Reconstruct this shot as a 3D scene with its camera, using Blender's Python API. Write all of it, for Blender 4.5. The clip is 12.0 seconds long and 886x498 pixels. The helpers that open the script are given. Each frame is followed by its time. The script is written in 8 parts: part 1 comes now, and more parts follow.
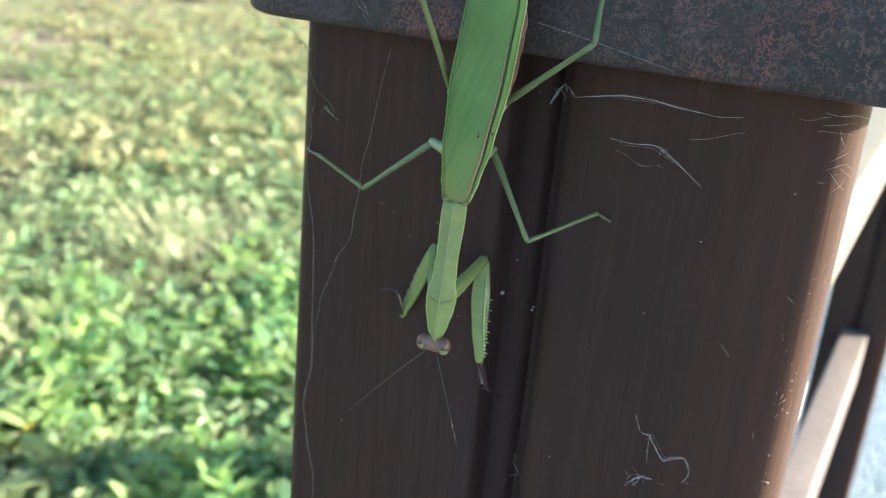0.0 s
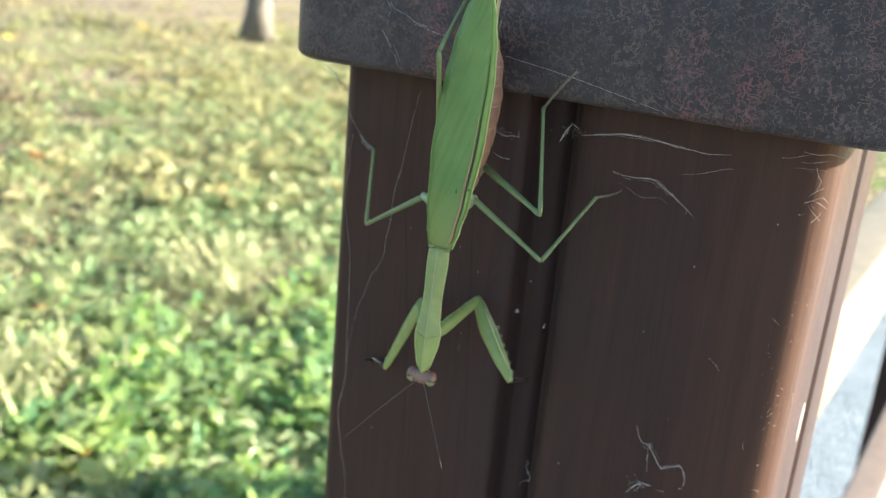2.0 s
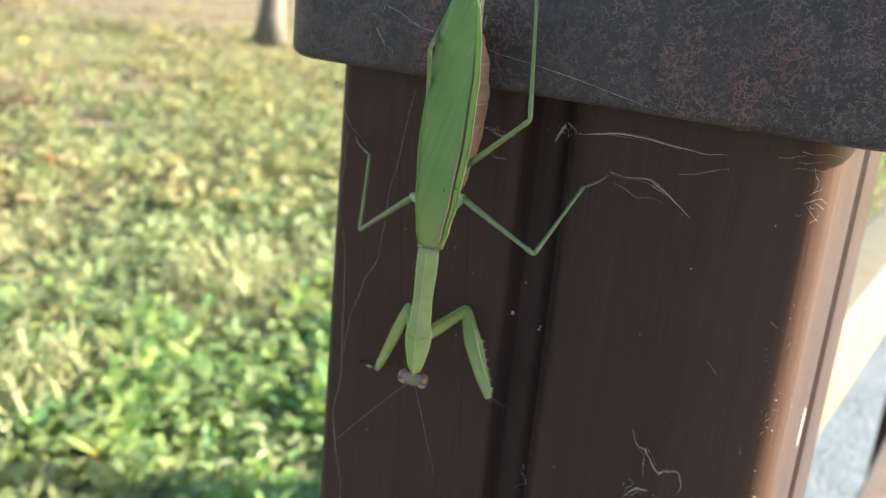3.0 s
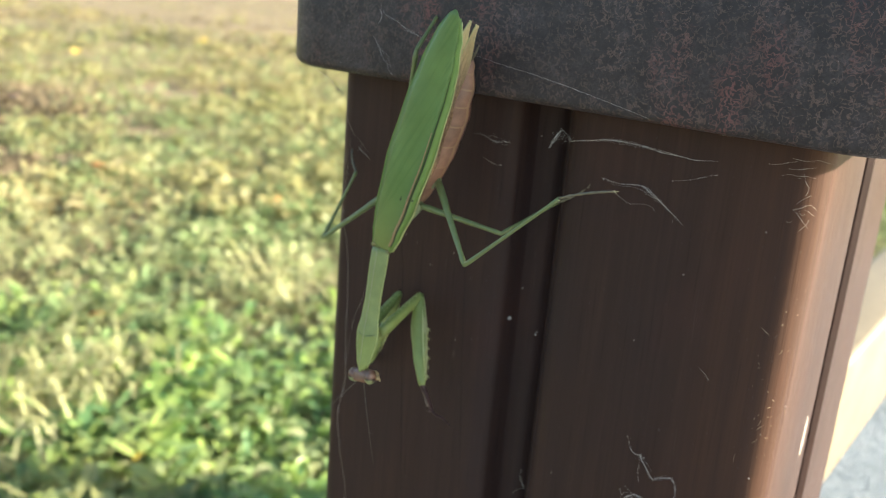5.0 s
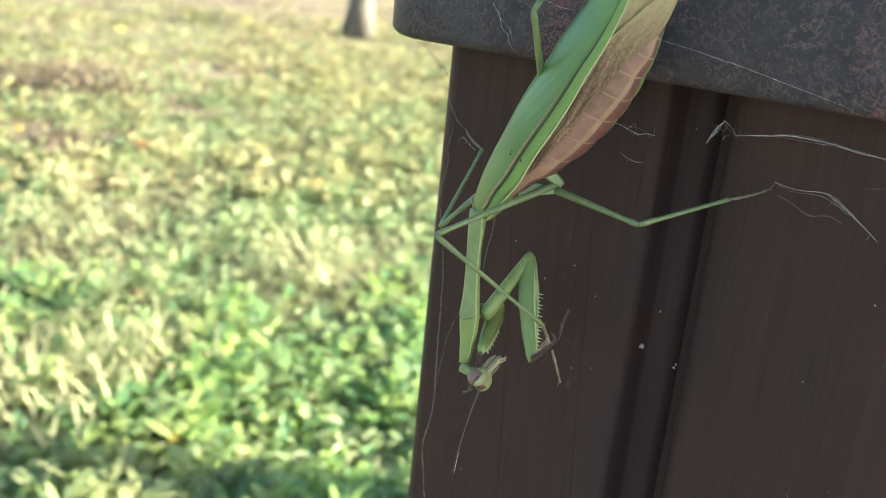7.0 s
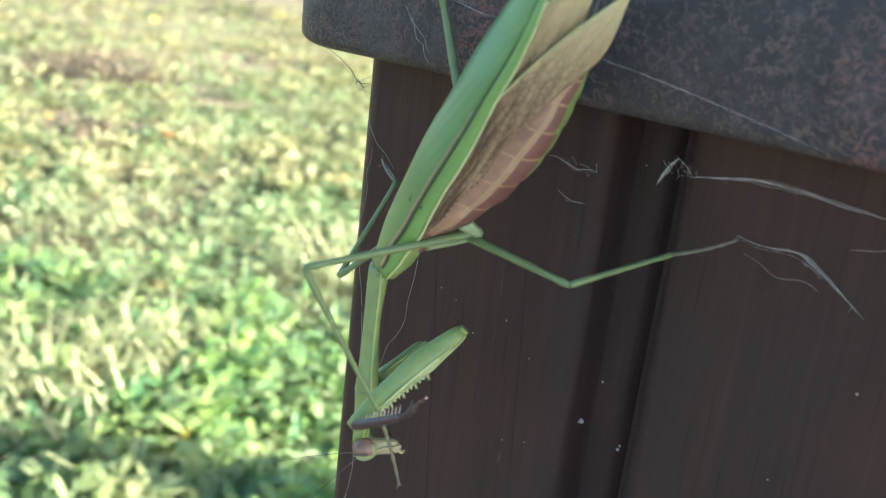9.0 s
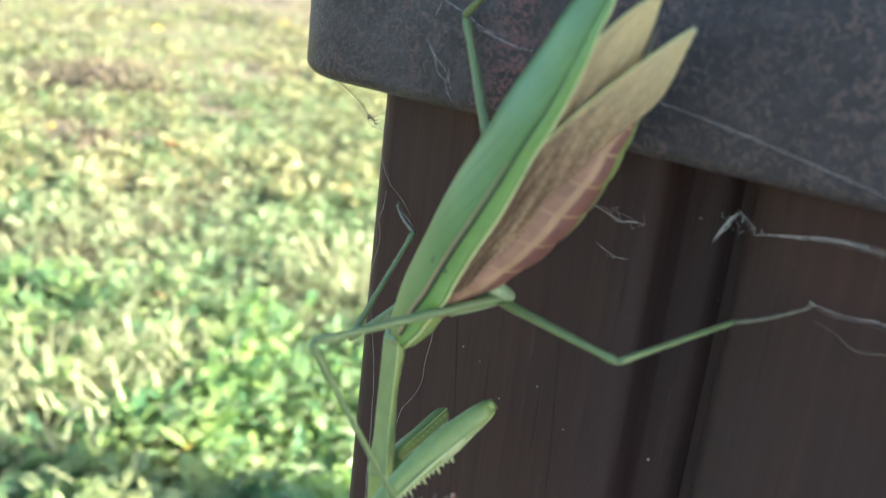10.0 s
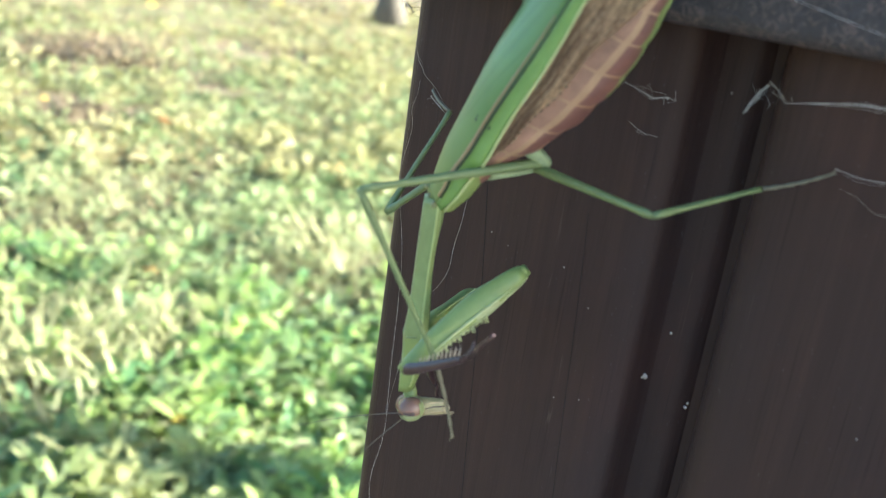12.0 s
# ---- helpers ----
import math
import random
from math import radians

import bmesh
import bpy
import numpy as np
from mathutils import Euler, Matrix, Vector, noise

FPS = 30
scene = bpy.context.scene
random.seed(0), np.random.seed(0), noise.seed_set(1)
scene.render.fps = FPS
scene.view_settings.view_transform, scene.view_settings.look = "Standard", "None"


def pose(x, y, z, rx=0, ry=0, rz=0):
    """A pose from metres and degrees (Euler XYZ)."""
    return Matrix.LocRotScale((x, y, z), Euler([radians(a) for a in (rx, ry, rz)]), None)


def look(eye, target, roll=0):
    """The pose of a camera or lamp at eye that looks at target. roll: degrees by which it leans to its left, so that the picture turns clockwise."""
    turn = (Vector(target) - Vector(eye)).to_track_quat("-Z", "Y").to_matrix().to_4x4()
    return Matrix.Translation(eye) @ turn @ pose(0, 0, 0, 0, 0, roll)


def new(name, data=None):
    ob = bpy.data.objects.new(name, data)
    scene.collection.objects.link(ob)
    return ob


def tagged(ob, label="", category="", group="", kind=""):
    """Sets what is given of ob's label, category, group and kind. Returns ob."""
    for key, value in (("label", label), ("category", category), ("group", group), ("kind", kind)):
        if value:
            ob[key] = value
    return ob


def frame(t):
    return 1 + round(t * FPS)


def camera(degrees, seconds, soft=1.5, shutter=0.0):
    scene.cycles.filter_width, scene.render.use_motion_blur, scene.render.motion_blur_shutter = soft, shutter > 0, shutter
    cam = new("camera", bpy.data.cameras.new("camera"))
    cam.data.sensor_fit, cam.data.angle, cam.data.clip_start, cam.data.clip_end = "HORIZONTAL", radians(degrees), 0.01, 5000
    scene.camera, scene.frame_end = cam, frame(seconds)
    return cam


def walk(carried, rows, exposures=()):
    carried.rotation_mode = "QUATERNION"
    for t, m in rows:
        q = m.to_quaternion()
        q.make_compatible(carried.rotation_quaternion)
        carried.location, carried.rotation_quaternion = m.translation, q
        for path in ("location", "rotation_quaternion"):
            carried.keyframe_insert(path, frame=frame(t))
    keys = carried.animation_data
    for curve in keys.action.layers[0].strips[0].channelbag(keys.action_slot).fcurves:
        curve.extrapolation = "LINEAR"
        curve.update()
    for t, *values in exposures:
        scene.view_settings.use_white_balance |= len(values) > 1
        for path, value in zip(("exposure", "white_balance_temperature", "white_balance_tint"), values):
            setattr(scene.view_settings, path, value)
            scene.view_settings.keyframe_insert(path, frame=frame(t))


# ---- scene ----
cam = camera(49.11, 12.0, soft=1.0)
cam.data.dof.use_dof = True
cam.data.dof.focus_distance = 0.170
cam.data.dof.aperture_fstop = 26.0
PATH = [
    (0, (0.11517, -0.18145, 1.12859), (-0.62431, 1.55196, 0.45891), 5.31),
    (0.5, (0.10623, -0.18162, 1.13113), (-0.69377, 1.54147, 0.50586), 5.72),
    (1, (0.11478, -0.18000, 1.13015), (-0.70591, 1.54029, 0.52428), 5.46),
    (1.5, (0.12467, -0.19066, 1.13400), (-0.71524, 1.52091, 0.52979), 5.23),
    (2, (0.13144, -0.19827, 1.13260), (-0.72755, 1.50453, 0.53043), 5.34),
    (2.5, (0.13585, -0.19709, 1.13499), (-0.73710, 1.50048, 0.53816), 5.22),
    (3, (0.13398, -0.19443, 1.13139), (-0.74802, 1.49875, 0.53542), 5.40),
    (4.8, (0.14474, -0.19130, 1.13293), (-0.80587, 1.46805, 0.54738), 4.70),
    (5, (0.14427, -0.19124, 1.13239), (-0.81848, 1.46036, 0.54473), 4.86),
    (5.2, (0.14423, -0.19335, 1.13243), (-0.82860, 1.45199, 0.54381), 5.09),
    (5.5, (0.14021, -0.19234, 1.13019), (-0.85684, 1.43682, 0.53715), 5.11),
    (6, (0.13511, -0.18843, 1.12993), (-0.88852, 1.42252, 0.53243), 5.22),
    (6.5, (0.12549, -0.18069, 1.12795), (-0.90964, 1.42129, 0.52614), 5.43),
    (7, (0.11172, -0.16880, 1.12445), (-0.90713, 1.43650, 0.50398), 5.86),
    (7.2, (0.10118, -0.16323, 1.13305), (-0.90280, 1.44723, 0.50183), 6.24),
    (8.8, (0.11004, -0.13461, 1.12583), (-0.94720, 1.43544, 0.47993), 7.06),
    (9, (0.11038, -0.13122, 1.12546), (-0.95427, 1.43888, 0.49195), 6.86),
    (9.5, (0.10603, -0.12487, 1.12543), (-0.96157, 1.44748, 0.50258), 6.83),
    (10, (0.09670, -0.11783, 1.12651), (-0.97710, 1.45161, 0.50697), 6.73),
    (10.5, (0.09279, -0.11764, 1.13079), (-0.97495, 1.45968, 0.52089), 6.95),
    (11, (0.09618, -0.11967, 1.13082), (-0.95799, 1.46813, 0.52450), 7.35),
    (11.5, (0.10052, -0.12723, 1.12446), (-0.94910, 1.45816, 0.50413), 8.17),
    (12, (0.09865, -0.12845, 1.11222), (-0.95036, 1.44839, 0.46943), 8.36),
]
walk(cam, [(t, look(eye, target, roll)) for t, eye, target, roll in PATH],
     exposures=[(0.0, 2.53, 5400, -3), (1.0, 2.85, 5550, 0), (2.5, 2.42, 6000, 1), (5.5, 2.33, 6400, 1), (7.0, 2.67, 5950, -1), (9.0, 2.75, 5500, -2), (12.0, 2.80, 5550, -1)])

# ---- sky and sun ----
SUN_AZ, SUN_EL = 29.0, 20.0          # degrees from +x towards +y, and above the horizon
world = bpy.data.worlds.new("sky")
scene.world = world
world.use_nodes = True
wn = world.node_tree.nodes
sky = wn.new("ShaderNodeTexSky")
sky.sky_type, sky.sun_disc = "NISHITA", False
sky.sun_elevation, sky.sun_rotation = radians(SUN_EL), radians(90 - SUN_AZ)
sky.air_density, sky.dust_density = 1.0, 2.0
world.node_tree.links.new(sky.outputs[0], wn["Background"].inputs[0])
wn["Background"].inputs[1].default_value = 0.075
sun = new("sun", bpy.data.lights.new("sun", "SUN"))
sun.data.energy, sun.data.angle, sun.data.color = 5.0, radians(0.6), (1.0, 0.90, 0.74)
way = Vector((math.cos(radians(SUN_AZ)) * math.cos(radians(SUN_EL)), math.sin(radians(SUN_AZ)) * math.cos(radians(SUN_EL)), math.sin(radians(SUN_EL))))
sun.matrix_basis = look(way * 20, (0, 0, 0))


# ---- materials ----
class Mat:
    """A small builder for node materials."""

    def __init__(self, name, rough=0.6, metal=0.0):
        self.m = bpy.data.materials.new(name)
        self.m.use_nodes = True
        self.t = self.m.node_tree
        self.b = self.t.nodes["Principled BSDF"]
        self.b.inputs["Roughness"].default_value = rough
        self.b.inputs["Metallic"].default_value = metal

    def node(self, kind, **values):
        n = self.t.nodes.new(kind)
        for k, v in values.items():
            n.inputs[k.replace("_", " ")].default_value = v
        return n

    def link(self, a, b):
        self.t.links.new(a, b)

    def coords(self, scale=(1, 1, 1), rotation=(0, 0, 0), kind="Object"):
        c = self.t.nodes.new("ShaderNodeTexCoord")
        m = self.node("ShaderNodeMapping", Scale=scale, Rotation=rotation)
        self.link(c.outputs[kind], m.inputs[0])
        return m.outputs[0]

    def noise(self, at, scale, detail=4.0, rough=0.6, distortion=0.0):
        n = self.node("ShaderNodeTexNoise", Scale=scale, Detail=detail, Roughness=rough, Distortion=distortion)
        self.link(at, n.inputs["Vector"])
        return n.outputs["Fac"]

    def ramp(self, fac, *stops):
        r = self.t.nodes.new("ShaderNodeValToRGB")
        e = r.color_ramp.elements
        while len(e) < len(stops):
            e.new(0.5)
        for s, (p, c) in zip(e, stops):
            s.position, s.color = p, (*c, 1)
        self.link(fac, r.inputs[0])
        return r.outputs[0]

    def mix(self, fac, a, b, blend="MIX"):
        n = self.t.nodes.new("ShaderNodeMix")
        n.data_type, n.blend_type = "RGBA", blend
        for v, s in ((fac, n.inputs[0]), (a, n.inputs[6]), (b, n.inputs[7])):
            if isinstance(v, (int, float)):
                s.default_value = v
            elif isinstance(v, tuple):
                s.default_value = (*v, 1)
            else:
                self.link(v, s)
        return n.outputs[2]

    def colour(self, out):
        self.link(out, self.b.inputs["Base Color"])
        return self

    def bump(self, height, strength=0.3, distance=0.001):
        n = self.node("ShaderNodeBump", Strength=strength, Distance=distance)
        self.link(height, n.inputs["Height"])
        self.link(n.outputs[0], self.b.inputs["Normal"])
        return self

    def thin(self, colour, amount):
        """Lets light through a leaf or a wing."""
        tr = self.t.nodes.new("ShaderNodeBsdfTranslucent")
        if isinstance(colour, tuple):
            tr.inputs[0].default_value = (*colour, 1)
        else:
            self.link(colour, tr.inputs[0])
        mx = self.node("ShaderNodeMixShader", Fac=amount)
        self.link(self.b.outputs[0], mx.inputs[1])
        self.link(tr.outputs[0], mx.inputs[2])
        self.link(mx.outputs[0], self.t.nodes["Material Output"].inputs[0])
        return self


def plain(name, c, rough=0.6, vary=0.25, scale=300.0, bump=0.0):
    """One colour with a grain of its own at two sizes."""
    m = Mat(name, rough)
    at = m.coords()
    dark = tuple(v * (1 - vary) for v in c)
    light = tuple(min(1, v * (1 + vary)) for v in c)
    a = m.ramp(m.noise(at, scale), (0.3, dark), (0.7, light))
    b = m.ramp(m.noise(at, scale * 0.13, 2), (0.3, dark), (0.7, light))
    m.colour(m.mix(0.4, a, b))
    if bump:
        m.bump(m.noise(at, scale * 2), bump, 0.0003)
    return m.m


def stained_wood():
    m = Mat("dark_stained_wood", 0.42)
    m.b.inputs["Specular IOR Level"].default_value = 0.14
    grain = m.noise(m.coords((420, 420, 9)), 1.0, 8, 0.7, 0.8)
    broad = m.noise(m.coords((26, 26, 12)), 1.0, 5, 0.6)
    c = m.ramp(grain, (0.25, (0.0312, 0.0182, 0.0167)), (0.50, (0.0473, 0.0266, 0.0227)), (0.68, (0.0615, 0.0337, 0.0269)), (0.88, (0.1149, 0.0614, 0.0392)))
    c = m.mix(m.ramp(broad, (0.35, (0, 0, 0)), (0.7, (0.75, 0.75, 0.75))), c, (0.0373, 0.0246, 0.0238))
    blotch = m.noise(m.coords((60, 60, 34)), 1.0, 4, 0.65)
    c = m.mix(m.ramp(blotch, (0.52, (0, 0, 0)), (0.72, (0.5, 0.5, 0.5))), c, (0.0604, 0.0301, 0.0263))
    pores = m.noise(m.coords((1500, 1500, 45)), 1.0, 2, 0.5)
    c = m.mix(m.ramp(pores, (0.28, (0.4, 0.4, 0.4)), (0.40, (0, 0, 0))), c, (0.0142, 0.0104, 0.0111))
    # the golden highlight along the sunny corner is painted in as streaky colour
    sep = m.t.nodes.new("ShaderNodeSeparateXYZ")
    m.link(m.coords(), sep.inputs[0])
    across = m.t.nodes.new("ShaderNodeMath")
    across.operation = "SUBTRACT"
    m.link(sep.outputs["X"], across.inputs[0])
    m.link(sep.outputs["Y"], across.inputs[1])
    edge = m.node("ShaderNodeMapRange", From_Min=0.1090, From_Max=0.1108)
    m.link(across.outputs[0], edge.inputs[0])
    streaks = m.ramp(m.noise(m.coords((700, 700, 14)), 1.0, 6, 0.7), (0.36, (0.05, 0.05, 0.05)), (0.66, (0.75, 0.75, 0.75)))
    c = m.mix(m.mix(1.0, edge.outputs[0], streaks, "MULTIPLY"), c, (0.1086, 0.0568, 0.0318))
    # and the warm glow beside it, painted as long uneven redder brown streaks
    corner_glow = m.node("ShaderNodeMapRange", From_Min=0.0890, From_Max=0.1085, To_Min=0.0, To_Max=0.5)
    m.link(across.outputs[0], corner_glow.inputs[0])
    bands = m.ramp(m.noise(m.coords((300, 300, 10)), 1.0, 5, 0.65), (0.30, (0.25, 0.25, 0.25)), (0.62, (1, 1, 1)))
    c = m.mix(m.mix(1.0, corner_glow.outputs[0], bands, "MULTIPLY"), c, (0.0966, 0.0470, 0.0307))
    dust = m.noise(m.coords((1, 1, 0.6)), 1300, 2)
    c = m.mix(m.ramp(dust, (0.68, (0, 0, 0)), (0.80, (0.30, 0.30, 0.30))), c, (0.1424, 0.1351, 0.1328))
    scuff = m.noise(m.coords((900, 900, 60)), 1.0, 3, 0.6, 1.5)
    c = m.mix(m.ramp(scuff, (0.70, (0, 0, 0)), (0.78, (0.22, 0.22, 0.22))), c, (0.1533, 0.1167, 0.0909))
    m.colour(c)
    m.link(m.ramp(broad, (0.3, (0.34, 0.34, 0.34)), (0.7, (0.50, 0.50, 0.50))), m.b.inputs["Roughness"])
    return m.bump(m.mix(0.3, grain, m.noise(m.coords((260, 260, 120)), 1.0, 3)), 0.45, 0.0005).m


def hammered_paint():
    m = Mat("crackled_cap_paint", 0.42)
    m.b.inputs["Specular IOR Level"].default_value = 0.24
    at = m.coords()
    worms = m.ramp(m.noise(at, 780, 2.5, 0.55, 0.6), (0.435, (0, 0, 0)), (0.495, (1, 1, 1)), (0.510, (1, 1, 1)), (0.565, (0, 0, 0)))
    broken = m.ramp(m.noise(at, 850, 2, 0.6), (0.42, (0, 0, 0)), (0.56, (1, 1, 1)))
    patch = m.ramp(m.noise(at, 60, 4, 0.6), (0.34, (0.12, 0.12, 0.12)), (0.60, (1, 1, 1)))
    grit = m.ramp(m.noise(at, 1500, 3, 0.7), (0.40, (0.1, 0.1, 0.1)), (0.60, (1, 1, 1)))
    c = m.mix(m.noise(at, 420, 4), (0.0215, 0.0191, 0.0205), (0.0646, 0.0541, 0.0566))
    marks = m.mix(1.0, worms, m.mix(1.0, patch, broken, "MULTIPLY"), "MULTIPLY")
    c = m.mix(marks, c, (0.1414, 0.0965, 0.0821))
    c = m.mix(m.mix(1.0, grit, m.ramp(m.noise(at, 160, 3), (0.45, (0, 0, 0)), (0.70, (0.40, 0.40, 0.40))), "MULTIPLY"), c, (0.1306, 0.1053, 0.1104))
    rust = m.ramp(m.noise(m.coords((1, 1, 0.35)), 42, 4, 0.6), (0.56, (0, 0, 0)), (0.68, (1, 1, 1)))
    veins = m.mix(1.0, worms, rust, "MULTIPLY")
    c = m.mix(veins, c, (0.1997, 0.0848, 0.0792))
    speck = m.ramp(m.noise(at, 2300, 2), (0.70, (0, 0, 0)), (0.77, (0.6, 0.6, 0.6)))
    c = m.mix(speck, c, (0.2918, 0.2560, 0.2547))
    m.colour(c)
    return m.bump(m.mix(0.3, worms, m.noise(at, 700)), 0.35, 0.0004).m


def turf(name, a, b, c):
    m = Mat(name, 0.9)
    at = m.coords()
    g = m.ramp(m.noise(at, 9, 8, 0.7), (0.32, a), (0.5, b), (0.68, c))
    m.colour(m.mix(m.ramp(m.noise(at, 0.7, 3), (0.35, (0, 0, 0)), (0.65, (1, 1, 1))), g, m.ramp(m.noise(at, 30, 4), (0.35, b), (0.7, c))))
    return m.bump(m.noise(at, 60), 0.8, 0.02).m


def leafy(name, stops, through_amount=0.45, rough=0.45, dry=None, patch=1.3):
    m = Mat(name, rough)
    m.b.inputs["Specular IOR Level"].default_value = 0.25
    g = m.t.nodes.new("ShaderNodeNewGeometry")
    tuft_hue = m.noise(m.coords((1, 1, 0.2)), patch * 6.5, 3, 0.6)
    spread = m.node("ShaderNodeMapRange", From_Min=0.30, From_Max=0.70)
    m.link(tuft_hue, spread.inputs[0])
    own = m.mix(0.42, g.outputs["Random Per Island"], spread.outputs[0])
    c = m.ramp(own, *stops)
    if dry:
        c = m.mix(m.ramp(m.noise(m.coords((1, 1, 0.2)), patch, 5, 0.65), (0.46, (0, 0, 0)), (0.64, (0.75, 0.75, 0.75))), c, dry)
    c = m.mix(m.ramp(m.noise(m.coords(), 120, 2), (0.3, (0, 0, 0)), (0.8, (0.30, 0.30, 0.30))), c, stops[-1][1])
    clump = m.ramp(m.noise(m.coords((1, 1, 0.3)), patch * 3.2, 3, 0.55), (0.38, (0.6, 0.6, 0.6)), (0.52, (0, 0, 0)))
    c = m.mix(clump, c, stops[0][1])
    m.colour(c)
    return m.thin(c, through_amount).m


def wing_green():
    m = Mat("tegmen_green", 0.38)
    turned = m.coords((1, 1, 1), (0, 0, radians(13)))
    stretch = m.node("ShaderNodeMapping", Scale=(1100, 45, 300))
    m.link(turned, stretch.inputs[0])
    veins = m.noise(stretch.outputs[0], 1.0, 4, 0.6)
    at = m.coords()
    c = m.ramp(m.noise(at, 75, 4, 0.6), (0.3, (0.104, 0.190, 0.056)), (0.7, (0.160, 0.270, 0.082)))
    c = m.mix(m.ramp(veins, (0.38, (0.45, 0.45, 0.45)), (0.50, (0, 0, 0))), c, (0.080, 0.150, 0.042))
    sep = m.t.nodes.new("ShaderNodeSeparateXYZ")
    m.link(at, sep.inputs[0])
    root = m.node("ShaderNodeMapRange", From_Min=-0.016, From_Max=0.001)
    m.link(sep.outputs["Y"], root.inputs[0])
    c = m.mix(m.mix(1.0, root.outputs[0], (0.55, 0.55, 0.55), "MULTIPLY"), c, (0.285, 0.285, 0.095))
    m.colour(c)
    return m.bump(veins, 0.15, 0.0002).thin((0.16, 0.42, 0.08), 0.12).m


def membrane():
    m = Mat("hind_wing_membrane", 0.55)
    m.b.inputs["Specular IOR Level"].default_value = 0.2
    at = m.coords()
    v = m.node("ShaderNodeTexVoronoi", Scale=1500.0)
    v.feature = "DISTANCE_TO_EDGE"
    m.link(m.coords((1, 0.45, 1)), v.inputs["Vector"])
    net = m.ramp(v.outputs["Distance"], (0.03, (1, 1, 1)), (0.14, (0, 0, 0)))
    sep = m.t.nodes.new("ShaderNodeSeparateXYZ")
    m.link(at, sep.inputs[0])
    along = m.node("ShaderNodeMapRange", From_Min=-0.053, From_Max=-0.034)
    m.link(sep.outputs["Y"], along.inputs[0])
    streak = m.noise(m.coords((900, 16, 900)), 1.0, 5, 0.65)
    base = m.mix(m.ramp(streak, (0.32, (0, 0, 0)), (0.68, (1, 1, 1))), (0.230, 0.140, 0.088), (0.74, 0.52, 0.32))
    tip = m.mix(m.noise(at, 300, 2), (0.82, 0.70, 0.40), (0.94, 0.83, 0.53))
    c = m.mix(along.outputs[0], tip, base)
    # the cells darken in a belt before the pale tip
    belt = m.node("ShaderNodeMapRange", From_Min=-0.046, From_Max=-0.038, To_Min=0.08, To_Max=0.34)
    m.link(sep.outputs["Y"], belt.inputs[0])
    c = m.mix(m.mix(1.0, net, belt.outputs[0], "MULTIPLY"), c, (0.10, 0.065, 0.045))
    m.colour(c)
    return m.bump(streak, 0.5, 0.0003).thin(c, 0.55).m


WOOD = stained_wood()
CAP = hammered_paint()
RAIL_WOOD = plain("weathered_rail_wood", (0.22, 0.170, 0.110), 0.45, 0.25, 60)
PINK_RAIL = plain("faded_pinkish_rail_paint", (0.175, 0.125, 0.102), 0.5, 0.3, 70)
GREEN = plain("mantis_green", (0.225, 0.275, 0.082), 0.42, 0.16, 420, 0.15)
PALE_GREEN = plain("mantis_pale_green", (0.218, 0.262, 0.092), 0.45, 0.2, 420, 0.25)
BRIGHT_GREEN = plain("costal_green", (0.160, 0.262, 0.066), 0.36, 0.12, 500, 0.1)
LIMB_GREEN = plain("limb_green", (0.150, 0.186, 0.072), 0.45, 0.2, 600, 0.2)
KNOB = plain("pale_leg_joint", (0.30, 0.35, 0.19), 0.35, 0.25, 500, 0.2)
EDGE_GREEN = plain("yellowish_edge", (0.36, 0.41, 0.15), 0.45, 0.15, 600)
FEMUR_RIM = plain("pale_femur_rim", (0.36, 0.38, 0.19), 0.45, 0.2, 500, 0.2)
KEEL = plain("keel_ridge_pale", (0.34, 0.33, 0.19), 0.5, 0.2, 500)
PALE_EDGE = plain("pale_wing_edge", (0.50, 0.52, 0.24), 0.45, 0.12, 600)
DARK_SEAM = plain("dark_seam", (0.035, 0.050, 0.020), 0.5, 0.3, 600)
SEAM_TAN = plain("seam_tan", (0.34, 0.235, 0.125), 0.45, 0.2, 600)
TAN_FLANK = plain("tan_flank", (0.310, 0.168, 0.112), 0.5, 0.45, 260, 0.2)
RED_FLANK = plain("red_brown_flank", (0.190, 0.086, 0.068), 0.40, 0.25, 380, 0.2)
PALE_FLANK = plain("pale_flank_line", (0.37, 0.225, 0.130), 0.5, 0.15, 500)
EYE_BROWN = plain("eye_brown", (0.20, 0.110, 0.078), 0.25, 0.25, 500)
EYE_GREEN = plain("eye_green", (0.24, 0.27, 0.12), 0.3, 0.12, 500)
OLIVE = plain("head_olive_tan", (0.29, 0.25, 0.13), 0.45, 0.3, 420, 0.2)
HINGE = plain("wing_hinge_olive", (0.200, 0.190, 0.075), 0.5, 0.45, 900, 0.3)
MOUTH = plain("mouth_cream", (0.40, 0.31, 0.18), 0.5, 0.25, 700)
CLAW = plain("tibia_purple_brown", (0.050, 0.025, 0.028), 0.35, 0.35, 500, 0.2)
CLAW_TIP = plain("spine_cream", (0.45, 0.36, 0.28), 0.4, 0.2, 700)
ANTENNA = plain("antenna_brown", (0.115, 0.095, 0.070), 0.5, 0.2, 700)
TARSUS = plain("tarsus_tan", (0.145, 0.125, 0.080), 0.5, 0.25, 700)
TEGMEN = wing_green()
MEMBRANE = membrane()
SILK = plain("spider_silk", (0.74, 0.71, 0.68), 0.5, 0.12, 900)
GREY_SILK = plain("dusty_grey_silk", (0.46, 0.41, 0.37), 0.6, 0.2, 900)
DARK_WEB = plain("dusty_dark_web", (0.05, 0.040, 0.032), 0.8, 0.3, 900)
CHIP = plain("peeling_pale_paint", (0.36, 0.31, 0.27), 0.7, 0.3, 500, 0.5)
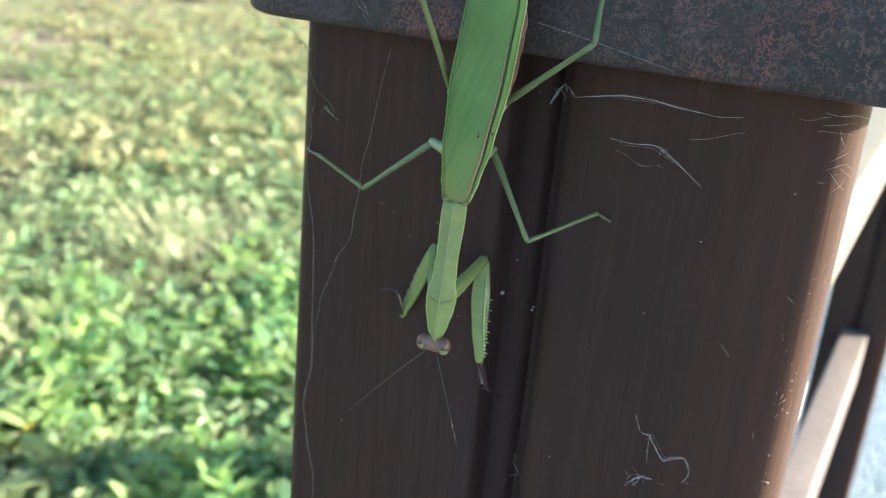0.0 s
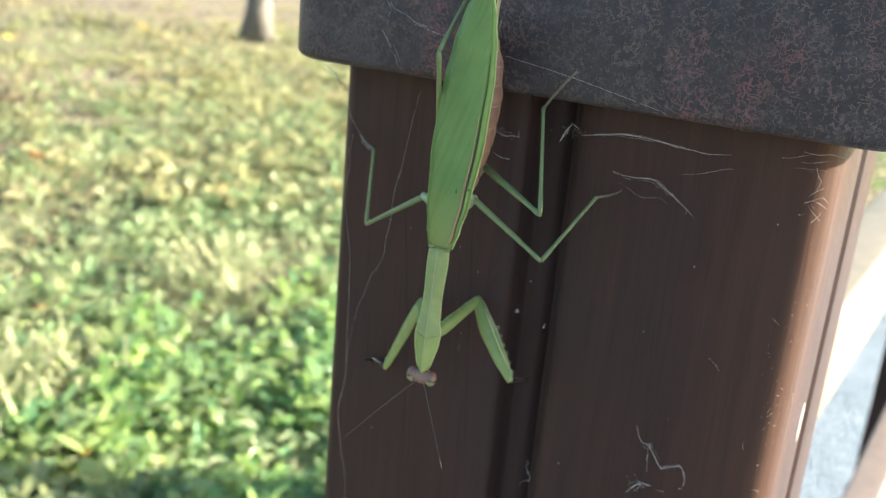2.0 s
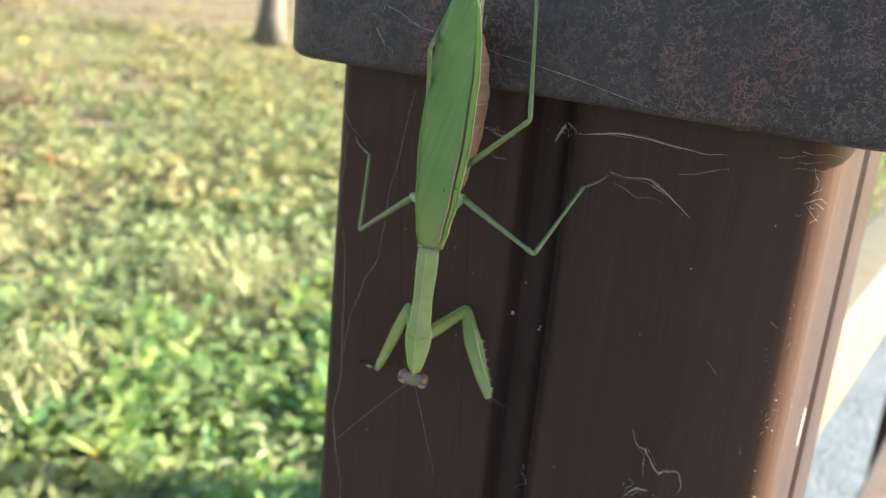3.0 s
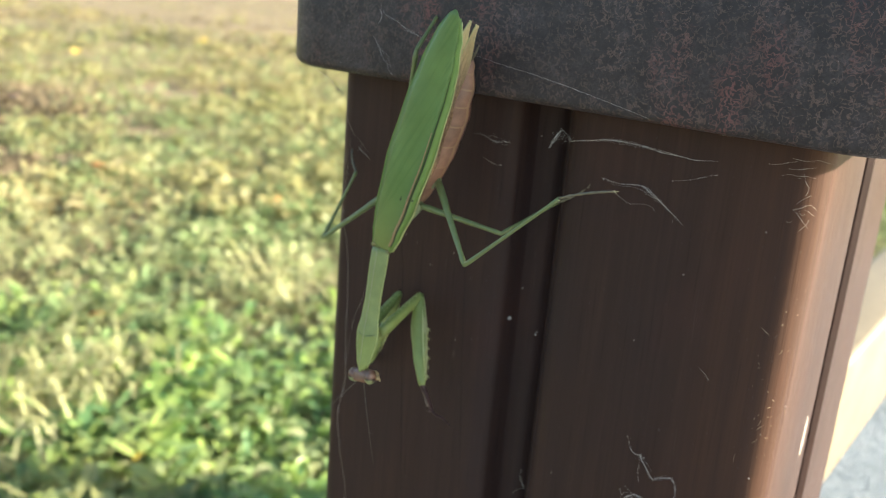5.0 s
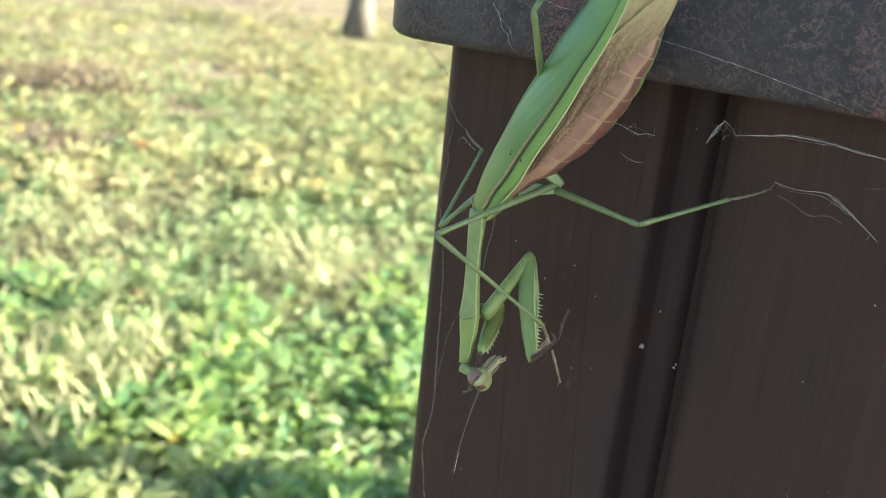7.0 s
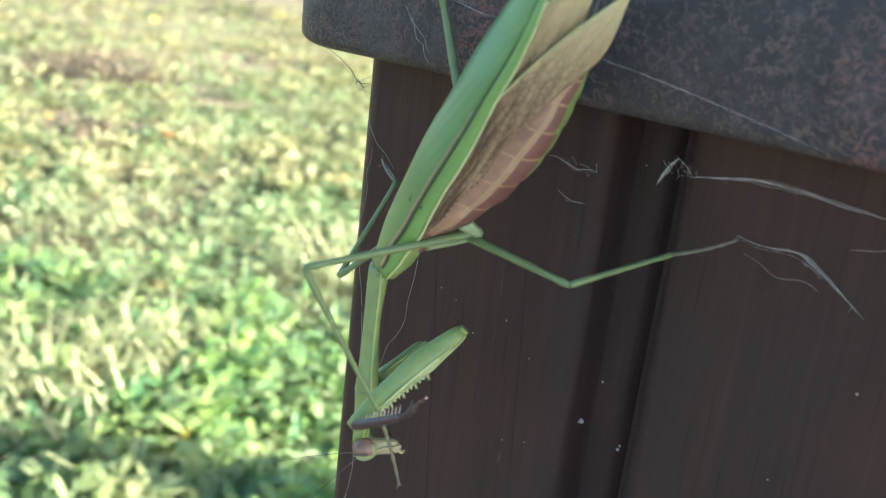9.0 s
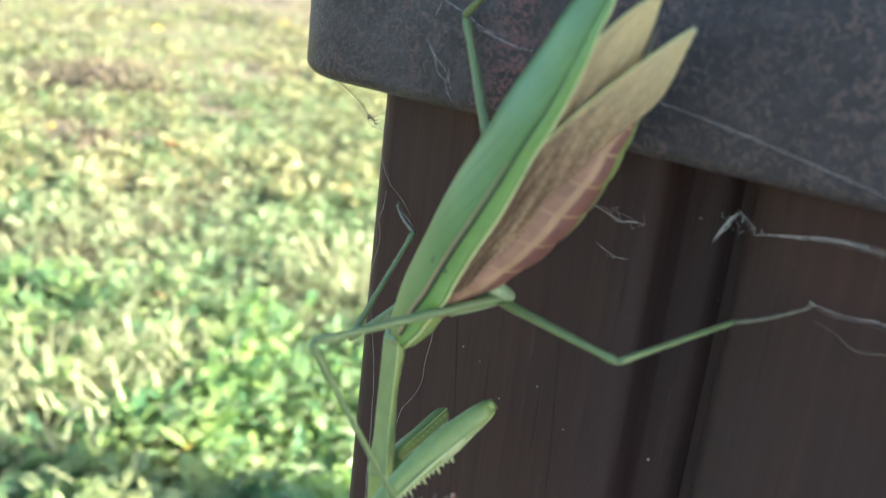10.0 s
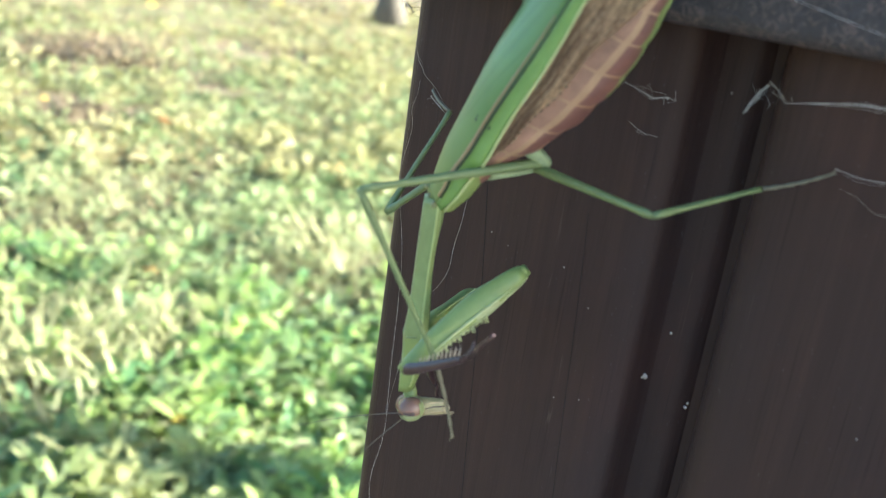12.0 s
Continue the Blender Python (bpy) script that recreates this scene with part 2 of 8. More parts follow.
GOLD_SPECK = plain("pale_gold_speck", (0.36, 0.28, 0.20), 0.5, 0.3, 900)
CRACK = plain("dark_crack", (0.010, 0.007, 0.006), 0.9, 0.3, 900)
DUSTY = plain("dusty_fleck", (0.26, 0.222, 0.205), 0.7, 0.2, 900)
TURF = turf("lawn_soil", (0.045, 0.038, 0.020), (0.160, 0.118, 0.066), (0.300, 0.212, 0.125))
PAVING = turf("pale_paving", (0.05, 0.065, 0.075), (0.17, 0.19, 0.215), (0.27, 0.285, 0.31))
BARK = plain("bark", (0.15, 0.125, 0.10), 0.85, 0.4, 40, 0.6)
LEAF = leafy("groundcover_leaf", ((0.0, (0.085, 0.180, 0.078)), (0.28, (0.160, 0.320, 0.140)), (0.6, (0.350, 0.480, 0.130)), (0.85, (0.45, 0.54, 0.14)), (1.0, (0.50, 0.54, 0.25))), 0.5, 0.38, (0.42, 0.36, 0.19), 2.2)
BLADE = leafy("mown_grass", ((0.0, (0.140, 0.180, 0.070)), (0.35, (0.270, 0.275, 0.120)), (0.7, (0.430, 0.390, 0.215)), (1.0, (0.60, 0.53, 0.35))), 0.4, 0.65, (0.46, 0.345, 0.215), 0.8)
HERB = leafy("pale_herb_leaf", ((0.0, (0.085, 0.165, 0.070)), (0.3, (0.220, 0.310, 0.120)), (0.65, (0.390, 0.430, 0.190)), (1.0, (0.72, 0.70, 0.46))), 0.45, 0.42, (0.42, 0.38, 0.20), 1.6)
TUFT = leafy("yellowing_tuft", ((0.0, (0.150, 0.165, 0.062)), (0.3, (0.300, 0.285, 0.112)), (0.65, (0.430, 0.390, 0.180)), (1.0, (0.60, 0.55, 0.34))), 0.45, 0.5, (0.47, 0.345, 0.205), 0.9)
LITTER = leafy("dead_leaf_litter", ((0.0, (0.060, 0.048, 0.030)), (0.5, (0.150, 0.112, 0.068)), (1.0, (0.380, 0.285, 0.180))), 0.3, 0.7)
STRAW = leafy("dry_straw", ((0.0, (0.20, 0.19, 0.09)), (0.4, (0.42, 0.40, 0.19)), (1.0, (0.52, 0.49, 0.29))), 0.35, 0.6)
CROWN = leafy("tree_leaf", ((0.0, (0.030, 0.075, 0.016)), (0.6, (0.060, 0.120, 0.028)), (1.0, (0.10, 0.15, 0.04))))
ORANGE_LEAF = plain("orange_leaf", (0.62, 0.19, 0.04), 0.6, 0.2, 80)
DULL_ORANGE = plain("dull_orange_leaf", (0.50, 0.25, 0.09), 0.6, 0.25, 80)
YELLOW_LEAF = plain("yellow_leaf", (0.70, 0.46, 0.06), 0.6, 0.2, 80)


# ---- mesh helpers ----
def part(name, bm, material, parent=None, label=""):
    """Links a bmesh as one mesh object, under a thing or a part."""
    me = bpy.data.meshes.new(name)
    bmesh.ops.recalc_face_normals(bm, faces=bm.faces)
    for f in bm.faces:
        f.smooth = True
    bm.to_mesh(me)
    bm.free()
    for m in (material if isinstance(material, (list, tuple)) else (material,)):
        me.materials.append(m)
    ob = new(name, me)
    if parent:
        ob.parent = parent
    return tagged(ob, label)


def thing(name, label, category, group="", m=None):
    ob = tagged(new(name), label, category, group)
    ob.empty_display_size = 0.02
    if m:
        ob.matrix_basis = m
    return ob


def loft(bm, rings, cap=True, mat=0):
    """Skins rings of equal count."""
    vs = [[bm.verts.new(p) for p in r] for r in rings]
    n = len(vs[0])
    for a, b in zip(vs, vs[1:]):
        for i in range(n):
            bm.faces.new((a[i], a[(i + 1) % n], b[(i + 1) % n], b[i])).material_index = mat
    if cap:
        bm.faces.new(vs[0]).material_index = mat
        bm.faces.new(vs[-1]).material_index = mat
    return vs


def oval(y, rx, rz, x=0.0, z=0.0, n=14):
    return [Vector((x + rx * math.cos(2 * math.pi * i / n), y, z + rz * math.sin(2 * math.pi * i / n))) for i in range(n)]


def tube(bm, pts, radii, n=8, mat=0):
    """A round tube through points, with a radius at each."""
    pts = [Vector(p) for p in pts]
    rings = []
    for i, p in enumerate(pts):
        d = (pts[min(i + 1, len(pts) - 1)] - pts[max(i - 1, 0)]).normalized()
        q = d.to_track_quat("Y", "Z")
        rings.append([p + q @ Vector((radii[i] * math.cos(2 * math.pi * k / n), 0, radii[i] * math.sin(2 * math.pi * k / n))) for k in range(n)])
    loft(bm, rings, True, mat)


def cone(bm, at, way, length, r, mat=0):
    tube(bm, (at, Vector(at) + Vector(way).normalized() * length * 0.6, Vector(at) + Vector(way).normalized() * length), (r, r * 0.55, r * 0.08), 6, mat)


def lerp(table, s):
    """A value from a table of (s, value)."""
    for (a, va), (b, vb) in zip(table, table[1:]):
        if s <= b:
            k = max(0.0, min(1.0, (s - a) / (b - a)))
            k = k * k * (3 - 2 * k)
            return va + (vb - va) * k
    return table[-1][1]


def sheet(rows, thick):
    """A thin shell over a grid of points."""
    bm = bmesh.new()
    vs = [[bm.verts.new(p) for p in r] for r in rows]
    for a, b in zip(vs, vs[1:]):
        for i in range(len(a) - 1):
            bm.faces.new((a[i], a[i + 1], b[i + 1], b[i]))
    bmesh.ops.recalc_face_normals(bm, faces=bm.faces)
    bmesh.ops.solidify(bm, geom=list(bm.faces), thickness=thick)
    return bm


def box(bm, x0, x1, y0, y1, z0, z1, bevel=0.0, segments=2):
    g = bmesh.ops.create_cube(bm, size=1.0, matrix=Matrix.LocRotScale(((x0 + x1) / 2, (y0 + y1) / 2, (z0 + z1) / 2), None, (x1 - x0, y1 - y0, z1 - z0)))
    if bevel:
        es = {e for v in g["verts"] for e in v.link_edges}
        bmesh.ops.bevel(bm, geom=list(es), offset=bevel, segments=segments, affect="EDGES", profile=0.6)


# ---- ground ----
def build_ground():
    bm = bmesh.new()
    n = 60
    for i in range(n + 1):
        for j in range(n + 1):
            u, v = (i / n * 2 - 1), (j / n * 2 - 1)
            x, y = -2 + 80 * u * abs(u), 4 + 80 * v * abs(v)
            bm.verts.new((x, y, 0.03 * noise.noise(Vector((x * 0.5, y * 0.5, 0)))))
    bm.verts.ensure_lookup_table()
    for i in range(n):
        for j in range(n):
            a = i * (n + 1) + j
            bm.faces.new((bm.verts[a], bm.verts[a + n + 1], bm.verts[a + n + 2], bm.verts[a + 1]))
    ob = part("ground", bm, TURF)
    tagged(ob, "sunlit lawn with dry cut grass and soil", "lawn", kind="structure")
    bm = bmesh.new()
    box(bm, -0.16, 2.4, -3.0, 4.6, -0.05, 0.055, 0.012)
    ob = part("pavement", bm, PAVING)
    tagged(ob, "pale bluish stone paving beside the fence", "pavement", kind="structure")


def scatter(name, label, category, material, count, place, size, tall, seed, shape):
    """Many small leaves or blades, one joined mesh."""
    rng = random.Random(seed)
    verts, faces = [], []
    for _ in range(count):
        x, y, keep = place(rng)
        if not keep:
            continue
        s = size[0] + (size[1] - size[0]) * rng.random() ** 1.8
        a = rng.uniform(0, 2 * math.pi)
        ca, sa = math.cos(a), math.sin(a)
        z = rng.uniform(0.0, tall)
        lift = rng.uniform(-0.2, 0.9)
        b = len(verts)
        if shape == "leaf":
            b1, b2 = rng.uniform(0.12, 0.42), rng.uniform(0.12, 0.42)
            pts = ((0, 0, 0), (rng.uniform(0.3, 0.7) * s, b1 * s, 0.10 * s), (s, 0, 0.02 * s), (rng.uniform(0.3, 0.7) * s, -b2 * s, 0.10 * s))
            for px, py, pz in pts:
                q = px * math.cos(lift)
                verts.append((x + q * ca - py * sa, y + q * sa + py * ca, z + pz + px * math.sin(lift)))
            faces += [(b, b + 1, b + 2), (b, b + 2, b + 3)]
        else:
            w = min(s * rng.uniform(0.05, 0.13), 0.0042)
            lean = rng.uniform(0.85, 1.55)
            tip = (math.sin(lean) * s, math.cos(lean) * s)
            mid = (math.sin(lean * 0.6) * s * 0.55, math.cos(lean * 0.6) * s * 0.55)
            verts += [(x - w * sa, y + w * ca, z), (x + w * sa, y - w * ca, z),
                      (x + mid[0] * ca + w * sa * 0.8, y + mid[0] * sa - w * ca * 0.8, z + mid[1]),
                      (x + mid[0] * ca - w * sa * 0.8, y + mid[0] * sa + w * ca * 0.8, z + mid[1]),
                      (x + tip[0] * ca, y + tip[0] * sa, z + tip[1])]
            faces += [(b, b + 1, b + 2, b + 3), (b + 3, b + 2, b + 4)]
    me = bpy.data.meshes.new(name)
    me.from_pydata(verts, [], faces)
    me.materials.append(material)
    ob = new(name, me)
    return tagged(ob, label, category, kind="stuff")


def clumps(name, label, category, material, count, place, spread, leaves, size, rise, seed, breadth=(0.20, 0.40)):
    """Low rosettes of rounded leaves: each clump a little dome with gaps round it, all in one joined mesh."""
    rng = random.Random(seed)
    verts, faces = [], []
    for _ in range(count):
        cx, cy, keep = place(rng)
        if not keep:
            continue
        reach = rng.uniform(*spread)
        high = rng.uniform(*rise)
        big = rng.uniform(0.75, 1.3)
        for _ in range(rng.randint(*leaves)):
            a = rng.uniform(0, 2 * math.pi)
            q = math.sqrt(rng.random())
            x, y = cx + reach * q * math.cos(a), cy + reach * q * math.sin(a)
            z = high * (1 - 0.75 * q * q) * rng.uniform(0.55, 1.0)
            s = (size[0] + (size[1] - size[0]) * rng.random() ** 1.6) * big
            turn = a + rng.gauss(0, 0.7)
            lift = rng.gauss(0.35 - 0.5 * q, 0.35)
            ct, st, cl, sl = math.cos(turn), math.sin(turn), math.cos(lift), math.sin(lift)
            wide = rng.uniform(*breadth)
            fold = rng.uniform(0.05, 0.22)
            b = len(verts)
            for u, v, h in ((0, 0, 0), (0.35, wide, fold), (0.8, wide * 0.75, fold), (1.0, 0, -0.05), (0.8, -wide * 0.75, fold), (0.35, -wide, fold)):
                px, pz = u * cl - h * sl, u * sl + h * cl
                verts.append((x + s * (px * ct - v * st), y + s * (px * st + v * ct), max(0.004, z + s * pz)))
            faces += [(b, b + 1, b + 2, b + 3), (b, b + 3, b + 4, b + 5)]
    me = bpy.data.meshes.new(name)
    me.from_pydata(verts, [], faces)
    me.materials.append(material)
    return tagged(new(name, me), label, category, kind="stuff")


def near_band(rng):
    """Leafy plants close to the fence, thick near it and thinning away."""
    x, y = rng.uniform(-3.6, -0.2), rng.uniform(0.3, 3.6)
    d = math.hypot(x, y)
    p = noise.noise(Vector((x * 1.6, y * 1.6, 3))) * 0.5 + 0.5
    p = 0.5 * p + 0.5 * (noise.noise(Vector((x * 5.5, y * 5.5, 13))) * 0.5 + 0.5)
    return x, y, rng.random() < max(0.0, min(1.0, (3.3 - d) / 1.0)) * max(0.0, 4.0 * p - 1.45)


# patches of bare soil in the lawn: x, y, radius
BARE = [(-5.30, 3.60, 0.46), (-4.78, 3.48, 0.34), (-4.95, 3.10, 0.26), (-3.72, 2.50, 0.27), (-3.76, 2.88, 0.20), (-2.80, 2.37, 0.13), (-3.00, 3.13, 0.13), (-2.91, 3.27, 0.12), (-4.14, 3.59, 0.16), (-1.71, 2.16, 0.09), (-9.1, 8.5, 0.75), (-8.3, 9.5, 0.85), (-10.6, 8.9, 0.8), (-2.00, 1.11, 0.16), (-1.62, 0.93, 0.12), (-1.69, 1.28, 0.10)]
spot = random.Random(31)
for _ in range(50):
    reach, turn = 1.6 + 6 * spot.random() ** 1.4, radians(spot.uniform(92, 158))
    BARE.append((reach * math.cos(turn), reach * math.sin(turn), spot.uniform(0.02, 0.05) * reach))


def cover(x, y):
    """How thickly the grass grows, from bare soil to full."""
    bare = min(((x - bx) ** 2 + (y - by) ** 2) / br ** 2 for bx, by, br in BARE)
    return min(1.0, 0.03 + 0.8 * bare * bare)


# heaps of dry stalks among the leaves: x, y, radius
HEAPS = ((-1.72, 1.05, 0.26), (-1.56, 0.86, 0.22), (-1.62, 1.22, 0.16), (-2.5, 1.7, 0.28), (-1.75, 2.05, 0.22))


def leafage(x, y):
    """Leaves give way to the heaps of dry stalks."""
    near = min(((x - hx) ** 2 + (y - hy) ** 2) / r ** 2 for hx, hy, r in HEAPS)
    return min(1.0, 0.22 + 0.45 * near)


def lawn_band(rng):
    d = 1.0 + 11.0 * rng.random() ** 1.5
    a = radians(rng.uniform(88, 160))
    x, y = d * math.cos(a), d * math.sin(a)
    p = noise.noise(Vector((x * 0.9, y * 0.9, 8))) * 0.5 + 0.5
    return x, y, x < -0.2 and rng.random() < (1.8 * p + 0.05) * cover(x, y)


def clover_band(rng):
    """Patchy herbs, thick to about four metres off and thinning beyond."""
    d = 1.3 + 9.5 * rng.random() ** 1.2
    a = radians(rng.uniform(90, 160))
    x, y = d * math.cos(a), d * math.sin(a)
    p = noise.noise(Vector((x * 1.1, y * 1.1, 21))) * 0.5 + 0.5
    fine = noise.noise(Vector((x * 4.2, y * 4.2, 5))) * 0.5 + 0.5
    keep = min(1.0, max(0.22, (7.6 - d) / 2.8)) * max(0.0, 2.6 * (0.45 * p + 0.55 * fine) - 0.65)
    return x, y, x < -0.2 and rng.random() < keep * cover(x, y) * leafage(x, y)


def dry_band(rng):
    """Brown tufts in drifts, thicker away from the fence."""
    d = 2.2 + 11.0 * rng.random()
    a = radians(rng.uniform(92, 160))
    x, y = d * math.cos(a), d * math.sin(a)
    p = noise.noise(Vector((x * 0.8, y * 1.3, 44))) + 0.5 * noise.noise(Vector((x * 3.1, y * 3.1, 6)))
    return x, y, x < -0.3 and rng.random() < max(0.06, 1.6 * p)


def under_band(rng):
    """The thick leafy growth nearest the fence."""
    x, y = rng.uniform(-2.7, -0.25), rng.uniform(0.35, 2.7)
    d = math.hypot(x, y) + 0.35 * noise.noise(Vector((x * 1.7, y * 1.7, 2)))
    fine = noise.noise(Vector((x * 5.0, y * 5.0, 17))) * 0.5 + 0.5
    return x, y, rng.random() < max(0.0, min(1.0, (2.55 - d) / 0.5)) * max(0.05, 3.0 * fine - 0.9) * leafage(x, y)


def litter_band(rng):
    bx, by, br = rng.choice(BARE[:4])
    return rng.gauss(bx, br * 0.55), rng.gauss(by, br * 0.45), True


def straw_band(rng):
    """Dry stalks among the groundcover, thickest in two heaps."""
    cx, cy, r = rng.choice(HEAPS)
    return rng.gauss(cx, r * 0.6), rng.gauss(cy, r * 0.5), True


def tuft_band(rng):
    """Broad-leaved tufts out to the far side of the lawn."""
    d = 3.6 + 11.0 * rng.random() ** 1.3
    a = radians(rng.uniform(96, 158))
    x, y = d * math.cos(a), d * math.sin(a)
    p = noise.noise(Vector((x * 0.7, y * 0.7, 33))) + 0.8 * noise.noise(Vector((x * 2.6, y * 2.6, 3)))
    thin = 0.45 if d > 7.2 else 1.0
    return x, y, rng.random() < thin * max(0.08, 0.45 + 1.1 * p) * cover(x, y)


def far_band(rng):
    d = 4.0 + 46.0 * rng.random() ** 1.6
    a = radians(rng.uniform(80, 165))
    x, y = d * math.cos(a), d * math.sin(a)
    return x, y, (x < -0.2 or d > 14) and rng.random() < cover(x, y)


def verge(rng):
    x, y = rng.uniform(-0.3, 6.0), rng.uniform(4.7, 11.0)
    return x, y, True


def round_about(rng):
    """The lawn goes on beside and behind the fence, coarser away from it."""
    d, a = 0.5 + 11.0 * rng.random() ** 0.8, rng.uniform(-math.pi, math.pi)
    x, y = d * math.cos(a), d * math.sin(a)
    ahead = radians(88) < a < radians(166)
    patch = noise.noise(Vector((x * 0.8, y * 0.8, 14))) * 0.5 + 0.5
    return x, y, not ahead and (x < -0.2 or x > 2.45) and rng.random() < 0.25 + 1.2 * patch


def build_lawn():
    scatter("surrounding_grass", "yellowish green lawn grass around the fence", "grass", BLADE, 60000, round_about, (0.05, 0.14), 0.03, 29, "blade")
    clumps("surrounding_herbs", "patchy green herbs in the lawn around the fence", "groundcover", HERB, 5000, round_about, (0.05, 0.16), (7, 12), (0.025, 0.060), (0.02, 0.08), 30, (0.12, 0.26))
    clumps("leafy_groundcover", "low bright green leafy groundcover in sunlight", "groundcover", LEAF, 3300, under_band, (0.03, 0.12), (6, 12), (0.022, 0.068), (0.03, 0.17), 3, (0.11, 0.26))
    clumps("clover_patches", "patchy pale green clover and herbs in the lawn", "groundcover", HERB, 24000, clover_band, (0.025, 0.090), (5, 10), (0.018, 0.058), (0.025, 0.12), 5, (0.15, 0.34))
    clumps("distant_tufts", "coarse yellowish green tufts across the far lawn", "grass", TUFT, 7500, tuft_band, (0.04, 0.13), (6, 11), (0.045, 0.100), (0.03, 0.12), 27, (0.09, 0.24))
    scatter("low_leaves", "small green leaves low among the groundcover", "groundcover", LEAF, 14000, near_band, (0.010, 0.040), 0.05, 15, "leaf")
    scatter("mown_grass", "mown yellowish green lawn grass with dry cuttings", "grass", BLADE, 100000, lawn_band, (0.025, 0.085), 0.02, 4, "blade")
    clumps("dry_tufts", "dark dry tufts and dead leaves across the far lawn", "leaf litter", LITTER, 2600, dry_band, (0.03, 0.12), (5, 11), (0.030, 0.075), (0.01, 0.05), 23)
    scatter("dead_leaf_litter", "brown dead leaves and soil clods on bare lawn patches", "leaf litter", LITTER, 1100, litter_band, (0.02, 0.10), 0.05, 14, "leaf")
    scatter("dry_straw", "pale dry stalks lying among the groundcover", "grass", STRAW, 900, straw_band, (0.05, 0.17), 0.15, 12, "blade")
    scatter("distant_grass", "pale sunlit grass far across the lawn", "grass", BLADE, 45000, far_band, (0.04, 0.12), 0.02, 9, "blade")
    scatter("verge_grass", "green grass behind the paving", "grass", LEAF, 9000, verge, (0.03, 0.09), 0.25, 6, "leaf")


def build_weeds():
    """Small weeds: bent stems with pairs of narrow leaves that stand over the groundcover."""
    rng = random.Random(17)
    verts, faces = [], []
    for _ in range(1300):
        x, y = rng.uniform(-2.6, -0.3), rng.uniform(0.4, 2.6)
        d = math.hypot(x, y)
        if d > 2.75 or rng.random() > (1.25 - 0.3 * d) * leafage(x, y) or noise.noise(Vector((x * 2.4, y * 2.4, 9))) < -0.12:
            continue
        h = rng.uniform(0.08, 0.20)
        way, bend = rng.uniform(0, 2 * math.pi), rng.uniform(0.1, 0.8) * h
        spine = [Vector((x + bend * k * k * math.cos(way), y + bend * k * k * math.sin(way), h * k * (1 - 0.2 * k))) for k in (0, 0.33, 0.66, 1.0)]
        for p, q in zip(spine, spine[1:]):
            b = len(verts)
            verts += [p + Vector((0.0011, 0, 0)), p - Vector((0.0011, 0, 0)), q - Vector((0.0008, 0, 0)), q + Vector((0.0008, 0, 0))]
            faces.append((b, b + 1, b + 2, b + 3))
        for k in range(rng.randint(8, 15)):
            f = rng.uniform(0.25, 1.0)
            n = min(2, int(f * 3))
            p = spine[n].lerp(spine[n + 1], f * 3 - n)
            a, up = k * 2.4 + rng.gauss(0, 0.4), rng.gauss(0.35, 0.35)
            s = rng.uniform(0.050, 0.105) * (1.15 - 0.4 * f)
            d3 = Vector((math.cos(a) * math.cos(up), math.sin(a) * math.cos(up), math.sin(up)))
            side = d3.cross(Vector((0, 0, 1))).normalized() * s * rng.uniform(0.10, 0.19)
            drop = Vector((0, 0, s * rng.uniform(0.02, 0.16)))
            b = len(verts)
            verts += [p, p + d3 * s * 0.35 + side, p + d3 * s * 0.35 - side, p + d3 * s * 0.72 + side * 0.85 - drop * 0.4, p + d3 * s * 0.72 - side * 0.85 - drop * 0.4, p + d3 * s - drop]
            faces += [(b, b + 1, b + 2), (b + 1, b + 3, b + 4, b + 2), (b + 3, b + 5, b + 4)]
    me = bpy.data.meshes.new("leafy_weeds")
    me.from_pydata([tuple(v) for v in verts], [], faces)
    me.materials.append(LEAF)
    tagged(new("leafy_weeds", me), "low weeds with sprays of narrow bright leaves", "groundcover", kind="stuff")


def fallen_leaf(x, y, s, material, label, turn):
    rows = []
    for k in range(7):
        u = k / 6
        w = 0.30 * math.sin(math.pi * min(1, u * 0.96 + 0.02)) ** 0.8
        rows.append([Vector((u - 0.5, w * v, 0.10 * v * v + 0.08 * math.sin(4 * u))) * s for v in (-1, -0.5, 0, 0.5, 1)])
    bm = sheet(rows, 0.0006)
    ob = part("fallen_leaf", bm, material)
    ob.matrix_basis = pose(x, y, 0.085, 12, -8, turn)
    tagged(ob, label, "leaf", "fallen leaves on the lawn")


# ---- fence ----
W = 0.115
LEFT_CORNER, CORNER = 0.0042, 0.0076


def joint_profile():
    """The joint down the front: a rounded board edge, a sunk strip, a deep gap and the next board's rounded edge."""
    side = [(0.0430, 0.0)]
    for k in range(1, 7):
        a = math.pi / 2 * k / 6
        side.append((0.0430 + 0.0062 * math.sin(a), 0.0036 * (1 - math.cos(a))))
    side += [(0.0496, 0.0074), (0.0504, 0.0084), (0.0542, 0.0086), (0.0556, 0.0092), (0.0568, 0.0106), (0.0598, 0.0108), (0.0602, 0.0046)]
    for k in range(1, 7):
        a = math.pi / 2 * k / 6
        side.append((0.0602 + 0.0052 * (1 - math.cos(a)), 0.0046 * (1 - math.sin(a))))
    return side


def groove_profile(g0, g1, depth):
    side = [(g0, 0.0)]
    for k in range(1, 5):
        a = math.pi / 2 * k / 4
        side.append((g0 + 0.0045 * math.sin(a), 0.0045 * (1 - math.cos(a))))
    return side + [(g0 + 0.0048, depth), (g1 - 0.0012, depth), (g1 - 0.0010, 0.0014), (g1 + 0.0004, 0.0)]


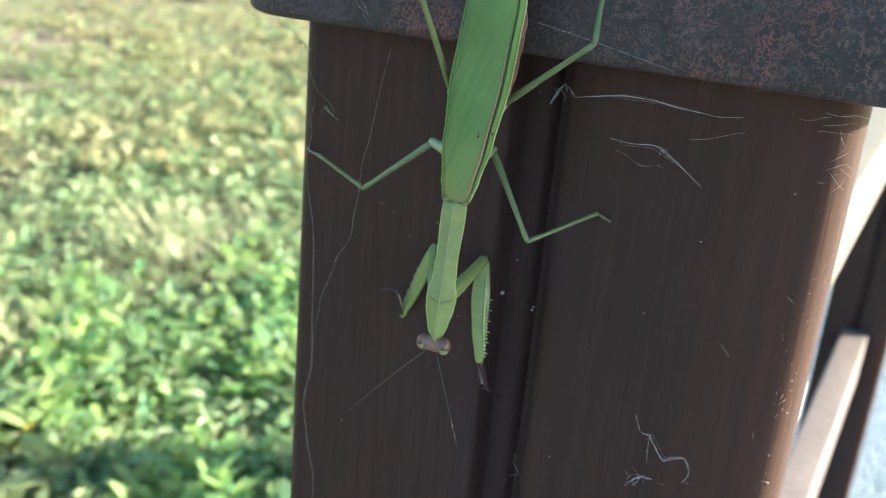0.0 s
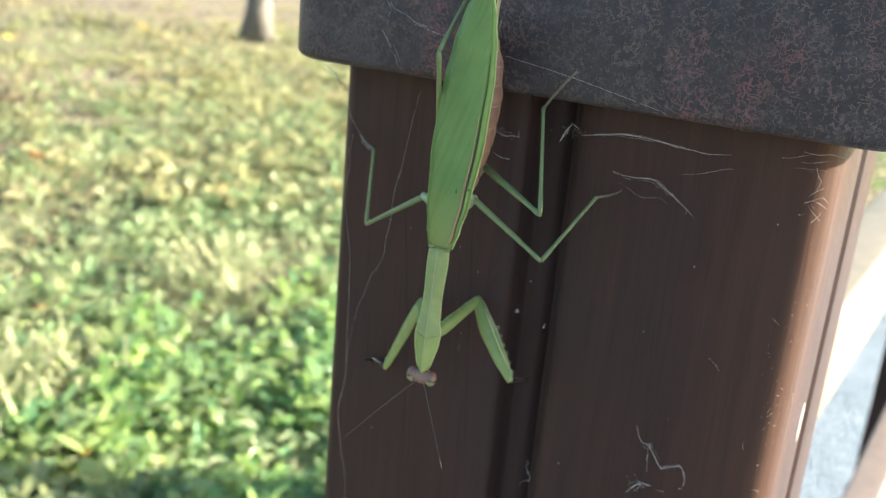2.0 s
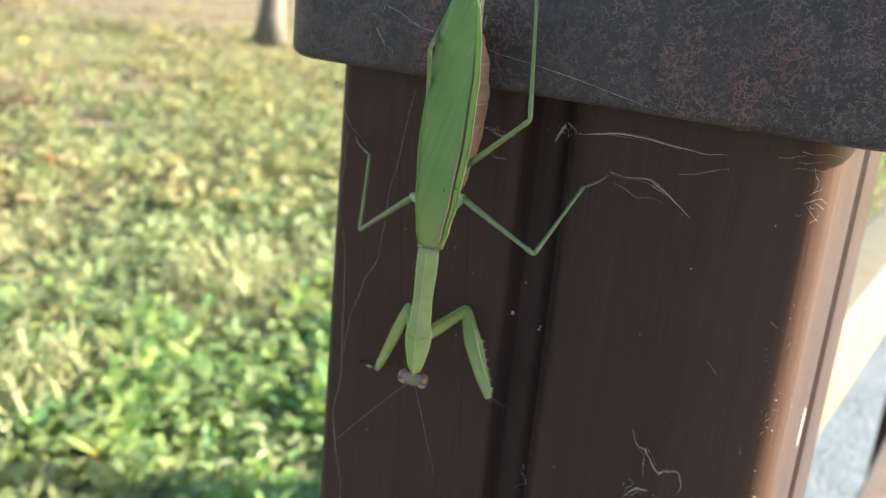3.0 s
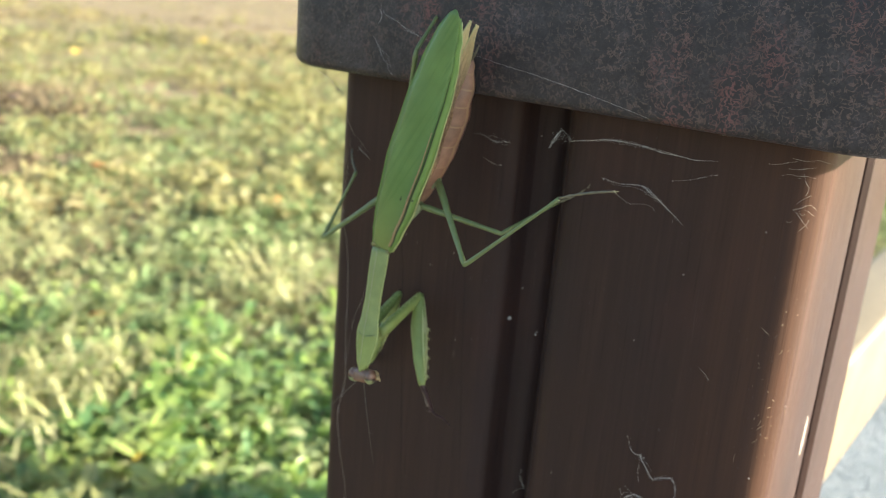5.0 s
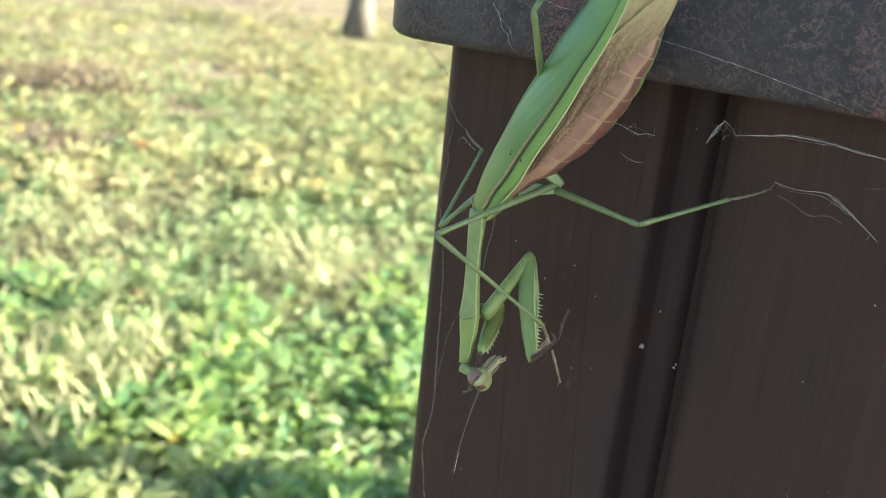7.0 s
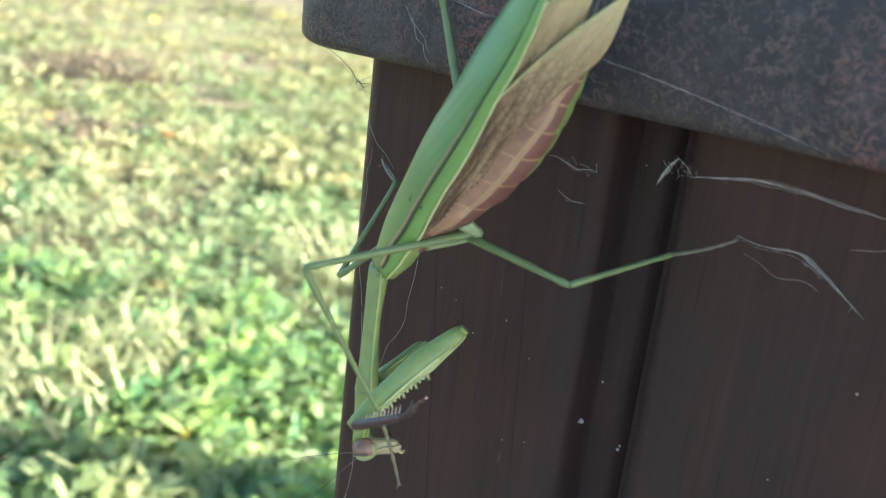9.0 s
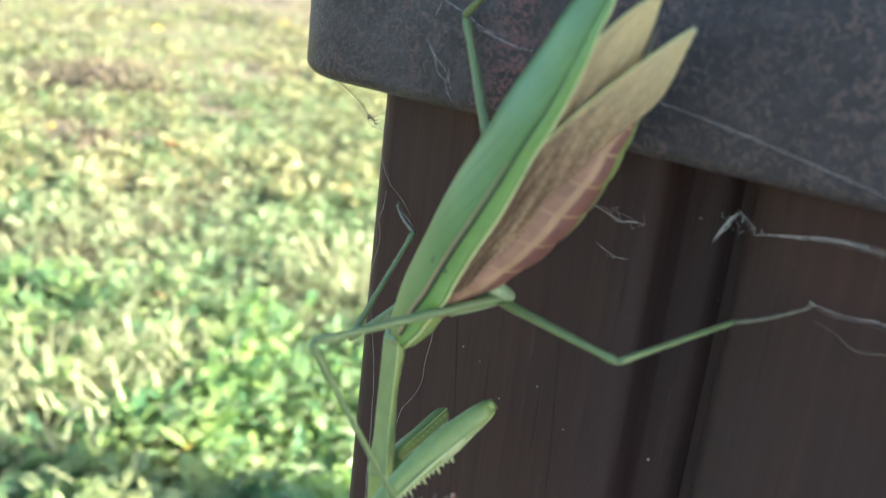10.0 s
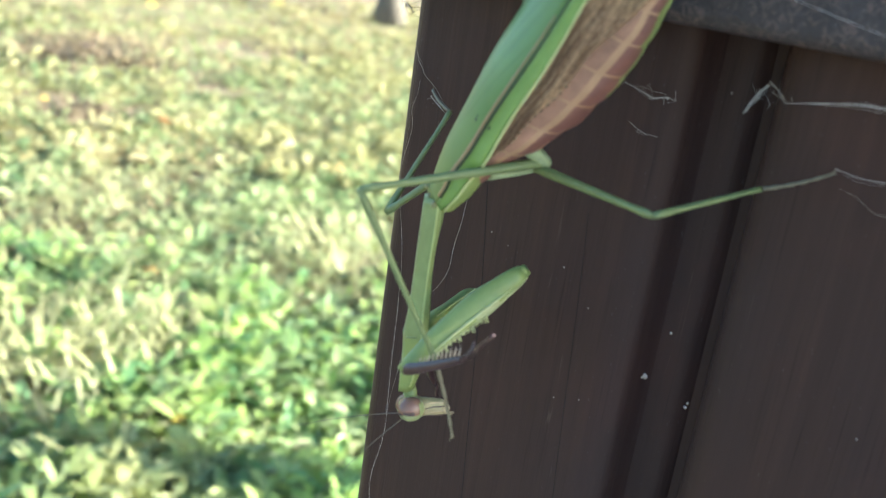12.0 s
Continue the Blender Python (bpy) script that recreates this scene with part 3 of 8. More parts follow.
def post_outline():
    """The post's section: four faces with rounded corners, each with a joint or groove down its middle."""
    pts = []
    for q in range(4):
        a0, a1 = (LEFT_CORNER if q == 0 else CORNER), (LEFT_CORNER if q == 3 else CORNER)
        side = [(a0, 0.0)] + (groove_profile(0.0478, 0.0640, 0.0150) if q == 1 else joint_profile()) + [(W - a1, 0.0)]
        for k in range(1, 8):
            a = math.pi / 2 * k / 8
            side.append((W - a1 + a1 * math.sin(a), a1 * (1 - math.cos(a))))
        c, s = (1, 0, -1, 0)[q], (0, 1, 0, -1)[q]
        for x, y in side:
            u, v = x - W / 2, y - W / 2
            pts.append((W / 2 + u * c - v * s, W / 2 + u * s + v * c))
    return pts


# drying cracks: places along each, radius
CRACKS = [([(0.0181, 0.0000, 1.0887), (0.0205, 0.0000, 1.0678), (0.0219, 0.0000, 1.0559), (0.0237, 0.0000, 1.0299), (0.0266, 0.0000, 0.9921)], 6e-05), ([(0.0382, 0.0000, 1.0735), (0.0396, 0.0000, 1.0564), (0.0407, 0.0000, 1.0379), (0.0434, 0.0000, 1.0027)], 5e-05)]


def fence_post(m, top, label, near=False):
    ob = thing("fence_post", label, "post", "posts of the fence", m)
    bm = bmesh.new()
    ring = post_outline()
    heights = [0.0, top * 0.5, top * 0.8, top]
    loft(bm, [[Vector((x, y, z)) for x, y in ring] for z in heights])
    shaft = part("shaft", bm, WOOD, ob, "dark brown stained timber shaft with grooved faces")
    shaft.data.set_sharp_from_angle(angle=radians(40))
    if near:
        corner_specks(shaft)
        for pts, r in CRACKS:
            part("drying_crack", drying_crack(pts, r), CRACK, shaft, "thin dark drying crack along the grain")
    bm = bmesh.new()
    o, far = 0.0112, 0.0152
    r, k = 0.0115, 10
    rings = []
    for z, inset in (*((top - 0.0019 + 0.0022 * (1 - math.cos(radians(a))), 0.0022 * (1 - math.sin(radians(a)))) for a in (0, 18, 36, 54, 72, 90)), (top + 0.044, 0.0), (top + 0.048, 0.002), (top + 0.052, 0.007), (top + 0.060, 0.040)):
        pts = []
        for cx, cy, a0 in ((W + far - r, -o + r, -90), (W + far - r, W + o - r, 0), (-o + r, W + o - r, 90), (-o + r, -o + r, 180)):
            for i in range(k + 1):
                a = radians(a0 + 90 * i / k)
                x, y = cx + r * math.cos(a), cy + r * math.sin(a)
                px, py = x - W / 2, y - W / 2
                f = 1 - inset / (W / 2 + o)
                pts.append(Vector((W / 2 + px * f, W / 2 + py * f, z)))
        rings.append(pts)
    loft(bm, rings)
    part("cap", bm, CAP, ob, "overhanging dark cap with crackled reddish paint")
    return ob


def rail(name, z0, z1, w, length, label, material):
    bm = bmesh.new()
    box(bm, -w / 2, w / 2, 0, length, z0, z1, 0.004, 3)
    ob = part(name, bm, material)
    ob.matrix_basis = pose(0.064, W + 0.002, 0, 0, 0, -FENCE_TURN)
    return tagged(ob, label, "rail", "rails of the fence")


FENCE_TURN = 4.2


def build_fence():
    fence_post(pose(0, 0, 0), 1.1055, "dark brown grooved timber post with crackled cap", True)
    d = 1.50
    a = radians(FENCE_TURN)
    fence_post(pose(0.064 + d * math.sin(a) - W / 2 * math.cos(a), W + d * math.cos(a) + W / 2 * math.sin(a), 0, 0, 0, -FENCE_TURN), 1.1060, "dark brown fence post farther along the paving")
    rail("top_rail", 0.884, 0.954, 0.038, d, "sunlit pale timber top rail between the posts", RAIL_WOOD)
    rail("lower_rail", 0.38, 0.469, 0.044, d, "sunlit faded pinkish lower rail between the posts", PINK_RAIL)


# ---- tree ----
def build_tree(x, y, r, seed, label):
    rng = random.Random(seed)
    ob = thing("tree", label, "tree", "trees on the lawn", pose(x, y, 0))
    bm = bmesh.new()
    pts, rad = [], []
    for k in range(9):
        z = k / 8 * 3.4
        pts.append((0.05 * math.sin(z * 1.3), 0.04 * math.sin(z * 2 + 1), z - 0.1))
        rad.append(r * (1.7 if k == 0 else 1.08 if k == 1 else 1 - 0.05 * k))
    tube(bm, pts, rad, 14)
    tips = []
    for k in range(7):
        a = k * 2.4 + rng.random()
        z0 = 2.1 + 0.18 * k
        end = Vector((math.cos(a) * 1.3, math.sin(a) * 1.3, z0 + rng.uniform(0.8, 1.6)))
        mid = Vector((math.cos(a) * 0.5, math.sin(a) * 0.5, z0 + 0.5))
        tube(bm, (Vector(pts[5]) + Vector((0, 0, z0 - 2.1)), mid, end), (r * 0.5, r * 0.33, r * 0.1), 8)
        tips += [end, (mid + end) / 2]
    part("trunk", bm, BARK, ob, "grey brown trunk, lit on one side")
    verts, faces = [], []
    for t in tips:
        for _ in range(260):
            c = t + Vector((rng.gauss(0, 0.42), rng.gauss(0, 0.42), rng.gauss(0.15, 0.34)))
            s = rng.uniform(0.05, 0.11)
            u = Vector((rng.gauss(0, 1), rng.gauss(0, 1), rng.gauss(0, 0.5))).normalized() * s
            v = u.cross(Vector((rng.gauss(0, 1), rng.gauss(0, 1), rng.gauss(0, 1)))).normalized() * s * 0.5
            b = len(verts)
            verts += [c - u, c + v, c + u, c - v]
            faces += [(b, b + 1, b + 2), (b, b + 2, b + 3)]
    me = bpy.data.meshes.new("crown")
    me.from_pydata([tuple(p) for p in verts], [], faces)
    me.materials.append(CROWN)
    new("crown", me).parent = ob


# ---- praying mantis ----
MM = 0.001
WING = 57.2
HALF = [(0, 2.5), (4, 3.4), (12, 4.5), (24, 5.3), (36, 5.1), (44, 4.4), (50, 3.3), (54, 2.0), (55.4, 1.2), (56, 0.35)]
CROWN_Z = [(0, 0.6), (8, 1.5), (20, 1.85), (32, 1.4), (44, 0.7), (56, 0.1)]
STRIP = [(0, 1.2), (8, 1.9), (22, 1.45), (38, 0.85), (50, 0.3), (56, 0.04)]
FOLD = -0.76


def wing_point(s, v, drop=0.0):
    """A place on the folded wings: s from their base, v from -1 (its own left) to 1."""
    s0 = s * 56 / WING
    w = lerp(HALF, s0)
    return Vector((w * v, -s, lerp(CROWN_Z, s0) - 1.5 * (w / 5.3) * abs(v) ** 2.2 - drop)) * MM


def wing_strip(s, k):
    """The folded-down edge of the left wing, k from 0 at the fold to 1 at its margin."""
    a = wing_point(s, FOLD)
    b = wing_point(s, -1.0)
    h = lerp(STRIP, s * 56 / WING) * MM
    return Vector((a.x + (b.x - a.x) * math.sin(k * math.pi / 2), a.y, a.z - h * (1 - math.cos(k * math.pi / 2)) - 0.15 * h * k))


def left_tegmen(root):
    n = 44
    rows = [[wing_point(WING * i / n, FOLD + (0.84 - FOLD) * j / 10) for j in range(11)] for i in range(n + 1)]
    field = part("tegmen", sheet(rows, 0.00014), TEGMEN, root, "smooth green fore wing with fine oblique veins")
    rows = [[wing_strip(WING * i / n, j / 4) for j in range(5)] for i in range(n)]
    part("costal_field", sheet(rows, 0.00014), BRIGHT_GREEN, field, "bright green folded edge of the fore wing")
    bm = bmesh.new()
    ss = [WING * i / 30 for i in range(30)]
    tube(bm, [wing_strip(s, 1.0) for s in ss], [0.00022 * (1 - 0.5 * s / WING) for s in ss], 6)
    part("pale_margin", bm, PALE_EDGE, field, "pale yellow wing margin")
    # the shade in the wing's fold, put in as a thin dark tube
    bm = bmesh.new()
    ss = [2 + 42 * i / 24 for i in range(25)]
    tube(bm, [wing_point(s, FOLD - 0.01) + Vector((0, 0, 0.00004)) for s in ss], [0.00024 * (1 - 0.9 * (s / 44) ** 2) for s in ss], 6)
    part("seam", bm, DARK_SEAM, field, "dark line painted for the shade along the fold")
    bm = bmesh.new()
    tube(bm, [wing_point(s, FOLD + 0.09) + Vector((0, 0, 0.00001)) for s in ss[:18]], [0.00034 * (1 - 0.8 * s / 34) for s in ss[:18]], 6)
    part("seam_border", bm, SEAM_TAN, field, "pinkish tan line beside the seam")
    for v, s, r in ((-0.36, 14.6, 0.24), (-0.35, 15.2, 0.15), (-0.93, 15.3, 0.28)):
        bm = bmesh.new()
        at = wing_point(s, v) if v > -0.9 else wing_strip(s, 0.28)
        bmesh.ops.create_uvsphere(bm, u_segments=8, v_segments=6, radius=r * MM, matrix=Matrix.Translation(at) @ Matrix.Diagonal((1, 1.2, 0.4, 1)))
        part("dark_spot", bm, DARK_SEAM, field)


def right_tegmen(root):
    n = 40
    rows = [[wing_point(WING * 0.985 * i / n, 0.2 + 0.8 * j / 6, 0.32) for j in range(7)] for i in range(n + 1)]
    field = part("tegmen", sheet(rows, 0.00014), TEGMEN, root, "green fore wing tucked under the other")
    bm = bmesh.new()
    ss = [WING * 0.985 * i / 30 for i in range(30)]
    tube(bm, [wing_point(s, 1.0, 0.35) for s in ss], [0.00020 * (1 - 0.5 * s / WING) for s in ss], 6)
    part("pale_margin", bm, BRIGHT_GREEN, field, "smooth green wing margin")


TOP_Z = [(4, -0.6), (14, -1.2), (26, -2.2), (36, -5.0), (42, -8.2), (46, -10.4)]
LOW_Z = [(4, -4.8), (9, -6.6), (14, -10.0), (20, -12.8), (28, -14.4), (36, -14.0), (42, -12.8), (46, -11.4)]
BELLY_W = [(4, 2.3), (10, 3.2), (16, 4.6), (24, 5.5), (32, 5.3), (39, 4.0), (44, 2.0), (46, 0.7)]


def abdomen(root):
    bm = bmesh.new()
    n, rings, marks = 32, [], []
    joints = [12, 17.2, 22.4, 27.4, 32, 36.2, 39.8, 42.8]
    ss = sorted({4 + 42 * i / 52 for i in range(53)} | {j - 0.16 for j in joints} | {j + 0.16 for j in joints})
    for s in ss:
        top, low, w = lerp(TOP_Z, s), lerp(LOW_Z, s), lerp(BELLY_W, s)
        near = min(abs(s - j) for j in joints)
        puff = 1 - 0.035 * math.exp(-(near / 0.7) ** 2)
        zc, h = (top + low) / 2, (top - low) / 2
        rings.append([Vector((w * puff * math.cos(2 * math.pi * i / n), -s, zc + h * puff * math.sin(2 * math.pi * i / n))) * MM for i in range(n)])
        marks.append(near < 0.25)
    loft(bm, rings)
    bm.faces.ensure_lookup_table()
    for k in range(len(rings) - 1):
        for i in range(n):
            up = math.sin(2 * math.pi * (i + 0.5) / n)
            band = marks[k] and marks[k + 1]
            f = bm.faces[k * n + i]
            line = abs(up - 0.16) < 0.07
            f.material_index = 2 if up < -0.76 + 0.38 * min(1.0, max(0.0, (ss[k] - 18) / 18)) else 3 if (band and up > -0.72) or line else 1 if up < 0.16 else 0
    ob = part("abdomen", bm, [TAN_FLANK, RED_FLANK, GREEN, PALE_FLANK], root, "swollen abdomen with pinkish brown plates and green underside")
    bm = bmesh.new()
    for sx in (-1, 1):
        tube(bm, [Vector((sx * 0.5, -44.5, -10.6)) * MM, Vector((sx * 1.0, -47.0, -10.6)) * MM, Vector((sx * 1.3, -49.2, -10.2)) * MM], [0.00035, 0.0003, 0.0001], 6)
    part("cerci", bm, TARSUS, ob)
    return ob


def hind_wing(root, tip_s, tip_z, x_tip, blunt, inset):
    """A pleated membranous wing that lies along the flank and ends in a blunt tip."""
    n, m = 44, 18
    rows = []
    for i in range(n + 1):
        u = i / n
        s = 7 + (tip_s - 7) * u
        w = lerp(HALF, min(s, 40) * 56 / WING) + 0.2 - inset
        k = max(0.0, (u - 0.5) / 0.5)
        ease = k * k * (3 - 2 * k)
        tip = blunt * max(0.0, 1 - k ** 3.0) ** 0.8
        upper = Vector((-(w - 1.5) * (1 - ease) + x_tip * ease, -s, (lerp(CROWN_Z, s) - 2.0) * (1 - ease) + (tip_z + tip) * ease))
        lower_z = lerp([(7, -1.4), (16, -2.7), (28, -4.5), (38, -7.1), (46, tip_z - 1.2), (tip_s, tip_z)], s)
        lo_x = -(lerp(BELLY_W, min(s, 36)) + 0.4 - inset)
        lower = Vector((lo_x * (1 - ease) + x_tip * ease, -s, lower_z * (1 - ease) + (tip_z - tip * 0.60) * ease))
        row = []
        for j in range(m + 1):
            v = j / m
            p = upper.lerp(lower, v)
            p.x -= 0.5 * math.sin(math.pi * v) + 0.20 * math.cos(j * math.pi * 0.5) * (1 - 0.5 * k)
            row.append(p * MM)
        rows.append(row)
    ob = part("hind_wing", sheet(rows, 0.00008), MEMBRANE, root, "tan pleated membranous hind wing with yellow tip")
    bm = bmesh.new()
    tube(bm, [r[-1] for r in rows[:36]], [0.00030 * (1 - k / 45) for k in range(36)], 6)
    part("wing_vein", bm, PALE_FLANK, ob)
    bm = bmesh.new()
    tube(bm, [r[0] for r in rows[20:]], [0.00020 * (1 - k / 40) for k in range(len(rows) - 20)], 6)
    part("wing_vein", bm, PALE_EDGE, ob, "pale fore edge of the hind wing")
    if not inset:
        bm = bmesh.new()
        for k in range(13):
            at = rows[5 + k][-1] + Vector((-0.00022, 0, 0))
            bmesh.ops.create_icosphere(bm, subdivisions=1, radius=0.00017, matrix=Matrix.Translation(at))
        part("vein_beads", bm, DARK_SEAM, ob, "row of dark dots along the vein")
    return ob


def thorax(root):
    bm = bmesh.new()
    rings = []
    for y, w, t, b in ((1.2, 1.3, 0.2, -2.4), (0.2, 2.3, 0.5, -3.6), (-3, 2.7, 0.5, -4.8), (-8, 2.8, 0.4, -5.4), (-13, 2.7, -0.2, -5.8), (-16.5, 2.2, -0.8, -5.2)):
        rings.append(oval(y * MM, w * MM, (t - b) / 2 * MM, 0, (t + b) / 2 * MM, 18))
    loft(bm, rings)
    part("thorax", bm, GREEN, root)
    bm = bmesh.new()
    for x, y in ((-1.9, -0.3), (1.9, -0.3), (0, -0.2)):
        bmesh.ops.create_uvsphere(bm, u_segments=10, v_segments=8, radius=0.62 * MM, matrix=Matrix.Translation(Vector((x, y, 0.40)) * MM) @ Matrix.Diagonal((1, 0.8, 0.6, 1)))
    part("wing_hinge", bm, HINGE, root, "rough olive tan wing hinges")


PRON_W = [(0, 2.15), (3, 2.25), (12, 2.0), (17, 2.25), (20.5, 2.85), (23, 2.65), (27, 1.9), (29.3, 1.2), (30.2, 0.7)]


def pronotum(root):
    bm = bmesh.new()
    n, rings = 32, []
    for i in range(31):
        y = 28.6 * i / 30
        w = lerp(PRON_W, y * 30.2 / 28.6)
        t, b = 0.95 + 0.30 * math.exp(-((y - 19.4) / 3) ** 2), lerp([(0, -1.9), (8, -1.3), (19, -1.9), (25, -1.6), (30.2, -0.8)], y)
        ring = []
        for k in range(n):
            a = 2 * math.pi * k / n
            x, z = w * math.cos(a), math.sin(a)
            z = t * (0.5 * z + 0.55 * (1 - abs(math.cos(a)))) if z > 0 else -z * b
            z += 0.16 * math.exp(-(x / 0.40) ** 2) if math.sin(a) > 0 else 0
            ring.append(Vector((x, y, z)) * MM)
        rings.append(ring)
    loft(bm, rings)
    for f in bm.faces:
        f.material_index = 1 if f.calc_center_median().y > 19.6 * MM else 0
    ob = part("pronotum", bm, [PALE_GREEN, GREEN], root, "long pale green neck shield with a keel")
    for sx in (-1, 1):
        bm = bmesh.new()
        ys = [0.4 + 27.1 * i / 24 for i in range(25)]
        tube(bm, [Vector((sx * (lerp(PRON_W, y * 30.2 / 28.6) + 0.03), y, -0.02)) * MM for y in ys], [0.00013] * 25, 6)
        part("shield_edge", bm, EDGE_GREEN, ob)
    bm = bmesh.new()
    ys = [0.6 + 26.5 * i / 24 for i in range(25)]
    tube(bm, [Vector((0.12, y, 1.05 + 0.30 * math.exp(-((y - 19.4) / 3) ** 2))) * MM for y in ys], [0.00012] * 25, 6)
    part("keel", bm, KEEL, ob, "pale line along the keel")
    bm = bmesh.new()
    tube(bm, [Vector((sx, 19.5 + 0.9 * (1 - abs(sx) / 2.4), 1.28 - 0.16 * sx * sx)) * MM for sx in (-2.4, -1.6, -0.8, 0, 0.8, 1.6, 2.4)], [0.00013] * 7, 6)
    part("cross_groove", bm, LIMB_GREEN, ob)
    return ob


def head(root):
    bm = bmesh.new()
    rings = []
    for z, w, d, y in ((1.45, 1.3, 0.7, 1.2), (1.25, 2.3, 1.3, 1.2), (0.4, 2.75, 1.62, 1.2), (-0.8, 2.35, 1.55, 1.15), (-2.2, 1.6, 1.25, 1.3), (-3.6, 1.15, 1.25, 1.45), (-4.6, 0.95, 1.15, 1.5), (-5.4, 0.5, 0.7, 1.6)):
        rings.append([])
        for k in range(24):
            c, q = math.cos(2 * math.pi * k / 24), math.sin(2 * math.pi * k / 24)
            rings[-1].append(Vector((w * math.copysign(abs(c) ** 0.7, c), y + d * math.copysign(abs(q) ** 0.7, q), z)) * MM)
    loft(bm, rings)
    for f in bm.faces:
        if f.calc_center_median().z > 0.0005:
            f.material_index = 1
    ob = part("head", bm, [OLIVE, EYE_BROWN], root, "triangular head, brown above and green below")
    bm = bmesh.new()
    tube(bm, [Vector((0.1, -3.2, 0.1)) * MM, Vector((0, -0.9, -0.3)) * MM, Vector((0, 0.4, -0.3)) * MM, Vector((0, 1.1, -0.2)) * MM], [0.0010, 0.0010, 0.0009, 0.0009], 12)
    part("neck", bm, PALE_GREEN, ob)
    for sx in (-1, 1):
        bm = bmesh.new()
        bmesh.ops.create_uvsphere(bm, u_segments=18, v_segments=14, radius=1.0 * MM, matrix=Matrix.Translation(Vector((sx * 2.15, 1.2, -0.1)) * MM) @ pose(0, 0, 0, 0, sx * 16, 0) @ Matrix.Diagonal((1.3, 1.75, 1.95, 1)))
        for f in bm.faces:
            c = f.calc_center_median() / MM
            f.material_index = 1 if c.y > 1.95 or c.z < -1.35 else 2 if c.y > 1.55 and c.z > -0.6 and abs(c.x) > 2.1 else 0
        part("eye", bm, [EYE_BROWN, EYE_GREEN, CLAW], ob, "bulging brown and green compound eye")
        bm = bmesh.new()
        pts = [Vector((sx * 0.6, 2.1, 0.3)) + Vector((sx * 0.50, 0.68, 0.42)) * (22 * k / 10) + Vector((0, 0.35, -0.5)) * (k / 10) ** 2 * 3 for k in range(11)]
        tube(bm, [p * MM for p in pts], [(0.075 - 0.0055 * k) * MM for k in range(11)], 6)
        part("antenna", bm, ANTENNA, ob, "thin brown antenna")
        bm = bmesh.new()
        tube(bm, [Vector((sx * 0.5, 1.5, -4.4)) * MM, Vector((sx * 0.9, 2.3, -5.2)) * MM, Vector((sx * 0.7, 2.7, -5.7)) * MM, Vector((sx * 0.3, 2.6, -6.3)) * MM], [0.00026, 0.00024, 0.0002, 0.0001], 6)
        part("palp", bm, MOUTH, ob)
    bm = bmesh.new()
    bmesh.ops.create_uvsphere(bm, u_segments=10, v_segments=8, radius=0.95 * MM, matrix=Matrix.Translation(Vector((0, 1.9, -4.7)) * MM) @ Matrix.Diagonal((0.9, 0.9, 1.25, 1)))
    part("mouthparts", bm, MOUTH, ob, "cream mouthparts with dark stripes")
    bm = bmesh.new()
    for sx in (-0.5, 0.5):
        tube(bm, [Vector((sx, 2.35, -1.2)) * MM, Vector((sx * 1.1, 2.5, -3.0)) * MM, Vector((sx * 0.9, 2.75, -4.8)) * MM], [0.00018, 0.0002, 0.00012], 6)
    part("face_stripes", bm, CLAW, ob, "dark stripes on the face")
    for sx in (-1, 1):
        for y0, mat, r in ((0.7, MOUTH, 0.13), (1.35, CLAW, 0.09), (2.0, MOUTH, 0.15)):
            bm = bmesh.new()
            tube(bm, [Vector((sx * (1.72 - 0.16 * abs(y0 - 1.3)), y0 + 0.1, -1.9)) * MM, Vector((sx * (1.22 - 0.12 * abs(y0 - 1.3)), y0, -3.4)) * MM, Vector((sx * (1.0 - 0.1 * abs(y0 - 1.3)), y0 + 0.1, -4.5)) * MM, Vector((sx * 0.55, y0 * 0.7 + 0.5, -5.4)) * MM], [r * MM * 0.5, r * MM, r * MM * 1.1, r * MM * 0.5], 6)
            part("cheek_stripe", bm, mat, ob)
    return ob


def limb(name, root, length, profile, material, label="", bow=0.0, n=10):
    """A limb piece along +y: profile rows are (share of the length, x radius, z radius)."""
    bm = bmesh.new()
    rings = []
    for i in range(17):
        u = i / 16
        rx = lerp([(p, a) for p, a, b in profile], u)
        rz = lerp([(p, b) for p, a, b in profile], u)
        rings.append(oval(u * length * MM, rx * MM, rz * MM, 0, bow * math.sin(math.pi * u) * MM, n))
    loft(bm, rings)
    return part(name, bm, material, root, label)


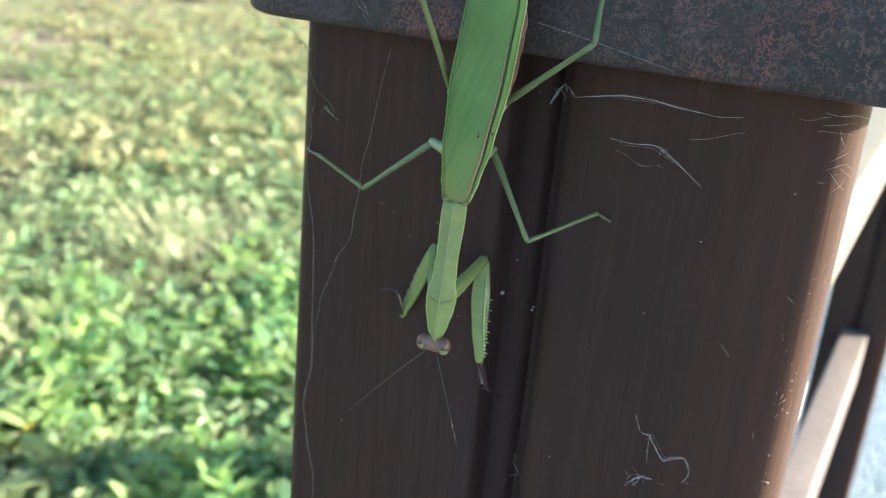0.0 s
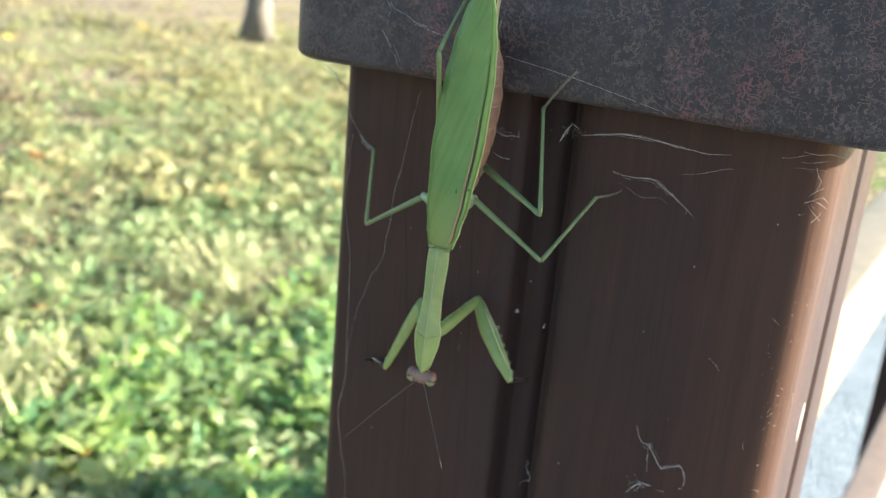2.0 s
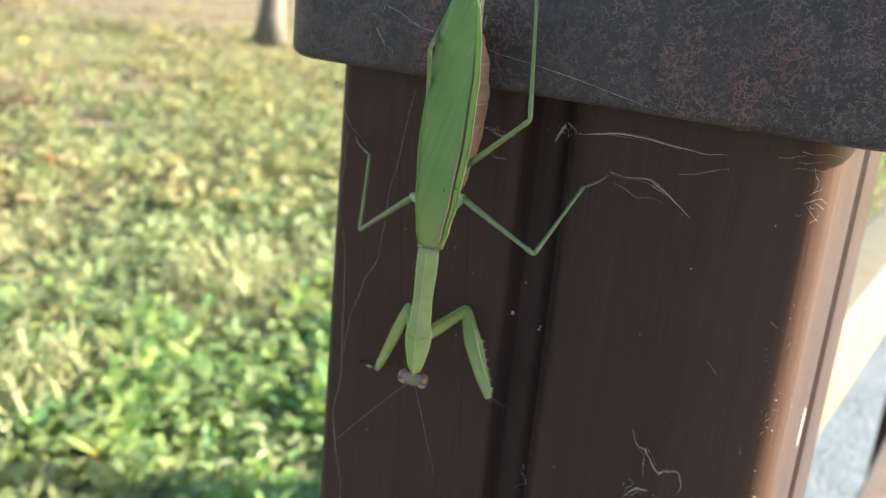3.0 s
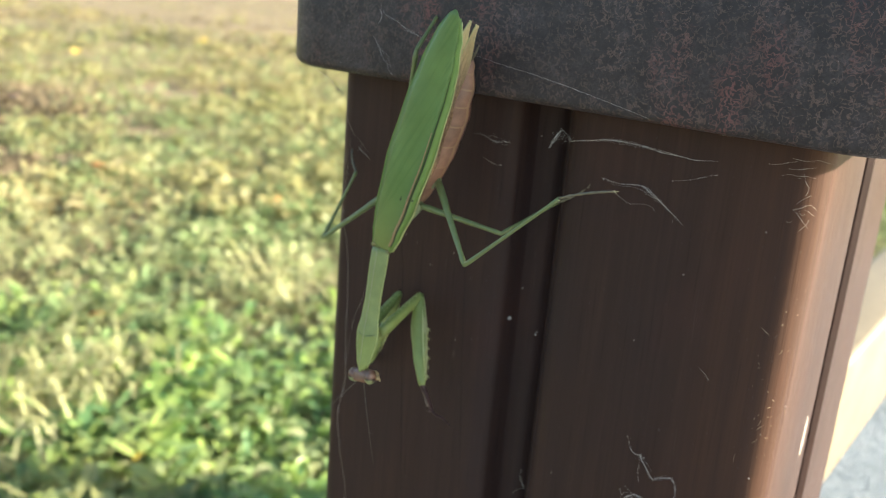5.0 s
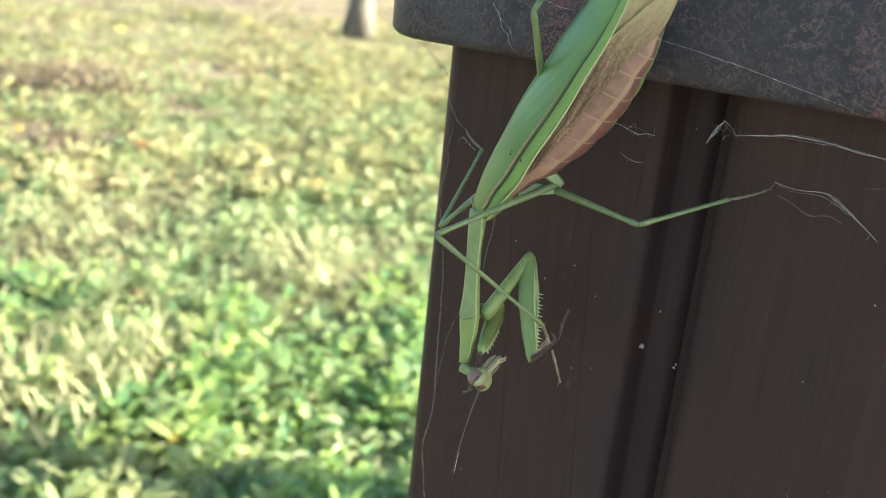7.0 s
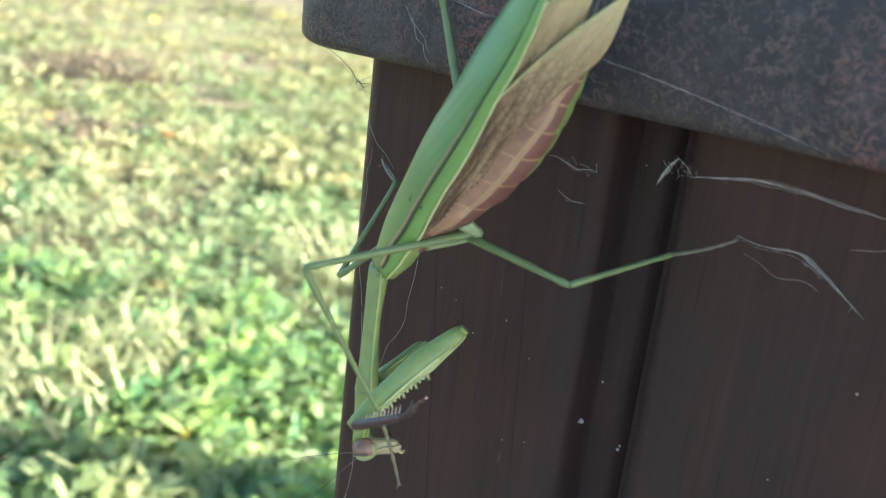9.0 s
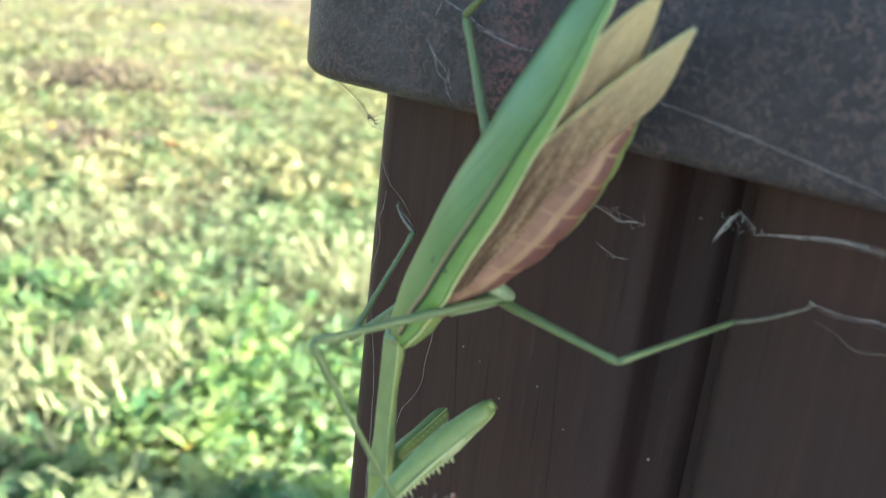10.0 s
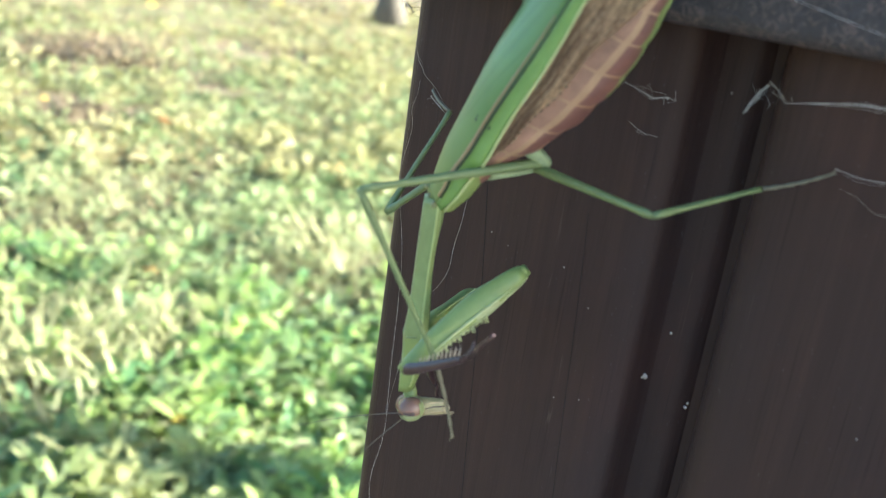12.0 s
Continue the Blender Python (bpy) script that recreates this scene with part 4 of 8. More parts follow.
def walking_leg(root, which, lengths):
    """Coxa, femur, tibia and tarsus of a thin leg."""
    c, f, t, a = lengths
    coxa = limb(which + "_coxa", root, c + 0.6, [(0, 1.25, 1.25), (0.5, 1.15, 1.1), (0.9, 0.95, 0.95), (1, 0.75, 0.75)], KNOB)
    femur = limb(which + "_femur", root, f, [(0, 0.62, 0.7), (0.12, 0.72, 0.85), (0.5, 0.58, 0.66), (0.9, 0.46, 0.5), (0.96, 0.62, 0.66), (1, 0.4, 0.4)], LIMB_GREEN)
    tibia = limb(which + "_tibia", root, t, [(0, 0.42, 0.45), (0.06, 0.5, 0.5), (0.3, 0.40, 0.42), (0.85, 0.34, 0.34), (1, 0.42, 0.42)], LIMB_GREEN)
    bm = bmesh.new()
    for k in range(46):
        y, turn = t * (0.08 + 0.88 * k / 45), k * 2.4
        out = Vector((math.cos(turn), 0, math.sin(turn)))
        cone(bm, (out * 0.33 + Vector((0, y, 0))) * MM, out + Vector((0, 0.9, 0)), 0.42 * MM, 0.045 * MM)
    part("leg_hairs", bm, LIMB_GREEN, tibia)
    bm = bmesh.new()
    pts, rad = [], []
    for k in range(11):
        u = k / 10
        pts.append(Vector((0, u * a, 0.35 * math.sin(u * math.pi))) * MM)
        rad.append((0.36 if k % 2 == 0 else 0.25) * (1 - 0.35 * u) * MM)
    tube(bm, pts, rad, 8)
    for sx in (-1, 1):
        cone(bm, Vector((0, a - 0.1, 0)) * MM, (sx * 0.8, 1, -0.5), 0.9 * MM, 0.14 * MM)
    tarsus = part(which + "_tarsus", bm, TARSUS, root, "jointed brownish foot with two claws")
    return coxa, femur, tibia, tarsus


def raptorial_leg(root):
    """Coxa, spined femur, hooked tibia and tarsus of a grasping leg."""
    coxa = limb("fore_coxa", root, 16.2, [(0, 1.1, 1.3), (0.15, 1.3, 1.6), (0.6, 1.15, 1.35), (0.92, 1.0, 1.15), (1, 0.75, 0.85)], GREEN)
    bm = bmesh.new()
    for k in range(9):
        cone(bm, Vector((0.2, 2 + 1.5 * k, 1.25 - 0.03 * k)) * MM, (0.1, 0.2, 1), 0.55 * MM, 0.12 * MM)
    for k in range(22):
        y = 1.5 + 13.5 * k / 21
        deep = lerp([(0, 1.3), (2.4, 1.6), (9.7, 1.35), (14.9, 1.15), (16.2, 0.85)], y)
        cone(bm, Vector((-0.15, y, -deep + 0.06)) * MM, (-0.2, 0.3, -1), (0.26 + 0.14 * (k % 3 == 0)) * MM, 0.09 * MM)
        cone(bm, Vector((-0.35, y + 0.3, deep - 0.08)) * MM, (-0.3, 0.3, 1), 0.26 * MM, 0.09 * MM)
    part("coxal_teeth", bm, PALE_EDGE, coxa)
    femur = limb("fore_femur", root, 21.5, [(0, 0.9, 1.1), (0.1, 1.15, 1.55), (0.35, 1.3, 2.0), (0.7, 1.1, 1.6), (0.92, 0.9, 1.1), (1, 0.6, 0.75)], GREEN, "", 0.35, 14)
    femur.data.materials.append(FEMUR_RIM)
    for poly in femur.data.polygons:
        if poly.center.z < -0.85 * MM:
            poly.material_index = 1
    bm = bmesh.new()
    for k in range(17):
        y = 8.0 + 12.0 * k / 16
        depth = lerp([(0, 1.55), (7.5, 2.0), (15, 1.6), (19.8, 1.1), (21.5, 0.75)], y)
        for sx in (-0.55, 0.55):
            cone(bm, Vector((sx, y, -depth + 0.35 + 0.35 * math.sin(math.pi * y / 21.5))) * MM, (sx * 0.35, 0.35, -1), (1.15 if k % 3 == 0 else 0.68) * MM, 0.16 * MM)
    part("femoral_spines", bm, PALE_EDGE, femur, "pale sharp spines along the edge")
    bm = bmesh.new()
    tube(bm, [Vector((-1.25, y, -0.9 + 0.35 * math.sin(math.pi * y / 21.5))) * MM for y in (3, 6, 9, 12, 15, 18)], [0.00005, 0.00016, 0.0002, 0.0002, 0.00016, 0.00008], 6)
    part("pale_ridge", bm, PALE_EDGE, femur)
    tibia = limb("fore_tibia", root, 10.8, [(0, 0.45, 0.55), (0.1, 0.6, 0.85), (0.5, 0.5, 0.7), (0.85, 0.42, 0.55), (1, 0.3, 0.4)], CLAW, "dark purple brown hooked shin", -0.15)
    bm = bmesh.new()
    tube(bm, [Vector((0, 10.2, -0.1)) * MM, Vector((0, 11.4, 0.25)) * MM, Vector((0, 12.3, 1.0)) * MM, Vector((0, 12.7, 1.9)) * MM], [0.00042, 0.00036, 0.00024, 0.00005], 8)
    part("hook", bm, CLAW, tibia)
    bm = bmesh.new()
    for k in range(10):
        y = 3.2 + 0.75 * k
        cone(bm, Vector((0.1, y, 0.45)) * MM, (0.05, 0.5, 1), (0.9 + 0.06 * k) * MM, 0.15 * MM)
    part("tibial_spines", bm, CLAW_TIP, tibia, "cream comb of spines")
    bm = bmesh.new()
    tube(bm, [Vector((0, 7.5 * k / 8, 0.2 * math.sin(k))) * MM for k in range(9)], [(0.34 if k % 2 == 0 else 0.24) * MM * (1 - 0.04 * k) for k in range(9)], 8)
    tarsus = part("fore_tarsus", bm, CLAW, root, "dark jointed fore foot")
    return coxa, femur, tibia, tarsus


def build_mantis():
    """The parts that move are returned by name."""
    root = thing("praying_mantis", "large green praying mantis clinging head down to the post", "mantis")
    thorax(root)
    belly = abdomen(root)
    outer = hind_wing(root, 53.0, -10.0, -3.8, 3.9, 0.0)
    inner = hind_wing(root, 54.5, -5.8, -1.6, 5.4, 1.0)
    right_tegmen(root)
    left_tegmen(root)
    face = head(root)
    feelers = [c for c in face.children if c.name.startswith("antenna")]
    moving = {"antenna_a": feelers[0], "antenna_b": feelers[1], "abdomen": belly, "outer_wing": outer, "inner_wing": inner, "body": root, "pronotum": pronotum(root), "head": face}
    for key, which, lengths in (("LM", "middle", (6.5, 20.0, 17.8, 8.8)), ("LH", "hind", (6.0, 26.8, 25.5, 11.5)), ("RM", "middle", (6.5, 20.0, 17.8, 8.8)), ("RH", "hind", (6.0, 26.8, 25.5, 11.5))):
        for nm, ob in zip(("coxa", "femur", "tibia", "tarsus"), walking_leg(root, which, lengths)):
            moving[key + "_" + nm] = ob
    for key in ("LF", "RF"):
        for nm, ob in zip(("coxa", "femur", "tibia", "tarsus"), raptorial_leg(root)):
            moving[key + "_" + nm] = ob
    return moving


# ---- cobwebs and flecks ----
def smooth(pts, times=2):
    for _ in range(times):
        out = [pts[0]]
        for a, c in zip(pts, pts[1:]):
            out += [a.lerp(c, 0.25), a.lerp(c, 0.75)]
        pts = out + [pts[-1]]
    return pts


def strand(points, r, seed, wiggle=0.0008, label="fine pale cobweb strand on the dark post", material=None):
    """A web line through a few places: a few hair-fine threads that part and join, with crumbs of dust on them."""
    rng = random.Random(seed)
    pts = []
    for a, b in zip(points, points[1:]):
        a, b = Vector(a), Vector(b)
        n = max(2, int((b - a).length / 0.004))
        for k in range(n):
            p = a.lerp(b, k / n)
            pts.append(p + Vector((rng.gauss(0, wiggle * 0.8), -abs(rng.gauss(0, 0.0002)), rng.gauss(0, wiggle * 0.8))))
    pts = smooth(pts + [Vector(points[-1])], 2)
    last = len(pts) - 1
    bm = bmesh.new()
    tube(bm, pts, [r * (0.30 + 0.30 * math.sin(math.pi * k / last) + rng.uniform(-0.12, 0.12)) for k in range(last + 1)], 5)
    for _ in range(5 if r >= 4.5e-5 else 2 if r >= 4e-5 else 1):
        a, b = sorted((rng.uniform(0, 0.5), rng.uniform(0.5, 1.0)))
        i0, i1 = int(a * last), max(int(a * last) + 3, int(b * last))
        piece = pts[i0:i1]
        if len(piece) > 3:
            lean = Vector((rng.gauss(0, 1), 0, rng.gauss(0, 1))) * r * 9
            tube(bm, [p + lean * math.sin(math.pi * k / (len(piece) - 1)) + Vector((rng.gauss(0, r * 0.5), 0, rng.gauss(0, r * 0.5))) for k, p in enumerate(piece)], [r * 0.17] * len(piece), 4)
    for _ in range(int(last * (0.5 if r >= 4.5e-5 else 0.15))):
        p = pts[rng.randint(0, last)]
        bmesh.ops.create_icosphere(bm, subdivisions=1, radius=r * rng.uniform(0.5, 1.3), matrix=Matrix.Translation(p + Vector((rng.gauss(0, r), 0, rng.gauss(0, r)))) @ Matrix.Diagonal((1.4, 0.6, 0.8, 1)))
        if r >= 4.5e-5 and rng.random() < 0.6:
            d = Vector((rng.gauss(0, 1), 0, rng.gauss(0, 1))).normalized() * rng.uniform(0.0004, 0.0016)
            tube(bm, [p, p + d * 0.5 + Vector((rng.gauss(0, 1), 0, rng.gauss(0, 1))) * 0.0002, p + d], [r * 0.2, r * 0.16, r * 0.1], 4)
    ob = part("cobweb_strand", bm, material or SILK)
    tagged(ob, label, "cobweb", "cobwebs on the post")


def tuft(at, size, count, seed):
    """A small tangle of hair-fine threads caught on the wood."""
    rng = random.Random(seed)
    bm = bmesh.new()
    for _ in range(count):
        p = Vector(at) + Vector((rng.gauss(0, size), -abs(rng.gauss(0, 0.0004)), rng.gauss(0, size * 0.6)))
        d = Vector((rng.gauss(0, 1), rng.gauss(0, 0.1), rng.gauss(-0.3, 0.6))).normalized() * rng.uniform(0.4, 1.4) * size
        bend = Vector((rng.gauss(0, 0.3), 0, rng.gauss(0, 0.3))) * size
        pts = smooth([p, p + d * 0.5 + bend, p + d], 2)
        tube(bm, pts, [0.000013] * len(pts), 4)
    ob = part("cobweb_tuft", bm, SILK)
    tagged(ob, "tangle of hair-fine cobweb threads on the dark post", "cobweb", "cobwebs on the post")


def fleck(p, s, seed):
    rng = random.Random(seed)
    bm = bmesh.new()
    round_off = min(CORNER * 0.98, max(0.0, p[0] - (W - CORNER)))
    p = (min(p[0], W - 0.0003), p[1] + CORNER - math.sqrt(CORNER ** 2 - round_off ** 2), p[2])
    bmesh.ops.create_icosphere(bm, subdivisions=1, radius=s, matrix=Matrix.Translation(p) @ Matrix.Diagonal((1, 0.35, rng.uniform(0.7, 1.3), 1)))
    for v in bm.verts:
        v.co += Vector((rng.gauss(0, s * 0.15), 0, rng.gauss(0, s * 0.15)))
    ob = part("dust_fleck", bm, DUSTY)
    tagged(ob, "small pale fleck of dust caught in silk", "fleck", "flecks on the post")


def corner_specks(shaft):
    """Tiny pale specks and scratches rubbed into the rounded sunny corner."""
    rng = random.Random(77)
    bm = bmesh.new()
    centres = [(1.065, 40), (1.040, 55), (1.022, 40), (0.993, 62), (0.975, 50), (0.955, 62), (1.05, 15), (1.0, 25), (0.94, 45)]
    for _ in range(95):
        z, a = rng.choice(centres)
        z, a = z + rng.gauss(0, 0.010), radians(max(3, a + rng.gauss(0, 16)))
        n = Vector((math.sin(a), -math.cos(a), 0))
        p = Vector((W - CORNER, CORNER, z)) + n * CORNER
        t = Vector((math.cos(a), math.sin(a), 0))
        d = (t * rng.gauss(0, 0.6) + Vector((0, 0, 1)) * rng.gauss(0, 1)).normalized()
        l = rng.choice((0.0001, 0.00015, 0.0002, 0.0003, 0.0008)) * rng.uniform(0.6, 1.3)
        tube(bm, [p - d * l, p + n * 0.00004 + t * l * rng.gauss(0, 0.3), p + d * l], [0.00002, 0.00005, 0.00002], 4)
    ob = part("worn_specks", bm, GOLD_SPECK, shaft, "pale specks and scratches on the rounded corner")
    tagged(ob, "pale specks and scratches on the rounded corner", kind="stuff")


def paint_chip(at, height):
    """A curled flake of pale paint standing out of the side groove."""
    rows = []
    for k in range(9):
        u = k / 8
        w = 0.0017 * math.sin(math.pi * min(1.0, 0.12 + 0.88 * u)) ** 0.6 * (0.75 + 0.25 * math.sin(9 * u))
        rows.append([Vector((0.0006 + 0.0006 * v * v * (0.4 + 0.6 * u), w * (v - 0.5), (u - 0.5) * height)) for v in (0, 0.35, 0.7, 1)])
    ob = part("paint_chip", sheet(rows, 0.0003), CHIP)
    ob.matrix_basis = pose(*at, 0, 0, 0)
    tagged(ob, "curled flake of pale peeling paint in the post's groove", "paint flake")


def drying_crack(points, r):
    bm = bmesh.new()
    tube(bm, smooth([Vector(p) for p in points], 2), [r] * (len(smooth([Vector(p) for p in points], 2))), 5)
    return bm


def build_webs():
    strand([(0.0030, -0.0008, 1.0694), (0.0058, -0.0008, 1.0580), (0.0062, -0.0008, 1.0400), (0.0070, -0.0008, 1.0230), (0.0050, -0.0008, 1.0130), (0.0060, -0.0008, 1.0050), (0.0090, -0.0008, 0.9910), (0.0096, -0.0008, 0.9760)], 4.2e-05, 1, 0.0003, "crooked dusty cobweb strand along the post edge", GREY_SILK)
    strand([(0.0218, -0.0008, 1.0993), (0.0190, -0.0008, 1.0800), (0.0172, -0.0008, 1.0700), (0.0157, -0.0008, 1.0570), (0.0122, -0.0008, 1.0515), (0.0100, -0.0008, 1.0435), (0.0080, -0.0008, 1.0355), (0.0068, -0.0008, 1.0260)], 3.6e-05, 2, 0.0003, "thin dusty cobweb strand along the post edge", GREY_SILK)
    strand([(0.0635, -0.0030, 1.0963), (0.0718, -0.0030, 1.0979), (0.0793, -0.0030, 1.0979), (0.0877, -0.0030, 1.0970)], 5.5e-05, 3, 0.0003)
    strand([(0.0786, -0.0008, 1.0975), (0.0890, -0.0008, 1.0963), (0.0944, -0.0008, 1.0970)], 3.5e-05, 4, 0.0003)
    strand([(0.0713, -0.0015, 1.0892), (0.0795, -0.0015, 1.0892), (0.0841, -0.0015, 1.0872), (0.0894, -0.0015, 1.0830)], 4.5e-05, 5, 0.0003)
    strand([(0.0718, -0.0005, 1.0873), (0.0779, -0.0005, 1.0850), (0.0830, -0.0005, 1.0845)], 1.6e-05, 6, 0.0006)
    strand([(0.0581, -0.0015, 1.0934), (0.0592, -0.0015, 1.0964), (0.0606, -0.0015, 1.0978)], 6.5e-05, 7, 0.0003)
    strand([(0.0605, -0.0020, 1.0978), (0.0631, -0.0020, 1.0961)], 4e-05, 8, 0.0005)
    strand([(0.0413, -0.0020, 1.0934), (0.0454, -0.0020, 1.0931), (0.0486, -0.0020, 1.0931)], 5e-05, 9, 0.0005)
    strand([(0.0425, -0.0010, 1.0889), (0.0469, -0.0010, 1.0875)], 3e-05, 10, 0.0006)
    strand([(0.0425, -0.0123, 1.1122), (0.0646, -0.0123, 1.1088), (0.0830, -0.0123, 1.1048)], 2.6e-05, 11, 0.0001)
    strand([(-0.0047, -0.0060, 1.1037), (0.0013, -0.0060, 1.1008), (0.0064, -0.0060, 1.0972)], 3e-05, 13, 0.0008)
    strand([(0.0062, -0.0006, 1.0855), (0.0104, -0.0006, 1.0823)], 4.5e-05, 14, 0.0008)
    strand([(0.1107, -0.0006, 1.0898), (0.1134, -0.0006, 1.0872)], 2.6e-05, 15, 0.0004)
    strand([(0.1108, -0.0006, 1.0921), (0.1129, -0.0006, 1.0937)], 3e-05, 16, 0.0005)
    strand([(0.0848, -0.0006, 1.0328), (0.0861, -0.0006, 1.0292), (0.0884, -0.0006, 1.0293), (0.0890, -0.0006, 1.0276), (0.0917, -0.0006, 1.0246), (0.0940, -0.0006, 1.0265), (0.0960, -0.0006, 1.0262), (0.0974, -0.0006, 1.0239), (0.0963, -0.0006, 1.0210)], 4.5e-05, 17, 0.0002)
    strand([(0.0880, -0.0006, 1.0287), (0.0882, -0.0006, 1.0258), (0.0884, -0.0006, 1.0227)], 3e-05, 18, 0.0002)
    strand([(0.0854, -0.0006, 1.0173), (0.0898, -0.0006, 1.0194)], 7e-05, 19, 0.0008)
    strand([(0.0597, -0.0006, 1.0146), (0.0610, -0.0006, 1.0108), (0.0583, -0.0006, 1.0078)], 3.5e-05, 20, 0.0006)
    strand([(0.0972, -0.0006, 1.0535), (0.1001, -0.0006, 1.0510)], 2.5e-05, 21, 0.0005)
    strand([(0.1077, -0.0006, 1.0989), (0.1132, -0.0006, 1.1004), (0.1156, -0.0006, 1.1002)], 3e-05, 22, 0.0004)
    strand([(0.1042, -0.0006, 1.0982), (0.1070, -0.0006, 1.0990), (0.1092, -0.0006, 1.0996)], 2.2e-05, 33, 0.0002)
    strand([(0.1080, -0.0006, 1.0978), (0.1104, -0.0006, 1.0984), (0.1128, -0.0004, 1.0990)], 2.4e-05, 34, 0.0002)
    strand([(0.1070, -0.0006, 1.0964), (0.1100, -0.0006, 1.0968), (0.1130, -0.0004, 1.0970)], 2.0e-05, 35, 0.0002)
    strand([(0.1112, -0.0006, 1.0972), (0.1118, -0.0006, 1.0952), (0.1117, -0.0006, 1.0932)], 2.4e-05, 36, 0.0003)
    strand([(0.1100, -0.0006, 1.0904), (0.1110, -0.0006, 1.0908), (0.1122, -0.0006, 1.0916)], 2.4e-05, 37, 0.0002)
    strand([(0.0940, -0.0006, 1.1022), (0.0990, -0.0006, 1.1026), (0.1048, -0.0006, 1.1028)], 2.0e-05, 38, 0.0003)
    strand([(0.0852, -0.0006, 1.0912), (0.0918, -0.0006, 1.0930), (0.0952, -0.0006, 1.0942)], 2.0e-05, 39, 0.0003)
    strand([(0.0182, -0.0118, 1.1198), (0.0210, -0.0118, 1.1174), (0.0255, -0.0118, 1.1155), (0.0299, -0.0118, 1.1148)], 2.8e-05, 23, 0.0004)
    strand([(0.0186, -0.0118, 1.1187), (0.0185, -0.0118, 1.1158)], 2.4e-05, 24, 0.0004)
    strand([(0.0182, -0.0118, 1.1129), (0.0207, -0.0118, 1.1089), (0.0225, -0.0118, 1.1066)], 2.2e-05, 25, 0.0005)
    strand([(0.0183, -0.0118, 1.1120), (0.0195, -0.0118, 1.1101), (0.0212, -0.0118, 1.1076), (0.0228, -0.0118, 1.1051)], 2.4e-05, 26, 0.0003)
    strand([(0.0257, -0.0118, 1.1149), (0.0289, -0.0118, 1.1144), (0.0342, -0.0118, 1.1136)], 2.4e-05, 27, 0.0004)
    strand([(0.0022, -0.0008, 1.0932), (0.0041, -0.0008, 1.0899), (0.0049, -0.0008, 1.0869), (0.0097, -0.0008, 1.0840)], 3.4e-05, 28, 0.0004, "thin dusty cobweb strand along the post edge", GREY_SILK)
    strand([(0.0049, -0.0008, 1.0864), (0.0045, -0.0008, 1.0813), (0.0035, -0.0008, 1.0768), (0.0030, -0.0008, 1.0694)], 3.2e-05, 29, 0.0005, "thin dusty cobweb strand along the post edge", GREY_SILK)
    strand([(0.0167, -0.0099, 1.1186), (0.0188, -0.0099, 1.1137), (0.0187, -0.0099, 1.1076)], 2e-05, 30, 0.0006)
    strand([(0.0250, -0.0099, 1.1148), (0.0312, -0.0099, 1.1137), (0.0346, -0.0099, 1.1130)], 2.2e-05, 31, 0.0007)
    strand([(-0.0039, -0.0099, 1.1155), (-0.0022, -0.0099, 1.1109)], 3e-05, 32, 0.0006)
    tuft((0.0879, -0.0006, 1.0187), 0.0016, 7, 40)
    tuft((0.1133, -0.0006, 1.0892), 0.002, 5, 41)
    tuft((0.0601, -0.0006, 1.0964), 0.001, 4, 42)
    strand([(-0.0050, -0.0040, 1.1030), (-0.0020, -0.0040, 1.1011), (0.0009, -0.0040, 1.0996), (0.0030, -0.0040, 1.0977), (0.0058, -0.0040, 1.0968)], 6e-05, 60, 0.0005, "dark dusty cobweb hanging under the cap corner", DARK_WEB)
    strand([(0.0009, -0.0040, 1.0996), (0.0018, -0.0040, 1.0987), (0.0007, -0.0040, 1.0970)], 4.5e-05, 61, 0.0005, "dark dusty cobweb hanging under the cap corner", DARK_WEB)
    strand([(0.0030, -0.0040, 1.0977), (0.0051, -0.0040, 1.0984)], 4.5e-05, 62, 0.0005, "dark dusty cobweb hanging under the cap corner", DARK_WEB)
    strand([(0.0026, -0.0040, 1.0981), (0.0031, -0.0040, 1.0978), (0.0039, -0.0040, 1.0975)], 0.00014, 63, 0.0005, "dark dusty cobweb hanging under the cap corner", DARK_WEB)
    paint_chip((0.1140, 0.0404, 1.0265), 0.011)
    fleck((0.0526, -0.0004, 1.0522), 0.000462, 0)
    fleck((0.0595, -0.0004, 1.0500), 0.000378, 1)
    fleck((0.0549, -0.0004, 1.0601), 0.00021, 2)
    fleck((0.0156, -0.0004, 1.0095), 0.00021, 3)
    fleck((0.1164, -0.0004, 1.0578), 0.000168, 4)
    fleck((0.0910, -0.0004, 1.0723), 0.000168, 5)
    fleck((0.1058, -0.0004, 1.0848), 0.000168, 6)
    fleck((0.0599, -0.0004, 1.0149), 0.00021, 7)
    fleck((0.0676, -0.0004, 1.0172), 0.00021, 8)
    fleck((0.0826, -0.0004, 1.0552), 0.000168, 9)
    fleck((0.0299, -0.0004, 1.0598), 0.000168, 10)
    fleck((0.0522, -0.0004, 1.0519), 0.000294, 11)
    fleck((0.0597, -0.0004, 1.0507), 0.000252, 12)
    fleck((0.1189, -0.0004, 1.0477), 0.000336, 13)
    fleck((0.0555, -0.0004, 1.0955), 0.000168, 14)
    fleck((0.1113, -0.0004, 1.0317), 0.00021, 15)
    fleck((0.1118, -0.0004, 1.0420), 0.000168, 16)
    fleck((0.0223, -0.0004, 1.0658), 0.000168, 17)
    fleck((0.0257, -0.0004, 1.0645), 0.000126, 18)
    fleck((0.0361, -0.0004, 1.0642), 0.000168, 19)
    fleck((0.0414, -0.0004, 1.0592), 0.000126, 20)
    fleck((0.0386, -0.0004, 1.0427), 0.000168, 21)
    fleck((0.0429, -0.0004, 1.0441), 0.000126, 22)


